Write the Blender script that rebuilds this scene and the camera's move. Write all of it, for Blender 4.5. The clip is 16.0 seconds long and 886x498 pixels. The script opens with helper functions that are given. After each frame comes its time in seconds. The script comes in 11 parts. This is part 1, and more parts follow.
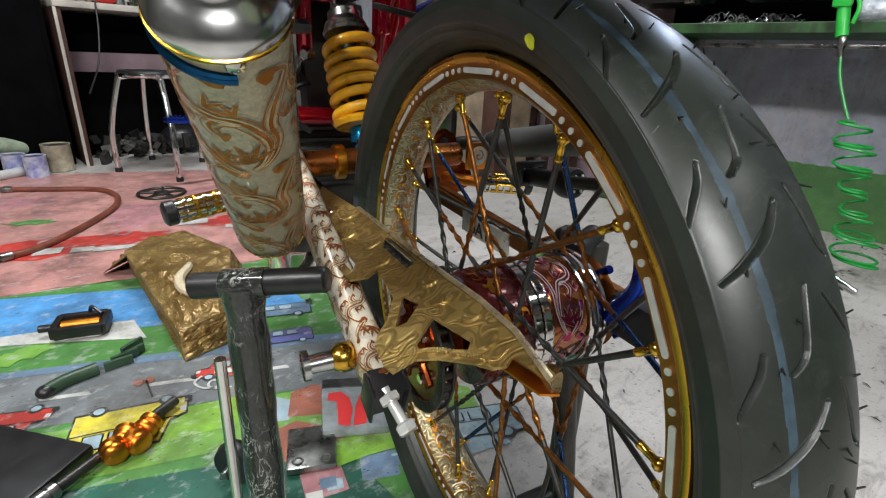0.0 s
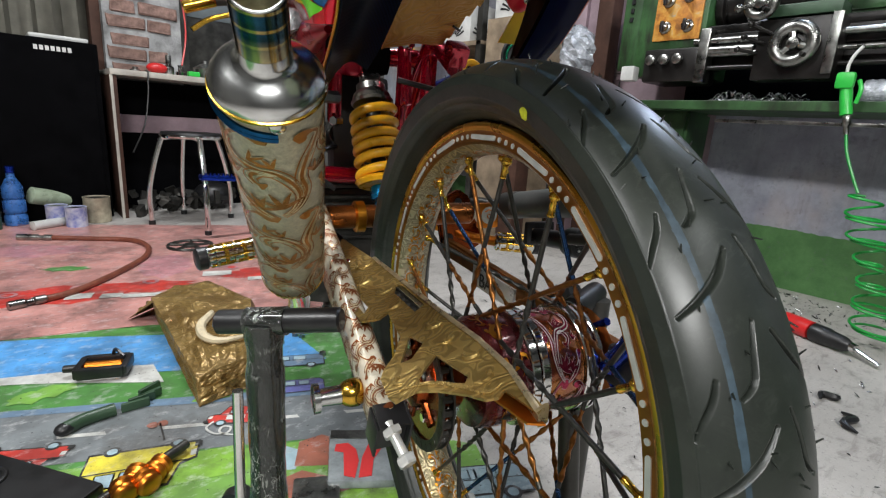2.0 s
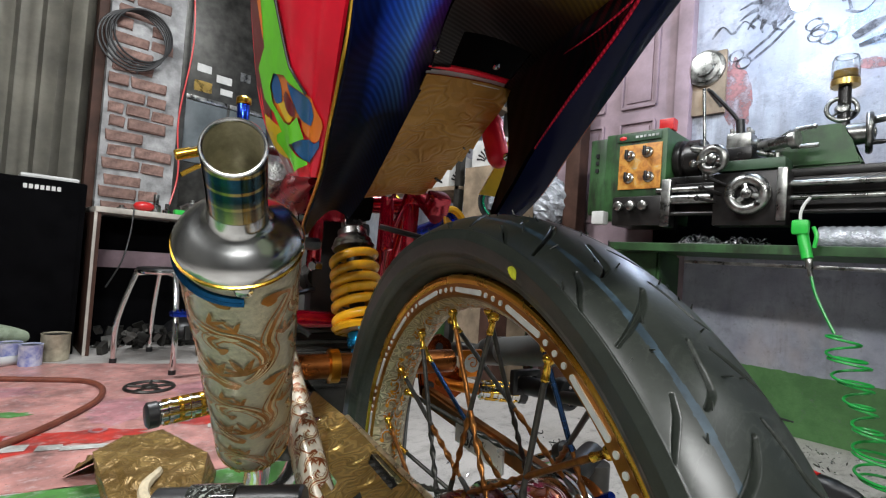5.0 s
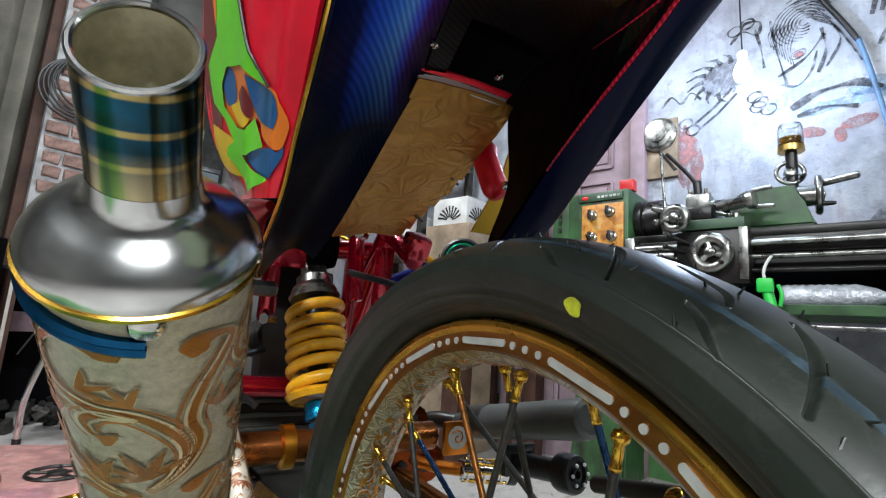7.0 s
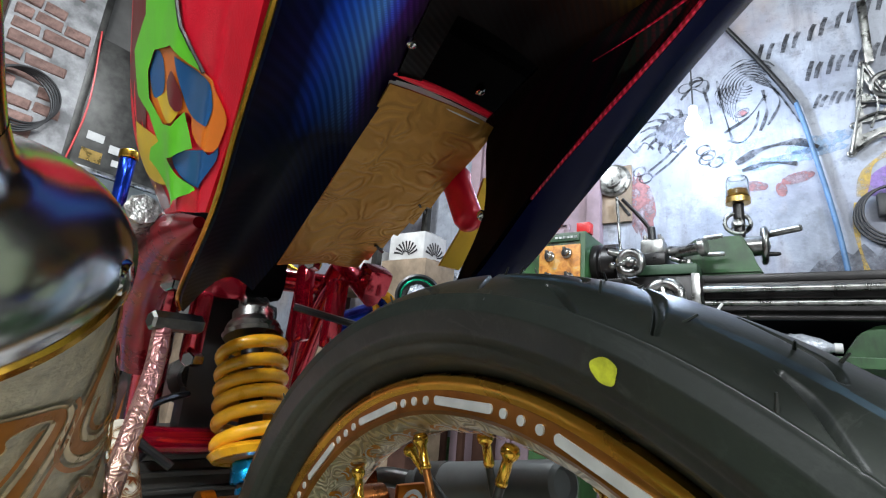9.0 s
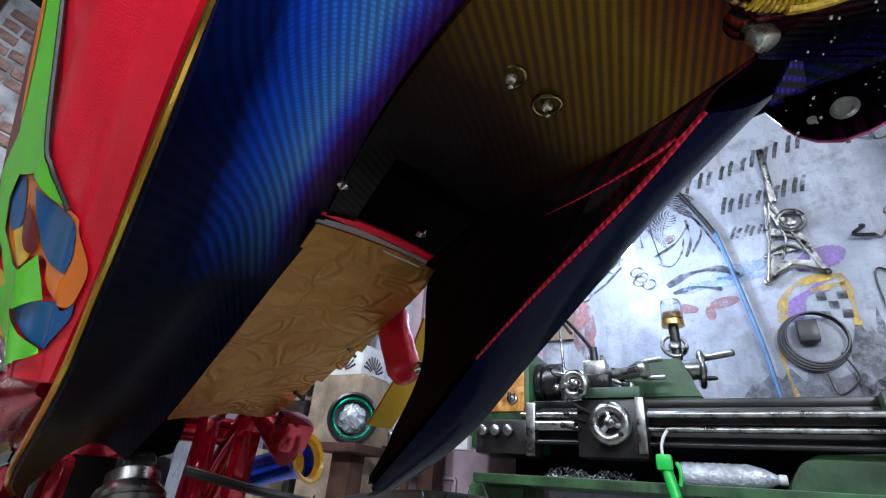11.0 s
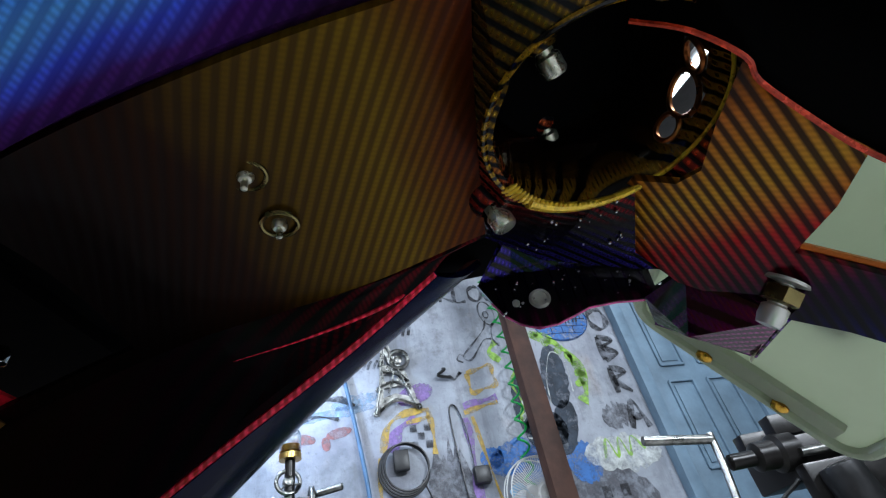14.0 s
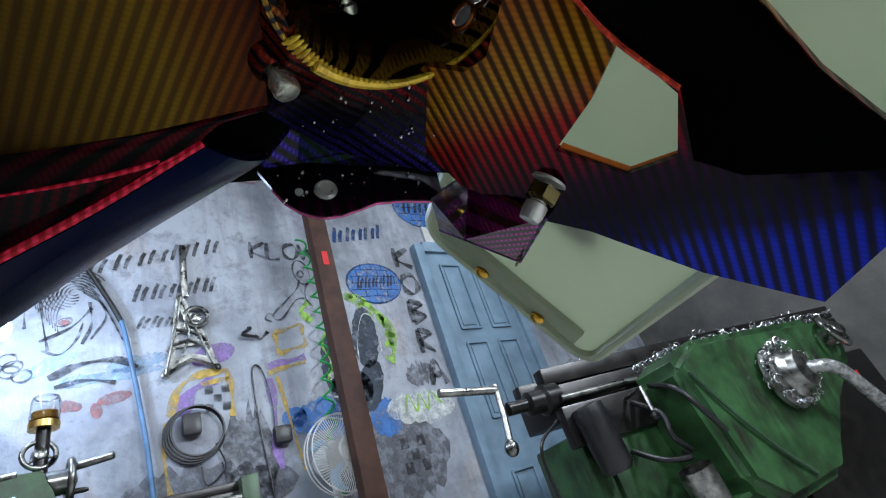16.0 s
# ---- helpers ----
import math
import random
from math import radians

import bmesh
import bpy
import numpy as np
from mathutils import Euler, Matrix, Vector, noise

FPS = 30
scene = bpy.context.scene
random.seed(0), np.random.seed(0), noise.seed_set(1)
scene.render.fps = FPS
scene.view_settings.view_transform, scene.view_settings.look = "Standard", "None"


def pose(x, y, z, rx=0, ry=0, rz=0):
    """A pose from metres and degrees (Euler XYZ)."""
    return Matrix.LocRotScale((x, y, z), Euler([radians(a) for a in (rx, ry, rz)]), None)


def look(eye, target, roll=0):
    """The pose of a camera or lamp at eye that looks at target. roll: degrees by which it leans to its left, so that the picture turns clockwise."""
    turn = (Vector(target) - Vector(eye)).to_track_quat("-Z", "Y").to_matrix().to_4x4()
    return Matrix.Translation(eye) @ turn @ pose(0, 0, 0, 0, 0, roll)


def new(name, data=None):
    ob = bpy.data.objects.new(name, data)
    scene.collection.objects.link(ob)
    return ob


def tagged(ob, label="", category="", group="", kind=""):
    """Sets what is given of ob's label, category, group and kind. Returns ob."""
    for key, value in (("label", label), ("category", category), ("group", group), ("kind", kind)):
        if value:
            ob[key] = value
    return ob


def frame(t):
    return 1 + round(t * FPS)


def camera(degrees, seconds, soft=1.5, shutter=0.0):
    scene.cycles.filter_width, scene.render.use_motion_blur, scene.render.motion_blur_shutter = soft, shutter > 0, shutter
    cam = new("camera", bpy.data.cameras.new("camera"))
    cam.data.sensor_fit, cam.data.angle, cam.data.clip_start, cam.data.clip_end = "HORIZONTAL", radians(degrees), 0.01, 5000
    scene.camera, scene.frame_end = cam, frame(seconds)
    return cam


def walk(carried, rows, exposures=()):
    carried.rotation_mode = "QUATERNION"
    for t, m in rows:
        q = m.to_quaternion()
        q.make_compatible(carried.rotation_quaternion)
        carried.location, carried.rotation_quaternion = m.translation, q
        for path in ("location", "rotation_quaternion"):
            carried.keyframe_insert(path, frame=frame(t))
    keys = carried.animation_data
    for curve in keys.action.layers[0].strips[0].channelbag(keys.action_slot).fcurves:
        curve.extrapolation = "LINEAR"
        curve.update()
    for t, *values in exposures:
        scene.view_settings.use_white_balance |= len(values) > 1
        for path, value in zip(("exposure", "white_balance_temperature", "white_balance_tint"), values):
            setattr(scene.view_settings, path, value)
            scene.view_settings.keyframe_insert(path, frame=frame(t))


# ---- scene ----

cam = camera(84.08, 16.0, 1.2)
PATH = [  # seconds, eye, turn in degrees
    (0.00, 0.0000, 0.0000, 0.6020, 68.756, -2.452, -44.047),
    (0.50, -0.0076, -0.0095, 0.6065, 70.827, -2.575, -43.246),
    (1.00, -0.0147, -0.0196, 0.6064, 72.731, -2.872, -42.519),
    (1.50, -0.0163, -0.0258, 0.6040, 74.324, -3.301, -42.004),
    (2.00, -0.0201, -0.0361, 0.6015, 75.932, -3.637, -41.501),
    (2.50, -0.0233, -0.0442, 0.6063, 78.051, -3.843, -41.158),
    (3.00, -0.0243, -0.0485, 0.6083, 80.270, -4.030, -41.004),
    (3.50, -0.0255, -0.0513, 0.6120, 82.857, -4.087, -41.100),
    (4.00, -0.0197, -0.0440, 0.6146, 85.496, -3.994, -41.670),
    (4.50, -0.0105, -0.0288, 0.6168, 88.788, -4.028, -42.842),
    (5.00, -0.0027, -0.0102, 0.6160, 91.554, -4.107, -43.929),
    (5.20, 0.0020, 0.0004, 0.6145, 92.670, -4.196, -44.525),
    (7.30, 0.0550, 0.0944, 0.5986, 100.024, -3.833, -50.196),
    (7.50, 0.0607, 0.1002, 0.5999, 100.385, -3.929, -50.947),
    (8.00, 0.0758, 0.1132, 0.6010, 101.300, -4.374, -52.750),
    (8.20, 0.0789, 0.1159, 0.6014, 101.585, -4.453, -53.233),
    (10.30, 0.1092, 0.1533, 0.6354, 111.757, -5.519, -58.589),
    (10.50, 0.1147, 0.1533, 0.6412, 113.223, -5.381, -59.276),
    (11.00, 0.1188, 0.1505, 0.6553, 117.024, -4.449, -61.684),
    (11.50, 0.1255, 0.1546, 0.6687, 120.578, -2.524, -66.970),
    (12.00, 0.1424, 0.1650, 0.6834, 123.334, 0.189, -74.412),
    (12.50, 0.1503, 0.1749, 0.6904, 125.835, 2.384, -82.028),
    (13.00, 0.1510, 0.1794, 0.6928, 127.963, 4.487, -88.810),
    (13.50, 0.1539, 0.1825, 0.6966, 128.919, 7.179, -95.258),
    (14.00, 0.1508, 0.1888, 0.6951, 128.842, 9.857, -101.120),
    (14.50, 0.1569, 0.1902, 0.6896, 127.761, 12.335, -107.104),
    (15.00, 0.1624, 0.1824, 0.6857, 125.629, 14.577, -112.426),
    (15.50, 0.1696, 0.1731, 0.6793, 122.484, 16.492, -117.272),
    (16.00, 0.1739, 0.1685, 0.6715, 120.287, 17.371, -121.250),
]
EXPOSURES = [(0.0, 0.0, 6300, 13), (5.0, 0.05, 6250, 13), (7.4, 0.27, 6000, 11), (8.2, 0.36, 6000, 11), (11.0, 0.14, 5550, 15), (12.8, 0.18, 5450, 11), (14.0, 0.05, 5550, 11), (16.0, 0.0, 5600, 11)]
walk(cam, [(t, pose(*row)) for t, *row in PATH], EXPOSURES)

# ---- light: a hanging bulb by the painted wall, unseen strip lamps under the ceiling ----
world = bpy.data.worlds.new("night")
scene.world = world
world.use_nodes = True
world.node_tree.nodes["Background"].inputs[0].default_value = (0.55, 0.7, 1.0, 1)
world.node_tree.nodes["Background"].inputs[1].default_value = 0.002


def lamp(name, kind, energy, colour, m, **more):
    data = bpy.data.lights.new(name, kind)
    data.energy, data.color = energy, colour
    for key, value in more.items():
        if key == "size":
            data.size = value
        elif key == "size_y":
            data.shape, data.size_y = "RECTANGLE", value
        else:
            data.shadow_soft_size = value
    ob = new(name, data)
    ob.matrix_world = m
    return ob


BULB = (2.22, 0.43, 1.76)
lamp("bulb_light", "POINT", 14.0, (0.62, 0.78, 1.0), pose(BULB[0] - 0.045, BULB[1], BULB[2] - 0.03), radius=0.035)
# unseen overhead lamp, added to brighten the floor and the bike
lamp("added_overhead_light", "AREA", 7, (0.97, 1.0, 0.95), pose(0.8, -0.45, 2.9, 0, 0, 20), size=1.2, size_y=0.14)
lamp("strip_light_far", "AREA", 72, (0.97, 1.0, 0.97), pose(0.55, 1.7, 2.94, 0, 0, 0), size=1.2, size_y=0.12)
lamp("strip_light_rear", "AREA", 92, (1.0, 1.0, 0.94), look((-1.2, -1.95, 2.45), (0.4, 0.4, 0.4)), size=1.0, size_y=0.14)
lamp("strip_light_left", "AREA", 56, (1.0, 1.0, 0.95), look((-1.75, 0.35, 2.7), (0.2, 0.3, 0.5)), size=1.0, size_y=0.14)
lamp("strip_light_side", "AREA", 15, (0.97, 1.0, 0.97), pose(1.25, -1.9, 2.92, 0, 0, 10), size=1.2, size_y=0.14)


# ---- materials ----
def shade(name):
    m = bpy.data.materials.new(name)
    m.use_nodes = True
    t = m.node_tree
    return m, t, t.nodes["Principled BSDF"]


def link(t, a, b):
    t.links.new(a, b)


def node(t, kind, **values):
    n = t.nodes.new(kind)
    for key, value in values.items():
        n.inputs[key].default_value = value
    return n


def coords(t, scale=(1, 1, 1), turn=(0, 0, 0)):
    c, mp = t.nodes.new("ShaderNodeTexCoord"), t.nodes.new("ShaderNodeMapping")
    mp.inputs["Scale"].default_value, mp.inputs["Rotation"].default_value = scale, [radians(a) for a in turn]
    link(t, c.outputs["Object"], mp.inputs["Vector"])
    return mp.outputs["Vector"]


def noise_tex(t, vec, scale, detail=4.0, rough=0.55, distortion=0.0):
    n = node(t, "ShaderNodeTexNoise", Scale=scale, Detail=detail, Roughness=rough, Distortion=distortion)
    link(t, vec, n.inputs["Vector"])
    return n.outputs["Fac"]


def ramp(t, fac, stops):
    r = t.nodes.new("ShaderNodeValToRGB")
    while len(r.color_ramp.elements) < len(stops):
        r.color_ramp.elements.new(0.5)
    for e, (p, c) in zip(r.color_ramp.elements, stops):
        e.position, e.color = p, (*c, 1) if len(c) == 3 else c
    link(t, fac, r.inputs[0])
    return r.outputs[0]


def blend(t, fac, a, b, kind="MIX"):
    n = t.nodes.new("ShaderNodeMix")
    n.data_type, n.blend_type = "RGBA", kind
    for socket, value in ((n.inputs[0], fac), (n.inputs[6], a), (n.inputs[7], b)):
        if isinstance(value, (int, float)):
            socket.default_value = value
        elif isinstance(value, tuple):
            socket.default_value = (*value, 1)
        else:
            link(t, value, socket)
    return n.outputs[2]


def maths(t, op, a, b=0.0, c=0.0):
    n = t.nodes.new("ShaderNodeMath")
    n.operation = op
    for socket, value in zip(n.inputs, (a, b, c)):
        if isinstance(value, (int, float)):
            socket.default_value = value
        else:
            link(t, value, socket)
    return n.outputs[0]


def bump(t, p, height, strength=0.3, distance=0.001):
    b = node(t, "ShaderNodeBump", Strength=strength, Distance=distance)
    link(t, height, b.inputs["Height"])
    link(t, b.outputs[0], p.inputs["Normal"])


def simple(name, c, rough=0.5, metal=0.0, vary=0.35, big=6.0, small=90.0, relief=0.25, depth=0.0006, coat=0.0, dirt=None, piece=0.0, roughvary=0.15, worn=0.0):
    """A surface with stains at one scale and grain at another."""
    m, t, p = shade(name)
    v = coords(t)
    a, b = noise_tex(t, v, big, 5.0, 0.6), noise_tex(t, v, small, 3.0)
    dark = dirt or tuple(x * (1 - vary) for x in c)
    light = tuple(min(1, x * (1 + vary * 0.35)) for x in c)
    col = blend(t, ramp(t, a, [(0.34, (0, 0, 0)), (0.66, (1, 1, 1))]), dark, light)
    col = blend(t, maths(t, "MULTIPLY", b, 0.35), col, tuple(x * 0.6 for x in c))
    if piece:
        info = t.nodes.new("ShaderNodeObjectInfo")
        col = blend(t, maths(t, "MULTIPLY", info.outputs["Random"], piece), col, tuple(x * 0.45 for x in c))
    link(t, col, p.inputs["Base Color"])
    r = maths(t, "MULTIPLY_ADD", a, roughvary * 2, rough - roughvary)
    link(t, r, p.inputs["Roughness"])
    p.inputs["Metallic"].default_value = metal
    p.inputs["Specular IOR Level"].default_value = 0.5 if rough < 0.6 else 0.2
    p.inputs["Coat Weight"].default_value = coat
    p.inputs["Coat Roughness"].default_value = 0.08
    if worn:
        thin = noise_tex(t, v, 16.0, 7.0, 0.72)
        link(t, ramp(t, thin, [(worn - 0.16, (1, 1, 1)), (worn + 0.1, (0.12, 0.12, 0.12))]), p.inputs["Alpha"])
    if relief:
        bump(t, p, b, relief, depth)
    return m


def carbon(name, stops, way=(0, 1, 0), lo=0.0, hi=1.0, period=0.0055, turn=0.0, gloss=1.0, rough=0.3, back=(0.003, 0.003, 0.004), metal=0.85, fade=None, soft=0.0):
    """Lacquered carbon weave: metallic ribs in dark resin, tinted by stops along a direction from lo to hi."""
    m, t, p = shade(name)
    v = coords(t, turn=(0, 0, turn))
    w = node(t, "ShaderNodeTexWave", Scale=0.314 / period, Distortion=0.0)
    link(t, v, w.inputs["Vector"])
    rib = ramp(t, w.outputs["Fac"], [(0.2, (0, 0, 0)), (0.85, (1, 1, 1))])
    v2 = coords(t, turn=(0, 0, turn + 90))
    w2 = node(t, "ShaderNodeTexWave", Scale=0.314 / 0.0019, Distortion=0.4)
    link(t, v2, w2.inputs["Vector"])
    rib = blend(t, 0.25 if soft else 0.6, rib, blend(t, 1.0, rib, w2.outputs["Fac"], "MULTIPLY"))
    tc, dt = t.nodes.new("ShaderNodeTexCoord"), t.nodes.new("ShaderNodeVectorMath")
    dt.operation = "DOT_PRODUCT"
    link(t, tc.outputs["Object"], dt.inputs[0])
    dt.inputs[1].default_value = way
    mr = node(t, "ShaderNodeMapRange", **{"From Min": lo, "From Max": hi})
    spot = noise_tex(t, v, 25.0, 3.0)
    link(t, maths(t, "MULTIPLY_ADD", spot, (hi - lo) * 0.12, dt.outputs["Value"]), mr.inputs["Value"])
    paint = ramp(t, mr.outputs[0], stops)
    # fade lets a sheen held in the colour die out along y
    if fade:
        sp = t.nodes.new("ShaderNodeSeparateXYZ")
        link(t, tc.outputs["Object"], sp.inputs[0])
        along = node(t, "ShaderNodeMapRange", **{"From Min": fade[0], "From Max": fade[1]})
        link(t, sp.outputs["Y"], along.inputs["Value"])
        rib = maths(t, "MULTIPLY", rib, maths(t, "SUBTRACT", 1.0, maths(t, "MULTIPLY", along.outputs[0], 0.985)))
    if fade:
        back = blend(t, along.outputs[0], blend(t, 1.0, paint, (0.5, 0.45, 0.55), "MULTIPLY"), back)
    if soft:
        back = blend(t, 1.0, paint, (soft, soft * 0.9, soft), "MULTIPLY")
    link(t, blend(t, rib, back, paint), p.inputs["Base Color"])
    link(t, maths(t, "MULTIPLY", rib, metal), p.inputs["Metallic"])
    p.inputs["Roughness"].default_value = rough
    p.inputs["Specular IOR Level"].default_value = 0.06
    p.inputs["Coat Weight"].default_value = gloss
    p.inputs["Coat Roughness"].default_value = 0.05
    bump(t, p, w.outputs["Fac"], 0.25, 0.0004)
    return m


def engraved(name, c, c2, rough=0.35, metal=0.9, scale=38.0, depth=0.0012, line=0.5, mark=0.5, relief=0.6):
    """Chased metal: swirling lines cut into a plate, darker in the cuts."""
    m, t, p = shade(name)
    v = coords(t)
    nz = node(t, "ShaderNodeTexNoise", Scale=scale, Detail=1.0, Roughness=0.4, Distortion=0.8)
    link(t, v, nz.inputs["Vector"])
    swirl = maths(t, "SINE", maths(t, "MULTIPLY", nz.outputs["Fac"], 46.0))
    cut = ramp(t, swirl, [(0.0, (0, 0, 0)), (line, (1, 1, 1))])
    big, grain = noise_tex(t, v, 9.0, 4.0), noise_tex(t, v, 420.0, 2.0)
    col = blend(t, ramp(t, big, [(0.35, (0, 0, 0)), (0.65, (1, 1, 1))]), c2, c)
    col = blend(t, maths(t, "MULTIPLY_ADD", cut, -mark, mark), col, tuple(x * 0.25 for x in c2))
    link(t, col, p.inputs["Base Color"])
    link(t, maths(t, "MULTIPLY_ADD", grain, 0.25, rough - 0.1), p.inputs["Roughness"])
    p.inputs["Metallic"].default_value = metal
    bump(t, p, maths(t, "ADD", swirl, maths(t, "MULTIPLY", grain, 0.6)), relief, depth)
    return m


def clear(name, c=(1, 1, 1), rough=0.05, through_=1.0, ior=1.45):
    m, t, p = shade(name)
    v = coords(t)
    b = noise_tex(t, v, 30.0, 4.0)
    link(t, blend(t, b, c, tuple(x * 0.75 for x in c)), p.inputs["Base Color"])
    p.inputs["Roughness"].default_value = rough
    p.inputs["Transmission Weight"].default_value = through_
    p.inputs["IOR"].default_value = ior
    bump(t, p, b, 0.4, 0.002)
    return m


def glow(name, c, strength):
    m, t, p = shade(name)
    p.inputs["Base Color"].default_value = (*c, 1)
    p.inputs["Emission Color"].default_value = (*c, 1)
    p.inputs["Emission Strength"].default_value = strength
    return m


M = {}
M["rubber"] = simple("tyre_rubber", (0.0115, 0.0145, 0.0115), 0.36, vary=0.5, big=26, small=420, relief=0.12, depth=0.0004, dirt=(0.026, 0.031, 0.025), roughvary=0.12)
def scuffed(m, c, share=0.5):
    """Adds pale rubbed streaks and dust to a material."""
    t = m.node_tree
    p = t.nodes["Principled BSDF"]
    a = noise_tex(t, coords(t, (0.6, 1, 1), (30, 0, 0)), 34.0, 6.0, 0.62, 1.2)
    line = ramp(t, maths(t, "MULTIPLY", maths(t, "ABSOLUTE", maths(t, "SUBTRACT", a, 0.5)), 20.0), [(0.0, (share, share, share)), (0.5, (0, 0, 0))])
    patch = ramp(t, noise_tex(t, coords(t), 13.0, 4.0), [(0.44, (0, 0, 0)), (0.62, (1, 1, 1))])
    dust = ramp(t, noise_tex(t, coords(t), 90.0, 6.0, 0.75), [(0.56, (0, 0, 0)), (0.7, (0.4, 0.4, 0.4))])
    col = blend(t, maths(t, "MULTIPLY", line, patch), p.inputs["Base Color"].links[0].from_socket, c)
    link(t, blend(t, dust, col, c), p.inputs["Base Color"])
    return m


scuffed(M["rubber"], (0.05, 0.056, 0.047), 0.5)
M["blue_line"] = simple("blue_tyre_line", (0.035, 0.06, 0.08), 0.42, vary=0.75, big=60, small=420, relief=0.12)
M["yellow_dot"] = simple("yellow_paint_dot", (0.62, 0.66, 0.03), 0.55, vary=0.4, big=160)
M["gold"] = simple("gold_anodised", (0.66, 0.27, 0.025), 0.34, 1.0, vary=0.3, big=18, small=300, relief=0.1)
M["rim_face"] = simple("brown_gold_anodised", (0.36, 0.15, 0.028), 0.36, 0.9, vary=0.4, big=24, small=300, relief=0.1)
M["rim_lip"] = simple("polished_rim_gold", (0.7, 0.38, 0.05), 0.27, 1.0, vary=0.3, big=18, small=300, relief=0.08)
M["gold_bright"] = simple("bright_gold", (0.78, 0.46, 0.06), 0.22, 1.0, vary=0.25, big=30)
M["amber_metal"] = simple("dark_amber_anodised", (0.24, 0.045, 0.006), 0.2, 0.9, vary=0.5, big=30)
M["orange_anod"] = simple("orange_anodised", (0.75, 0.24, 0.03), 0.33, 1.0, vary=0.35, big=20)
M["gold_plate"] = engraved("chased_brass_plate", (0.56, 0.4, 0.14), (0.3, 0.19, 0.05), 0.35, 0.75, 42.0, 0.0007, 0.3, 0.4, 0.4)
M["brass_edge"] = simple("pale_brass_edge", (0.74, 0.62, 0.38), 0.3, 0.8, vary=0.5, big=70, small=300, relief=0.3)
M["gold_sheet"] = engraved("chased_copper_sheet", (0.52, 0.29, 0.07), (0.36, 0.17, 0.03), 0.38, 0.8, 30.0, 0.0008, 0.2, 0.12, 0.4)
M["arm_eng"] = engraved("chased_magenta_gold", (0.6, 0.42, 0.3), (0.45, 0.05, 0.16), 0.3, 0.8, 90.0, 0.0006)
M["silver_eng"] = engraved("chased_silver", (0.72, 0.66, 0.5), (0.6, 0.48, 0.25), 0.34, 0.9, 60.0, 0.0006)
M["inlay"] = simple("white_inlay", (0.6, 0.61, 0.57), 0.4, 0.3, vary=0.2, big=60)
M["cream"] = simple("cream_speckled_lacquer", (0.58, 0.54, 0.39), 0.34, 0.15, vary=0.3, big=300, small=900, relief=0.8, depth=0.0005)
M["arm_white"] = simple("ivory_lacquer", (0.66, 0.6, 0.48), 0.3, 0.1, vary=0.25, big=60, small=500, relief=0.2, coat=0.3)
M["satin"] = simple("satin_steel", (0.78, 0.78, 0.75), 0.3, 0.6, vary=0.2, big=40, relief=0.1)
M["scroll"] = simple("brown_gold_scrollwork", (0.48, 0.19, 0.03), 0.3, 0.35, vary=0.45, big=50)
M["scroll_line"] = simple("gold_scroll_line", (0.78, 0.66, 0.42), 0.28, 0.4, vary=0.35, big=60)
M["rust_scroll"] = simple("rust_red_scrollwork", (0.26, 0.075, 0.02), 0.35, 0.5, vary=0.45, big=60)
M["pink"] = simple("magenta_scrollwork", (0.4, 0.03, 0.08), 0.22, 0.8, vary=0.3, big=60)
M["chrome"] = simple("chrome", (0.78, 0.78, 0.76), 0.1, 1.0, vary=0.12, big=12, relief=0.05, roughvary=0.05)
M["steel"] = simple("worn_steel", (0.38, 0.38, 0.36), 0.3, 1.0, vary=0.8, big=22, small=160, relief=0.2)
M["steel_dark"] = simple("oily_dark_steel", (0.07, 0.068, 0.062), 0.4, 0.75, vary=0.5, big=16, small=120)
M["oily_black"] = simple("oily_black_iron", (0.018, 0.016, 0.015), 0.34, 0.3, vary=0.7, big=14, small=120, relief=0.3)
M["blue_anod"] = simple("blue_anodised", (0.02, 0.3, 0.62), 0.25, 0.9, vary=0.3, big=30)
M["blue_deep"] = simple("deep_blue_anodised", (0.02, 0.06, 0.5), 0.22, 0.9, vary=0.4, big=40)
M["black"] = simple("black_plastic", (0.012, 0.012, 0.013), 0.38, vary=0.4, big=25)
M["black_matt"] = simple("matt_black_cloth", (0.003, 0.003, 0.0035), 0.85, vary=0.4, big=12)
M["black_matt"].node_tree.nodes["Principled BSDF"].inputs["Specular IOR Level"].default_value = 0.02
M["grey_tube"] = simple("matt_grey_metal", (0.11, 0.115, 0.11), 0.45, 0.4, vary=0.25, big=20)
M["yellow"] = simple("yellow_spring_paint", (0.88, 0.44, 0.012), 0.3, vary=0.25, big=40, coat=0.4)
M["red_chrome"] = simple("candy_red_lacquer", (0.5, 0.003, 0.025), 0.16, 0.7, vary=0.4, big=18, relief=0.05, coat=0.9)
M["red_deep"] = simple("deep_red_lacquer", (0.3, 0.002, 0.012), 0.28, 0.5, vary=0.6, big=24, relief=0.1, coat=0.3)
M["red_paint"] = simple("red_flake_paint", (1.0, 0.012, 0.04), 0.3, 0.2, vary=0.2, big=30, small=900, relief=0.5, coat=0.2, roughvary=0.05)
M["green_paint"] = simple("acid_green_paint", (0.16, 0.68, 0.015), 0.45, vary=0.15, big=30, coat=0.6)
M["orange_paint"] = simple("orange_paint", (0.85, 0.2, 0.008), 0.45, vary=0.15, big=30, coat=0.6)
M["blue_paint"] = simple("petrol_blue_paint", (0.01, 0.1, 0.3), 0.45, vary=0.15, big=30, coat=0.6)
M["yellow_paint"] = simple("yellow_paint", (0.85, 0.55, 0.01), 0.45, vary=0.15, big=30, coat=0.6)
M["maroon_paint"] = simple("maroon_paint", (0.16, 0.006, 0.012), 0.45, vary=0.15, big=30, coat=0.6)
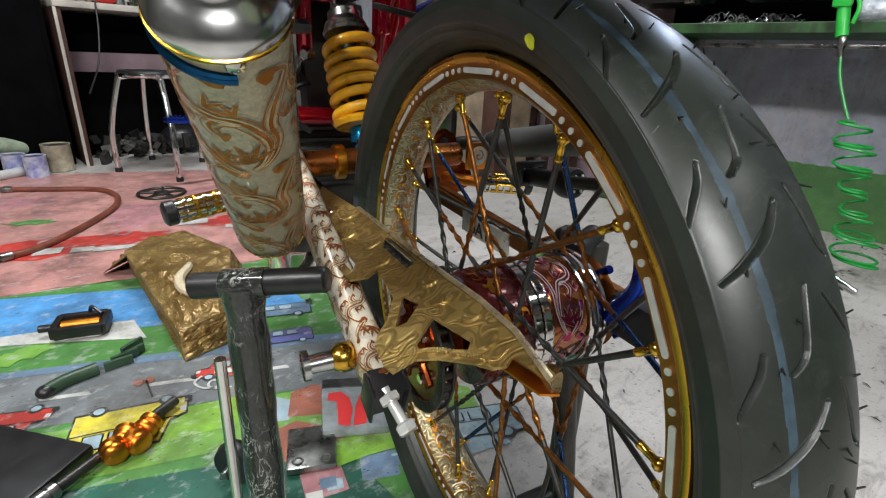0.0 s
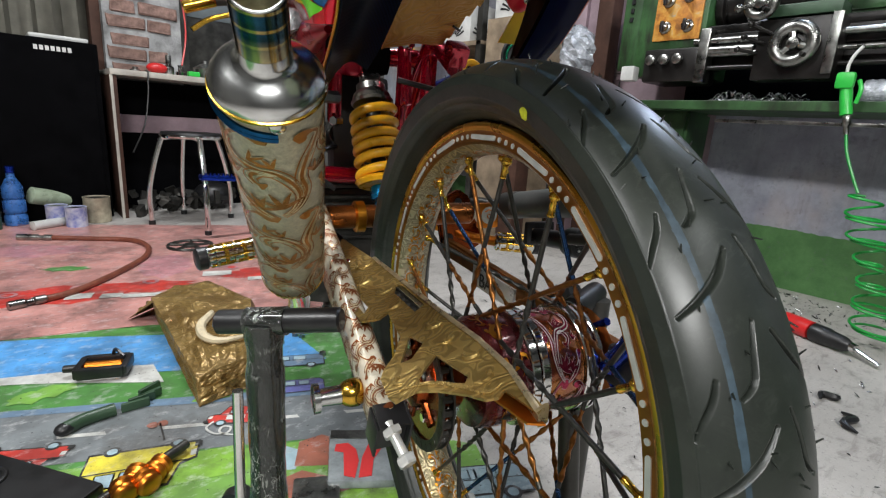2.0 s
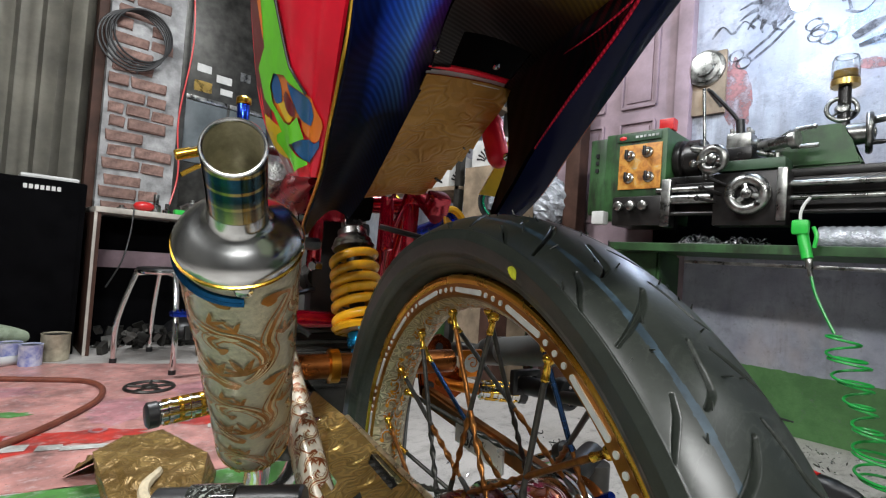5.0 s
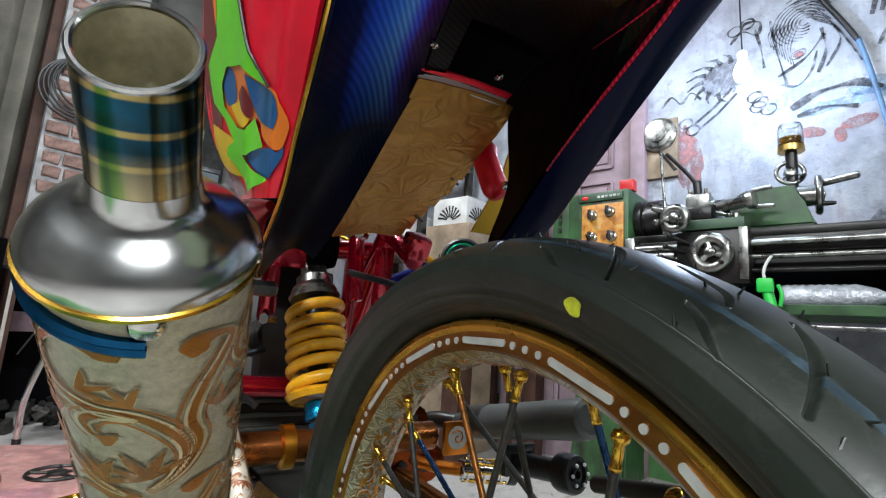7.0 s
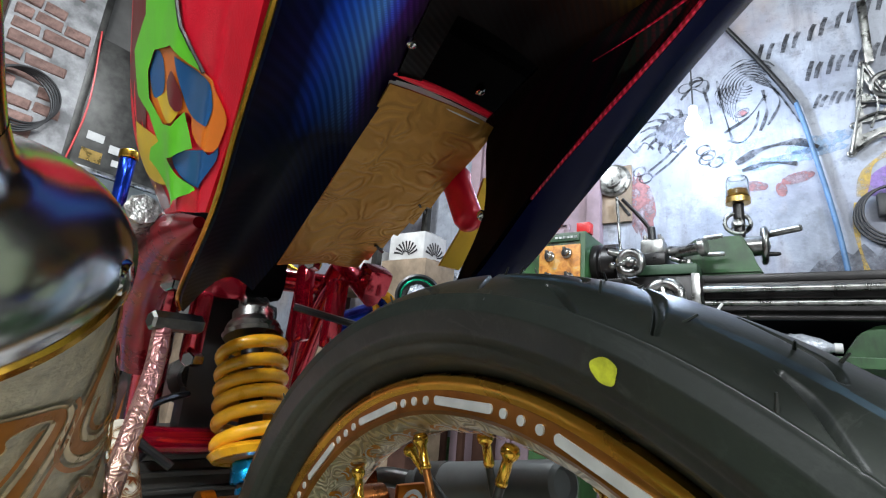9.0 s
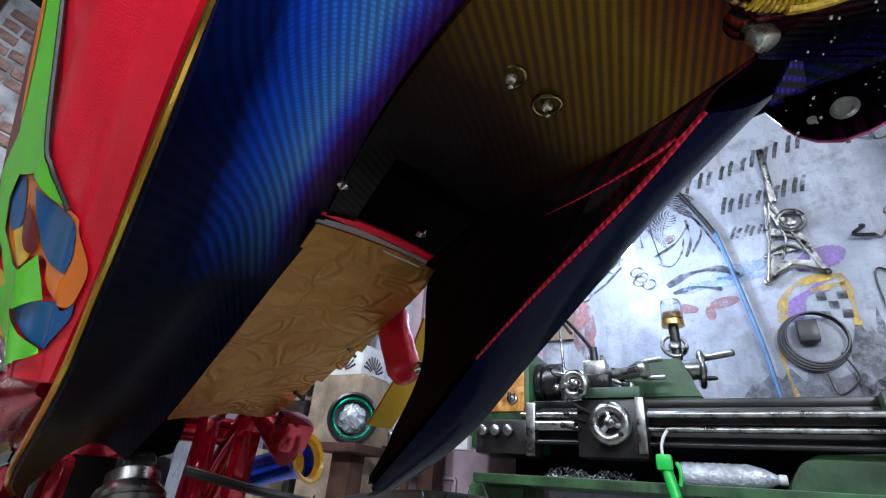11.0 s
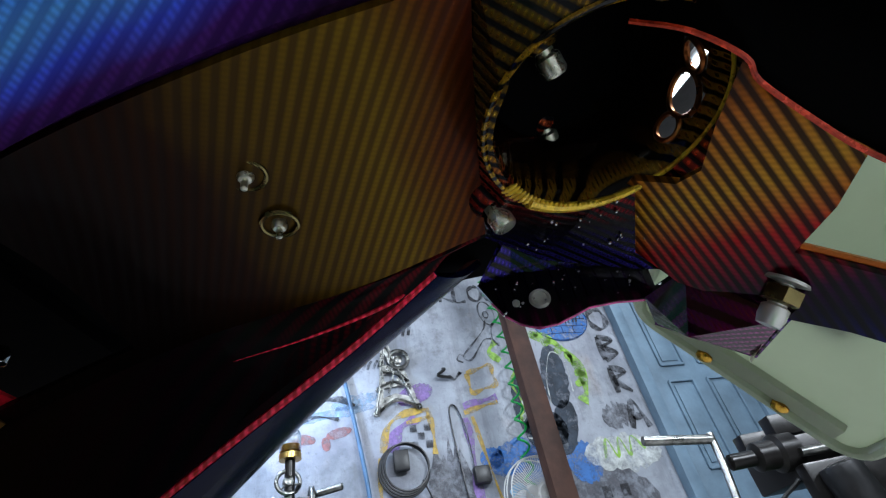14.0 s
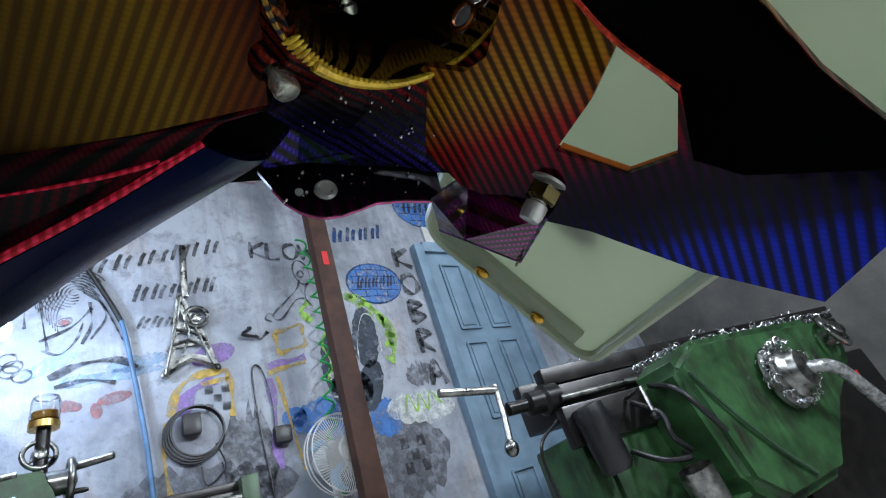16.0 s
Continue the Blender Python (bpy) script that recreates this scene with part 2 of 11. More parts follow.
# The bright blue band and its forward fade are a highlight kept in colour.
M["carbon_blue_sheen"] = carbon("blue_carbon_sheen", [(0.0, (0.0015, 0.004, 0.03)), (0.3, (0.002, 0.012, 0.11)), (0.42, (0.022, 0.11, 0.85)), (0.58, (0.06, 0.25, 1.0)), (0.74, (0.14, 0.42, 1.0)), (0.83, (0.08, 0.12, 0.9)), (0.9, (0.07, 0.015, 0.18)), (1.0, (0.02, 0.004, 0.03))], (1, -0.2, 0), -0.112, -0.03, 0.0036, 35, 0.04, 0.42, (0.0003, 0.0012, 0.009), 0.15, (0.035, 0.115))
# Gold band and dark forward end: view-dependent sheen fixed into the colour.
M["carbon_gold_sheen"] = carbon("gold_carbon_sheen", [(0.0, (0.06, 0.006, 0.003)), (0.1, (0.1, 0.028, 0.003)), (0.22, (0.135, 0.08, 0.004)), (0.42, (0.085, 0.048, 0.004)), (0.58, (0.02, 0.006, 0.002)), (0.8, (0.004, 0.001, 0.001)), (1.0, (0.002, 0.0006, 0.0006))], (0, 1, 0), -0.13, 0.04, 0.0042, 62, 0.03, 0.36, metal=0.7, soft=0.48)
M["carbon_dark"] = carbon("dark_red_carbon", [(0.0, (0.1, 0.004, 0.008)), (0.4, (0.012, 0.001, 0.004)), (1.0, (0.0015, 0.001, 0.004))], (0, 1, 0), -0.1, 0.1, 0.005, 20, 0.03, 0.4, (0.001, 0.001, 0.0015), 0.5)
# Creases flash red only by reflection; here that flash is a fixed colour.
M["carbon_red_glint"] = carbon("red_glint_carbon", [(0.0, (1.0, 0.03, 0.1)), (1.0, (1.0, 0.05, 0.14))], (0, 1, 0), -0.1, 0.1, 0.0036, 80, 0.3, 0.3, (0.4, 0.003, 0.015), 0.35)
M["carbon_tail"] = carbon("gold_to_navy_carbon", [(0.0, (0.004, 0.002, 0.002)), (0.14, (0.02, 0.003, 0.002)), (0.24, (0.5, 0.15, 0.012)), (0.42, (0.55, 0.27, 0.015)), (0.55, (0.45, 0.015, 0.015)), (0.66, (0.2, 0.006, 0.02)), (0.74, (0.03, 0.003, 0.03)), (0.84, (0.003, 0.001, 0.02)), (0.94, (0.003, 0.004, 0.08)), (1.0, (0.012, 0.025, 0.5))], (0.8, -0.665, -0.746), -0.5, -0.32, 0.0036, -52, 0.2, 0.3, soft=0.1)
M["carbon_bowl"] = carbon("gold_bowl_carbon", [(0.0, (0.05, 0.03, 0.005)), (0.42, (0.22, 0.12, 0.008)), (0.6, (0.34, 0.03, 0.01)), (0.72, (0.12, 0.003, 0.005)), (0.8, (0.004, 0.001, 0.002)), (0.88, (0.004, 0.002, 0.05)), (1.0, (0.05, 0.03, 0.35))], (1, 0, 0), -0.05, 0.085, 0.0042, -30, 0.05, 0.25)
M["carbon_indigo"] = carbon("indigo_carbon", [(0.0, (0.05, 0.03, 0.45)), (0.35, (0.015, 0.006, 0.16)), (1.0, (0.004, 0.002, 0.02))], (0, -1, 0), 0.13, 0.21, 0.0042, -30, 0.3, 0.25)
M["carbon_purple"] = carbon("purple_carbon", [(0.0, (0.5, 0.015, 0.24)), (0.16, (0.08, 0.003, 0.05)), (0.4, (0.004, 0.001, 0.005)), (1.0, (0.002, 0.0015, 0.01))], (0, 0, 1), 0.791, 0.83, 0.0042, 40, 0.4)
# Gold at the lip runs to black higher up: the cup's depth shade as colour.
M["carbon_cup"] = carbon("gold_cup_carbon_shaded", [(0.0, (0.6, 0.34, 0.014)), (0.25, (0.36, 0.19, 0.01)), (0.5, (0.08, 0.035, 0.004)), (0.75, (0.02, 0.008, 0.002)), (1.0, (0.003, 0.002, 0.002))], (0, 0, 1), 0.815, 0.85, 0.0042, 20, 0.5, 0.2, (0.002, 0.0015, 0.001))
M["carbon_magenta"] = carbon("magenta_carbon", [(0.0, (0.4, 0.012, 0.26)), (0.5, (0.16, 0.008, 0.16)), (1.0, (0.02, 0.002, 0.06))], (0, 0, 1), 0.765, 0.8, 0.004, 40, 1.0, 0.2, (0.006, 0.0005, 0.006))
M["carbon_ruby"] = carbon("ruby_carbon", [(0.0, (0.5, 0.008, 0.03)), (0.5, (0.12, 0.003, 0.01)), (1.0, (0.01, 0.001, 0.003))], (0, 1, 0), -0.11, -0.04, 0.0042, 60, 0.2, 0.3)
M["carbon_navy"] = carbon("navy_carbon", [(0.0, (0.02, 0.1, 0.85)), (1.0, (0.2, 0.01, 0.3))], (1, 0, 0), 0.0, 0.1, 0.007, -20, 0.9)
M["red_crease"] = simple("orange_red_lacquer", (1.0, 0.07, 0.02), 0.25, 0.3, vary=0.75, big=300, relief=0.3, coat=0.1)
M["ear_pink"] = simple("pink_lacquer", (0.7, 0.09, 0.34), 0.2, 0.4, vary=0.6, big=200, coat=0.8)
M["fan_gold"] = simple("yellow_gold_lacquer", (1.0, 0.62, 0.03), 0.28, 0.45, vary=0.45, big=160, small=600, relief=0.3, coat=0.5)
M["hub_gold"] = simple("candy_gold", (0.4, 0.14, 0.015), 0.22, 0.85, vary=0.8, big=45, coat=0.8, dirt=(0.2, 0.01, 0.02))
M["hub_maroon"] = simple("candy_maroon", (0.09, 0.004, 0.007), 0.25, 0.5, vary=0.5, big=40, coat=0.8)
M["copper"] = simple("copper_brown_anodised", (0.33, 0.13, 0.032), 0.34, 0.9, vary=0.5, big=30)
M["blue_steel"] = simple("blued_steel", (0.03, 0.08, 0.2), 0.25, 0.9, vary=0.4, big=30)
M["copper_deep"] = simple("deep_copper_anodised", (0.34, 0.11, 0.025), 0.3, 0.9, vary=0.45, big=24)
M["band_blue"] = simple("blued_titanium", (0.01, 0.1, 0.24), 0.25, 0.9, vary=0.5, big=60)


def grimed(m, c=(0.012, 0.01, 0.008)):
    """Adds oil runs and black grime in patches drawn out downwards."""
    t = m.node_tree
    p = t.nodes["Principled BSDF"]
    run = noise_tex(t, coords(t, (1, 1, 0.22)), 16.0, 6.0, 0.65)
    patch = noise_tex(t, coords(t), 5.0, 4.0)
    grime = maths(t, "MULTIPLY", ramp(t, run, [(0.46, (0, 0, 0)), (0.64, (1, 1, 1))]), ramp(t, patch, [(0.38, (0, 0, 0)), (0.6, (1, 1, 1))]))
    link(t, blend(t, grime, p.inputs["Base Color"].links[0].from_socket, c), p.inputs["Base Color"])
    return m


def frosted():
    """White plastic that lets some light through."""
    m = simple("frosted_white_plastic", (0.55, 0.58, 0.48), 0.35, vary=0.08, big=9, relief=0.1)
    t = m.node_tree
    p = t.nodes["Principled BSDF"]
    tr = node(t, "ShaderNodeBsdfTranslucent", Color=(0.58, 0.63, 0.5, 1))
    mx = t.nodes.new("ShaderNodeMixShader")
    mx.inputs[0].default_value = 0.5
    link(t, p.outputs[0], mx.inputs[1])
    link(t, tr.outputs[0], mx.inputs[2])
    link(t, mx.outputs[0], t.nodes["Material Output"].inputs["Surface"])
    return m


M["white_plate"] = frosted()
def wrapped_film():
    """Clear film over black tube: crease highlights put in as white streaks round and down."""
    m, t, p = shade("clear_film_over_black")
    a = noise_tex(t, coords(t, (1, 1, 0.35), (20, 10, 0)), 75.0, 5.0, 0.6, 1.4)
    b = noise_tex(t, coords(t, (1, 1, 0.7), (-35, 25, 0)), 140.0, 3.0, 0.6, 0.8)
    line = ramp(t, maths(t, "MULTIPLY", maths(t, "ABSOLUTE", maths(t, "SUBTRACT", a, 0.5)), 14.0), [(0.0, (1, 1, 1)), (0.4, (0, 0, 0))])
    patch = ramp(t, noise_tex(t, coords(t), 22.0, 4.0), [(0.42, (0, 0, 0)), (0.56, (1, 1, 1))])
    line = maths(t, "MULTIPLY", line, patch)
    link(t, blend(t, line, (0.014, 0.016, 0.014), (0.42, 0.44, 0.4)), p.inputs["Base Color"])
    p.inputs["Roughness"].default_value = 0.14
    p.inputs["Coat Weight"].default_value = 0.8
    bump(t, p, maths(t, "ADD", a, b), 0.9, 0.004)
    return m


M["film"] = wrapped_film()
M["wrap"] = simple("creased_clear_film", (0.42, 0.43, 0.42), 0.18, 0.5, vary=0.7, big=45, small=130, relief=1.0, depth=0.004)


def floor_paint():
    """Grey-pink concrete, scuffed, with oil stains and metal dust."""
    m, t, p = shade("dusty_concrete")
    v = coords(t)
    a, b, c = noise_tex(t, v, 1.7, 6.0, 0.62), noise_tex(t, v, 14.0, 6.0, 0.7), noise_tex(t, v, 170.0, 3.0)
    col = blend(t, ramp(t, a, [(0.35, (0, 0, 0)), (0.65, (1, 1, 1))]), (0.345, 0.325, 0.305), (0.5, 0.475, 0.45))
    col = blend(t, ramp(t, b, [(0.55, (0, 0, 0)), (0.72, (0.8, 0.8, 0.8))]), col, (0.12, 0.11, 0.1))
    col = blend(t, ramp(t, c, [(0.66, (0, 0, 0)), (0.74, (1, 1, 1))]), col, (0.6, 0.6, 0.58))
    grit = noise_tex(t, v, 95.0, 4.0, 0.7)
    col = blend(t, ramp(t, grit, [(0.58, (0, 0, 0)), (0.68, (0.7, 0.7, 0.7))]), col, (0.1, 0.095, 0.09))
    scuff = noise_tex(t, coords(t, (0.35, 1.4, 1), (0, 0, 35)), 22.0, 6.0, 0.7, 0.8)
    col = blend(t, ramp(t, scuff, [(0.54, (0, 0, 0)), (0.66, (0.5, 0.5, 0.5))]), col, (0.16, 0.14, 0.13))
    link(t, col, p.inputs["Base Color"])
    p.inputs["Roughness"].default_value = 0.42
    bump(t, p, maths(t, "ADD", b, maths(t, "MULTIPLY", c, 0.4)), 0.5, 0.006)
    return m


def wall_paint():
    """Whitewash over plaster, with a green painted dado, damp stains and sprayed colour fields."""
    m, t, p = shade("sprayed_whitewash")
    v = coords(t)
    tc, sp = t.nodes.new("ShaderNodeTexCoord"), t.nodes.new("ShaderNodeSeparateXYZ")
    link(t, tc.outputs["Object"], sp.inputs[0])
    a, b, c = noise_tex(t, v, 2.2, 7.0, 0.65), noise_tex(t, v, 9.0, 6.0, 0.7), noise_tex(t, v, 80.0, 4.0)
    col = blend(t, ramp(t, a, [(0.38, (0, 0, 0)), (0.62, (1, 1, 1))]), (0.19, 0.205, 0.24), (0.4, 0.425, 0.48))
    col = blend(t, ramp(t, b, [(0.52, (0, 0, 0)), (0.7, (1, 1, 1))]), col, (0.17, 0.18, 0.2))
    mauve = noise_tex(t, v, 1.3, 3.0, 0.5, 0.6)
    col = blend(t, ramp(t, mauve, [(0.55, (0, 0, 0)), (0.75, (0.3, 0.3, 0.3))]), col, (0.3, 0.26, 0.4))
    warm = noise_tex(t, coords(t, (1, 1, 0.6), (0, 0, 40)), 2.6, 4.0)
    col = blend(t, ramp(t, warm, [(0.6, (0, 0, 0)), (0.78, (0.45, 0.45, 0.45))]), col, (0.55, 0.4, 0.28))
    drip = noise_tex(t, coords(t, (1, 1, 0.16)), 11.0, 6.0, 0.68)
    col = blend(t, ramp(t, drip, [(0.52, (0, 0, 0)), (0.7, (0.55, 0.55, 0.55))]), col, (0.14, 0.14, 0.15))
    edge = maths(t, "MULTIPLY_ADD", b, 0.03, 0.245)
    low = maths(t, "LESS_THAN", sp.outputs[2], edge)
    green = blend(t, ramp(t, b, [(0.4, (0, 0, 0)), (0.7, (1, 1, 1))]), (0.045, 0.13, 0.035), (0.08, 0.2, 0.06))
    col = blend(t, low, col, green)
    splash = noise_tex(t, v, 34.0, 7.0, 0.75)
    col = blend(t, ramp(t, splash, [(0.57, (0, 0, 0)), (0.7, (0.6, 0.6, 0.6))]), col, (0.1, 0.1, 0.105))
    link(t, col, p.inputs["Base Color"])
    p.inputs["Roughness"].default_value = 0.62
    bump(t, p, maths(t, "ADD", b, maths(t, "MULTIPLY", c, 0.5)), 0.45, 0.006)
    return m


M["concrete"] = floor_paint()
M["painted_wall"] = wall_paint()
M["plain_wall"] = simple("smoked_plaster", (0.17, 0.165, 0.155), 0.8, vary=0.5, big=2.0, small=40, relief=0.4, depth=0.004)
M["ceiling"] = simple("sooty_boards", (0.09, 0.085, 0.08), 0.85, vary=0.5, big=2.0, small=40, depth=0.004)
M["corrugated"] = simple("weathered_sheet_metal", (0.27, 0.255, 0.21), 0.55, 0.4, vary=0.5, big=3.0, small=60)
M["brick"] = simple("worn_red_brick", (0.3, 0.19, 0.16), 0.85, vary=0.6, big=30, small=150, relief=0.8, depth=0.003, piece=0.5)
M["mortar"] = simple("patchy_mortar", (0.36, 0.36, 0.36), 0.9, vary=0.6, big=9, small=90, relief=0.8, depth=0.004)
M["green_machine"] = simple("chipped_green_machine_paint", (0.036, 0.1, 0.032), 0.4, vary=0.7, big=7, small=120, relief=0.2)
M["green_machine"] = grimed(M["green_machine"])
M["green_dark"] = simple("dull_green_machine_paint", (0.04, 0.085, 0.045), 0.42, vary=0.45, big=9, small=120)
M["wood_dark"] = simple("dark_brown_timber", (0.07, 0.035, 0.025), 0.6, vary=0.5, big=9, small=60)
M["wood"] = simple("bare_worn_timber", (0.3, 0.23, 0.16), 0.7, vary=0.5, big=8, small=80)
M["mauve_door"] = simple("mauve_painted_timber", (0.34, 0.25, 0.28), 0.6, vary=0.35, big=5, small=60)
M["blue_door"] = simple("pale_blue_painted_timber", (0.19, 0.28, 0.37), 0.55, vary=0.35, big=5, small=60)
M["white"] = simple("dirty_white_plastic", (0.62, 0.62, 0.6), 0.45, vary=0.25, big=9)
M["paint_black"] = simple("black_spray_paint", (0.05, 0.05, 0.055), 0.6, vary=0.6, big=12, worn=0.55)
M["paint_blue"] = simple("blue_spray_paint", (0.05, 0.2, 0.6), 0.55, vary=0.4, big=8, worn=0.55)
M["paint_lime"] = simple("lime_spray_paint", (0.35, 0.62, 0.06), 0.55, vary=0.4, big=9, worn=0.55)
M["paint_ochre"] = simple("ochre_spray_paint", (0.6, 0.4, 0.06), 0.55, vary=0.4, big=9, worn=0.55)
M["paint_violet"] = simple("violet_spray_paint", (0.3, 0.18, 0.5), 0.55, vary=0.4, big=9, worn=0.55)
M["paint_rose"] = simple("rose_spray_paint", (0.3, 0.13, 0.13), 0.55, vary=0.4, big=9, worn=0.55)
M["paint_soot"] = simple("sooty_spray_paint", (0.15, 0.15, 0.17), 0.6, vary=0.6, big=9, worn=0.5)
M["paint_slate"] = simple("slate_spray_paint", (0.06, 0.075, 0.1), 0.6, vary=0.6, big=12, worn=0.62)
M["paint_navy"] = simple("navy_spray_paint", (0.02, 0.06, 0.18), 0.6, vary=0.6, big=12, worn=0.6)
M["paint_ice"] = simple("pale_blue_spray_paint", (0.35, 0.5, 0.7), 0.6, vary=0.4, big=9, worn=0.5)
M["paint_white"] = simple("white_spray_paint", (0.75, 0.78, 0.76), 0.55, vary=0.25, big=9, worn=0.55)
M["brass"] = simple("brass", (0.6, 0.4, 0.12), 0.3, 1.0, vary=0.3, big=30)
M["glass"] = clear("clear_glass", (0.95, 0.97, 0.95), 0.03)
M["amber"] = simple("amber_oil", (0.3, 0.13, 0.01), 0.2, vary=0.2)
M["lime_plastic"] = simple("bright_green_plastic", (0.03, 0.5, 0.06), 0.35, vary=0.2, big=20)
M["red_plastic"] = simple("red_plastic", (0.6, 0.02, 0.02), 0.35, vary=0.2, big=20)
M["foil"] = simple("crumpled_clear_bag", (0.5, 0.53, 0.58), 0.2, 0.4, vary=0.5, big=30, small=80, relief=1.0, depth=0.006)
M["swarf"] = simple("bright_metal_swarf", (0.75, 0.76, 0.78), 0.25, 1.0, vary=0.4, big=80)
M["bulb"] = glow("lit_bulb", (0.95, 0.98, 1.0), 45.0)
M["tube"] = glow("lit_strip", (0.97, 1.0, 0.96), 9.0)


# ---- mesh helpers ----
def mesh_object(name, bm, material, parent=None, label="", smooth=True, group=""):
    bmesh.ops.recalc_face_normals(bm, faces=bm.faces)
    data = bpy.data.meshes.new(name)
    bm.to_mesh(data)
    bm.free()
    for mm in material if isinstance(material, (list, tuple)) else [material]:
        data.materials.append(mm)
    if smooth:
        data.set_sharp_from_angle(angle=radians(38))
        data.polygons.foreach_set("use_smooth", [True] * len(data.polygons))
    ob = new(name, data)
    if parent:
        ob.parent = parent
    return tagged(ob, label=label, group=group)


def part(name, bm, material, parent, label="", smooth=True):
    return mesh_object(name, bm, material, parent, label, smooth)


def thing(name, m, label, category, group="", kind=""):
    ob = new(name)
    ob.empty_display_size = 0.05
    ob.matrix_world = m
    return tagged(ob, label, category, group, kind)


def box(bm, c, s, m=None, bevel=0.0):
    r = bmesh.ops.create_cube(bm, size=1.0, matrix=(m or Matrix()) @ Matrix.Translation(c) @ Matrix.Diagonal((*s, 1)))
    if bevel:
        es = list({e for v in r["verts"] for e in v.link_edges})
        bmesh.ops.bevel(bm, geom=es, offset=bevel, segments=2, affect="EDGES", profile=0.6)
    return bm


def axes(way):
    z = Vector(way).normalized()
    x = z.orthogonal().normalized()
    return x, z.cross(x), z


def ring_loft(bm, rings, close=True, caps=True):
    rows = [[bm.verts.new(p) for p in r] for r in rings]
    n = len(rows[0])
    for a, b in zip(rows, rows[1:]):
        for i in range(n if close else n - 1):
            j = (i + 1) % n
            bm.faces.new((a[i], a[j], b[j], b[i]))
    if caps and close:
        bm.faces.new(rows[0][::-1])
        bm.faces.new(rows[-1])
    return bm


def lathe(bm, profile, origin=(0, 0, 0), way=(0, 0, 1), n=24, caps=True):
    """A turned form: profile of (radius, distance along the axis)."""
    x, y, z = axes(way)
    o = Vector(origin)
    return ring_loft(bm, [[o + z * h + (x * math.cos(a) + y * math.sin(a)) * max(r, 1e-4) for a in (2 * math.pi * i / n for i in range(n))] for r, h in profile], True, caps)


def rod(bm, a, b, r, r2=None, n=14, chamfer=0.0):
    a, b = Vector(a), Vector(b)
    length = (b - a).length
    r2 = r if r2 is None else r2
    c = min(chamfer, length / 3, r * 0.6)
    prof = [(r - c, 0), (r, c), (r2, length - c), (r2 - c, length)] if c else [(r, 0), (r2, length)]
    return lathe(bm, prof, a, b - a, n)


def tube(bm, pts, r, n=10, caps=True, radii=None):
    pts = [Vector(p) for p in pts]
    ways = [(pts[min(i + 1, len(pts) - 1)] - pts[max(i - 1, 0)]).normalized() for i in range(len(pts))]
    x = ways[0].orthogonal().normalized()
    rings = []
    for i, (p, w) in enumerate(zip(pts, ways)):
        x = (x - w * x.dot(w)).normalized()
        y = w.cross(x)
        q = radii[i] if radii else r
        rings.append([p + (x * math.cos(2 * math.pi * k / n) + y * math.sin(2 * math.pi * k / n)) * q for k in range(n)])
    return ring_loft(bm, rings, True, caps)


def curve(pts, n=8):
    """A smooth run of points through the given ones."""
    p = [Vector(q) for q in pts]
    p = [p[0] * 2 - p[1]] + p + [p[-1] * 2 - p[-2]]
    out = []
    for i in range(1, len(p) - 2):
        for k in range(n):
            u = k / n
            out.append(0.5 * (2 * p[i] + (p[i + 1] - p[i - 1]) * u + (2 * p[i - 1] - 5 * p[i] + 4 * p[i + 1] - p[i + 2]) * u * u + (3 * p[i] - p[i - 1] - 3 * p[i + 1] + p[i + 2]) * u ** 3))
    return out + [p[-2]]


def ball(bm, c, r, s=(1, 1, 1), n=14):
    bmesh.ops.create_uvsphere(bm, u_segments=n, v_segments=max(6, n * 2 // 3), radius=r, matrix=Matrix.Translation(c) @ Matrix.Diagonal((*s, 1)))
    return bm


def hoop(bm, c, way, r, thick, n=32, k=10):
    x, y, z = axes(way)
    c = Vector(c)
    rows = [[bm.verts.new(c + (x * math.cos(a) + y * math.sin(a)) * (r + thick * math.cos(b)) + z * thick * math.sin(b)) for b in (2 * math.pi * j / k for j in range(k))] for a in (2 * math.pi * i / n for i in range(n))]
    for i in range(n):
        for j in range(k):
            bm.faces.new((rows[i][j], rows[(i + 1) % n][j], rows[(i + 1) % n][(j + 1) % k], rows[i][(j + 1) % k]))
    return bm


def slab(bm, outline, lift, m=None):
    """A flat plate with an outline in x, y and a thickness along z."""
    m = m or Matrix()
    a = [bm.verts.new(m @ Vector((x, y, 0))) for x, y in outline]
    b = [bm.verts.new(m @ Vector((x, y, lift))) for x, y in outline]
    n = len(a)
    bm.faces.new(a[::-1])
    bm.faces.new(b)
    for i in range(n):
        bm.faces.new((a[i], a[(i + 1) % n], b[(i + 1) % n], b[i]))
    return bm


def strip(bm, run, put, lift=0.0006):
    """A painted or chased stroke: run of (u, v, width) laid on a surface by put(u, v, height)."""
    left, right = [], []
    for i, (u, v, w) in enumerate(run):
        a, b = run[max(i - 1, 0)], run[min(i + 1, len(run) - 1)]
        du, dv = b[0] - a[0], b[1] - a[1]
        k = math.hypot(du, dv) or 1
        nx, ny = -dv / k * w / 2, du / k * w / 2
        left.append(bm.verts.new(put(u + nx, v + ny, lift)))
        right.append(bm.verts.new(put(u - nx, v - ny, lift)))
    for i in range(len(run) - 1):
        bm.faces.new((left[i], right[i], right[i + 1], left[i + 1]))


def curl(cx, cy, size, start, turn, width, n=16):
    """A leaf scroll: a drop in the middle that thins out along a spiral."""
    out = []
    for i in range(n + 1):
        u = i / n
        r = size * (0.1 + 0.9 * u ** 1.15)
        a = start + turn * u
        w = width * (max(0.0, math.sin(math.pi * min(1, 0.12 + u * 0.9))) ** 0.8) * (1.25 - u) + width * 0.05
        out.append((cx + r * math.cos(a), cy + r * math.sin(a), w))
    return out


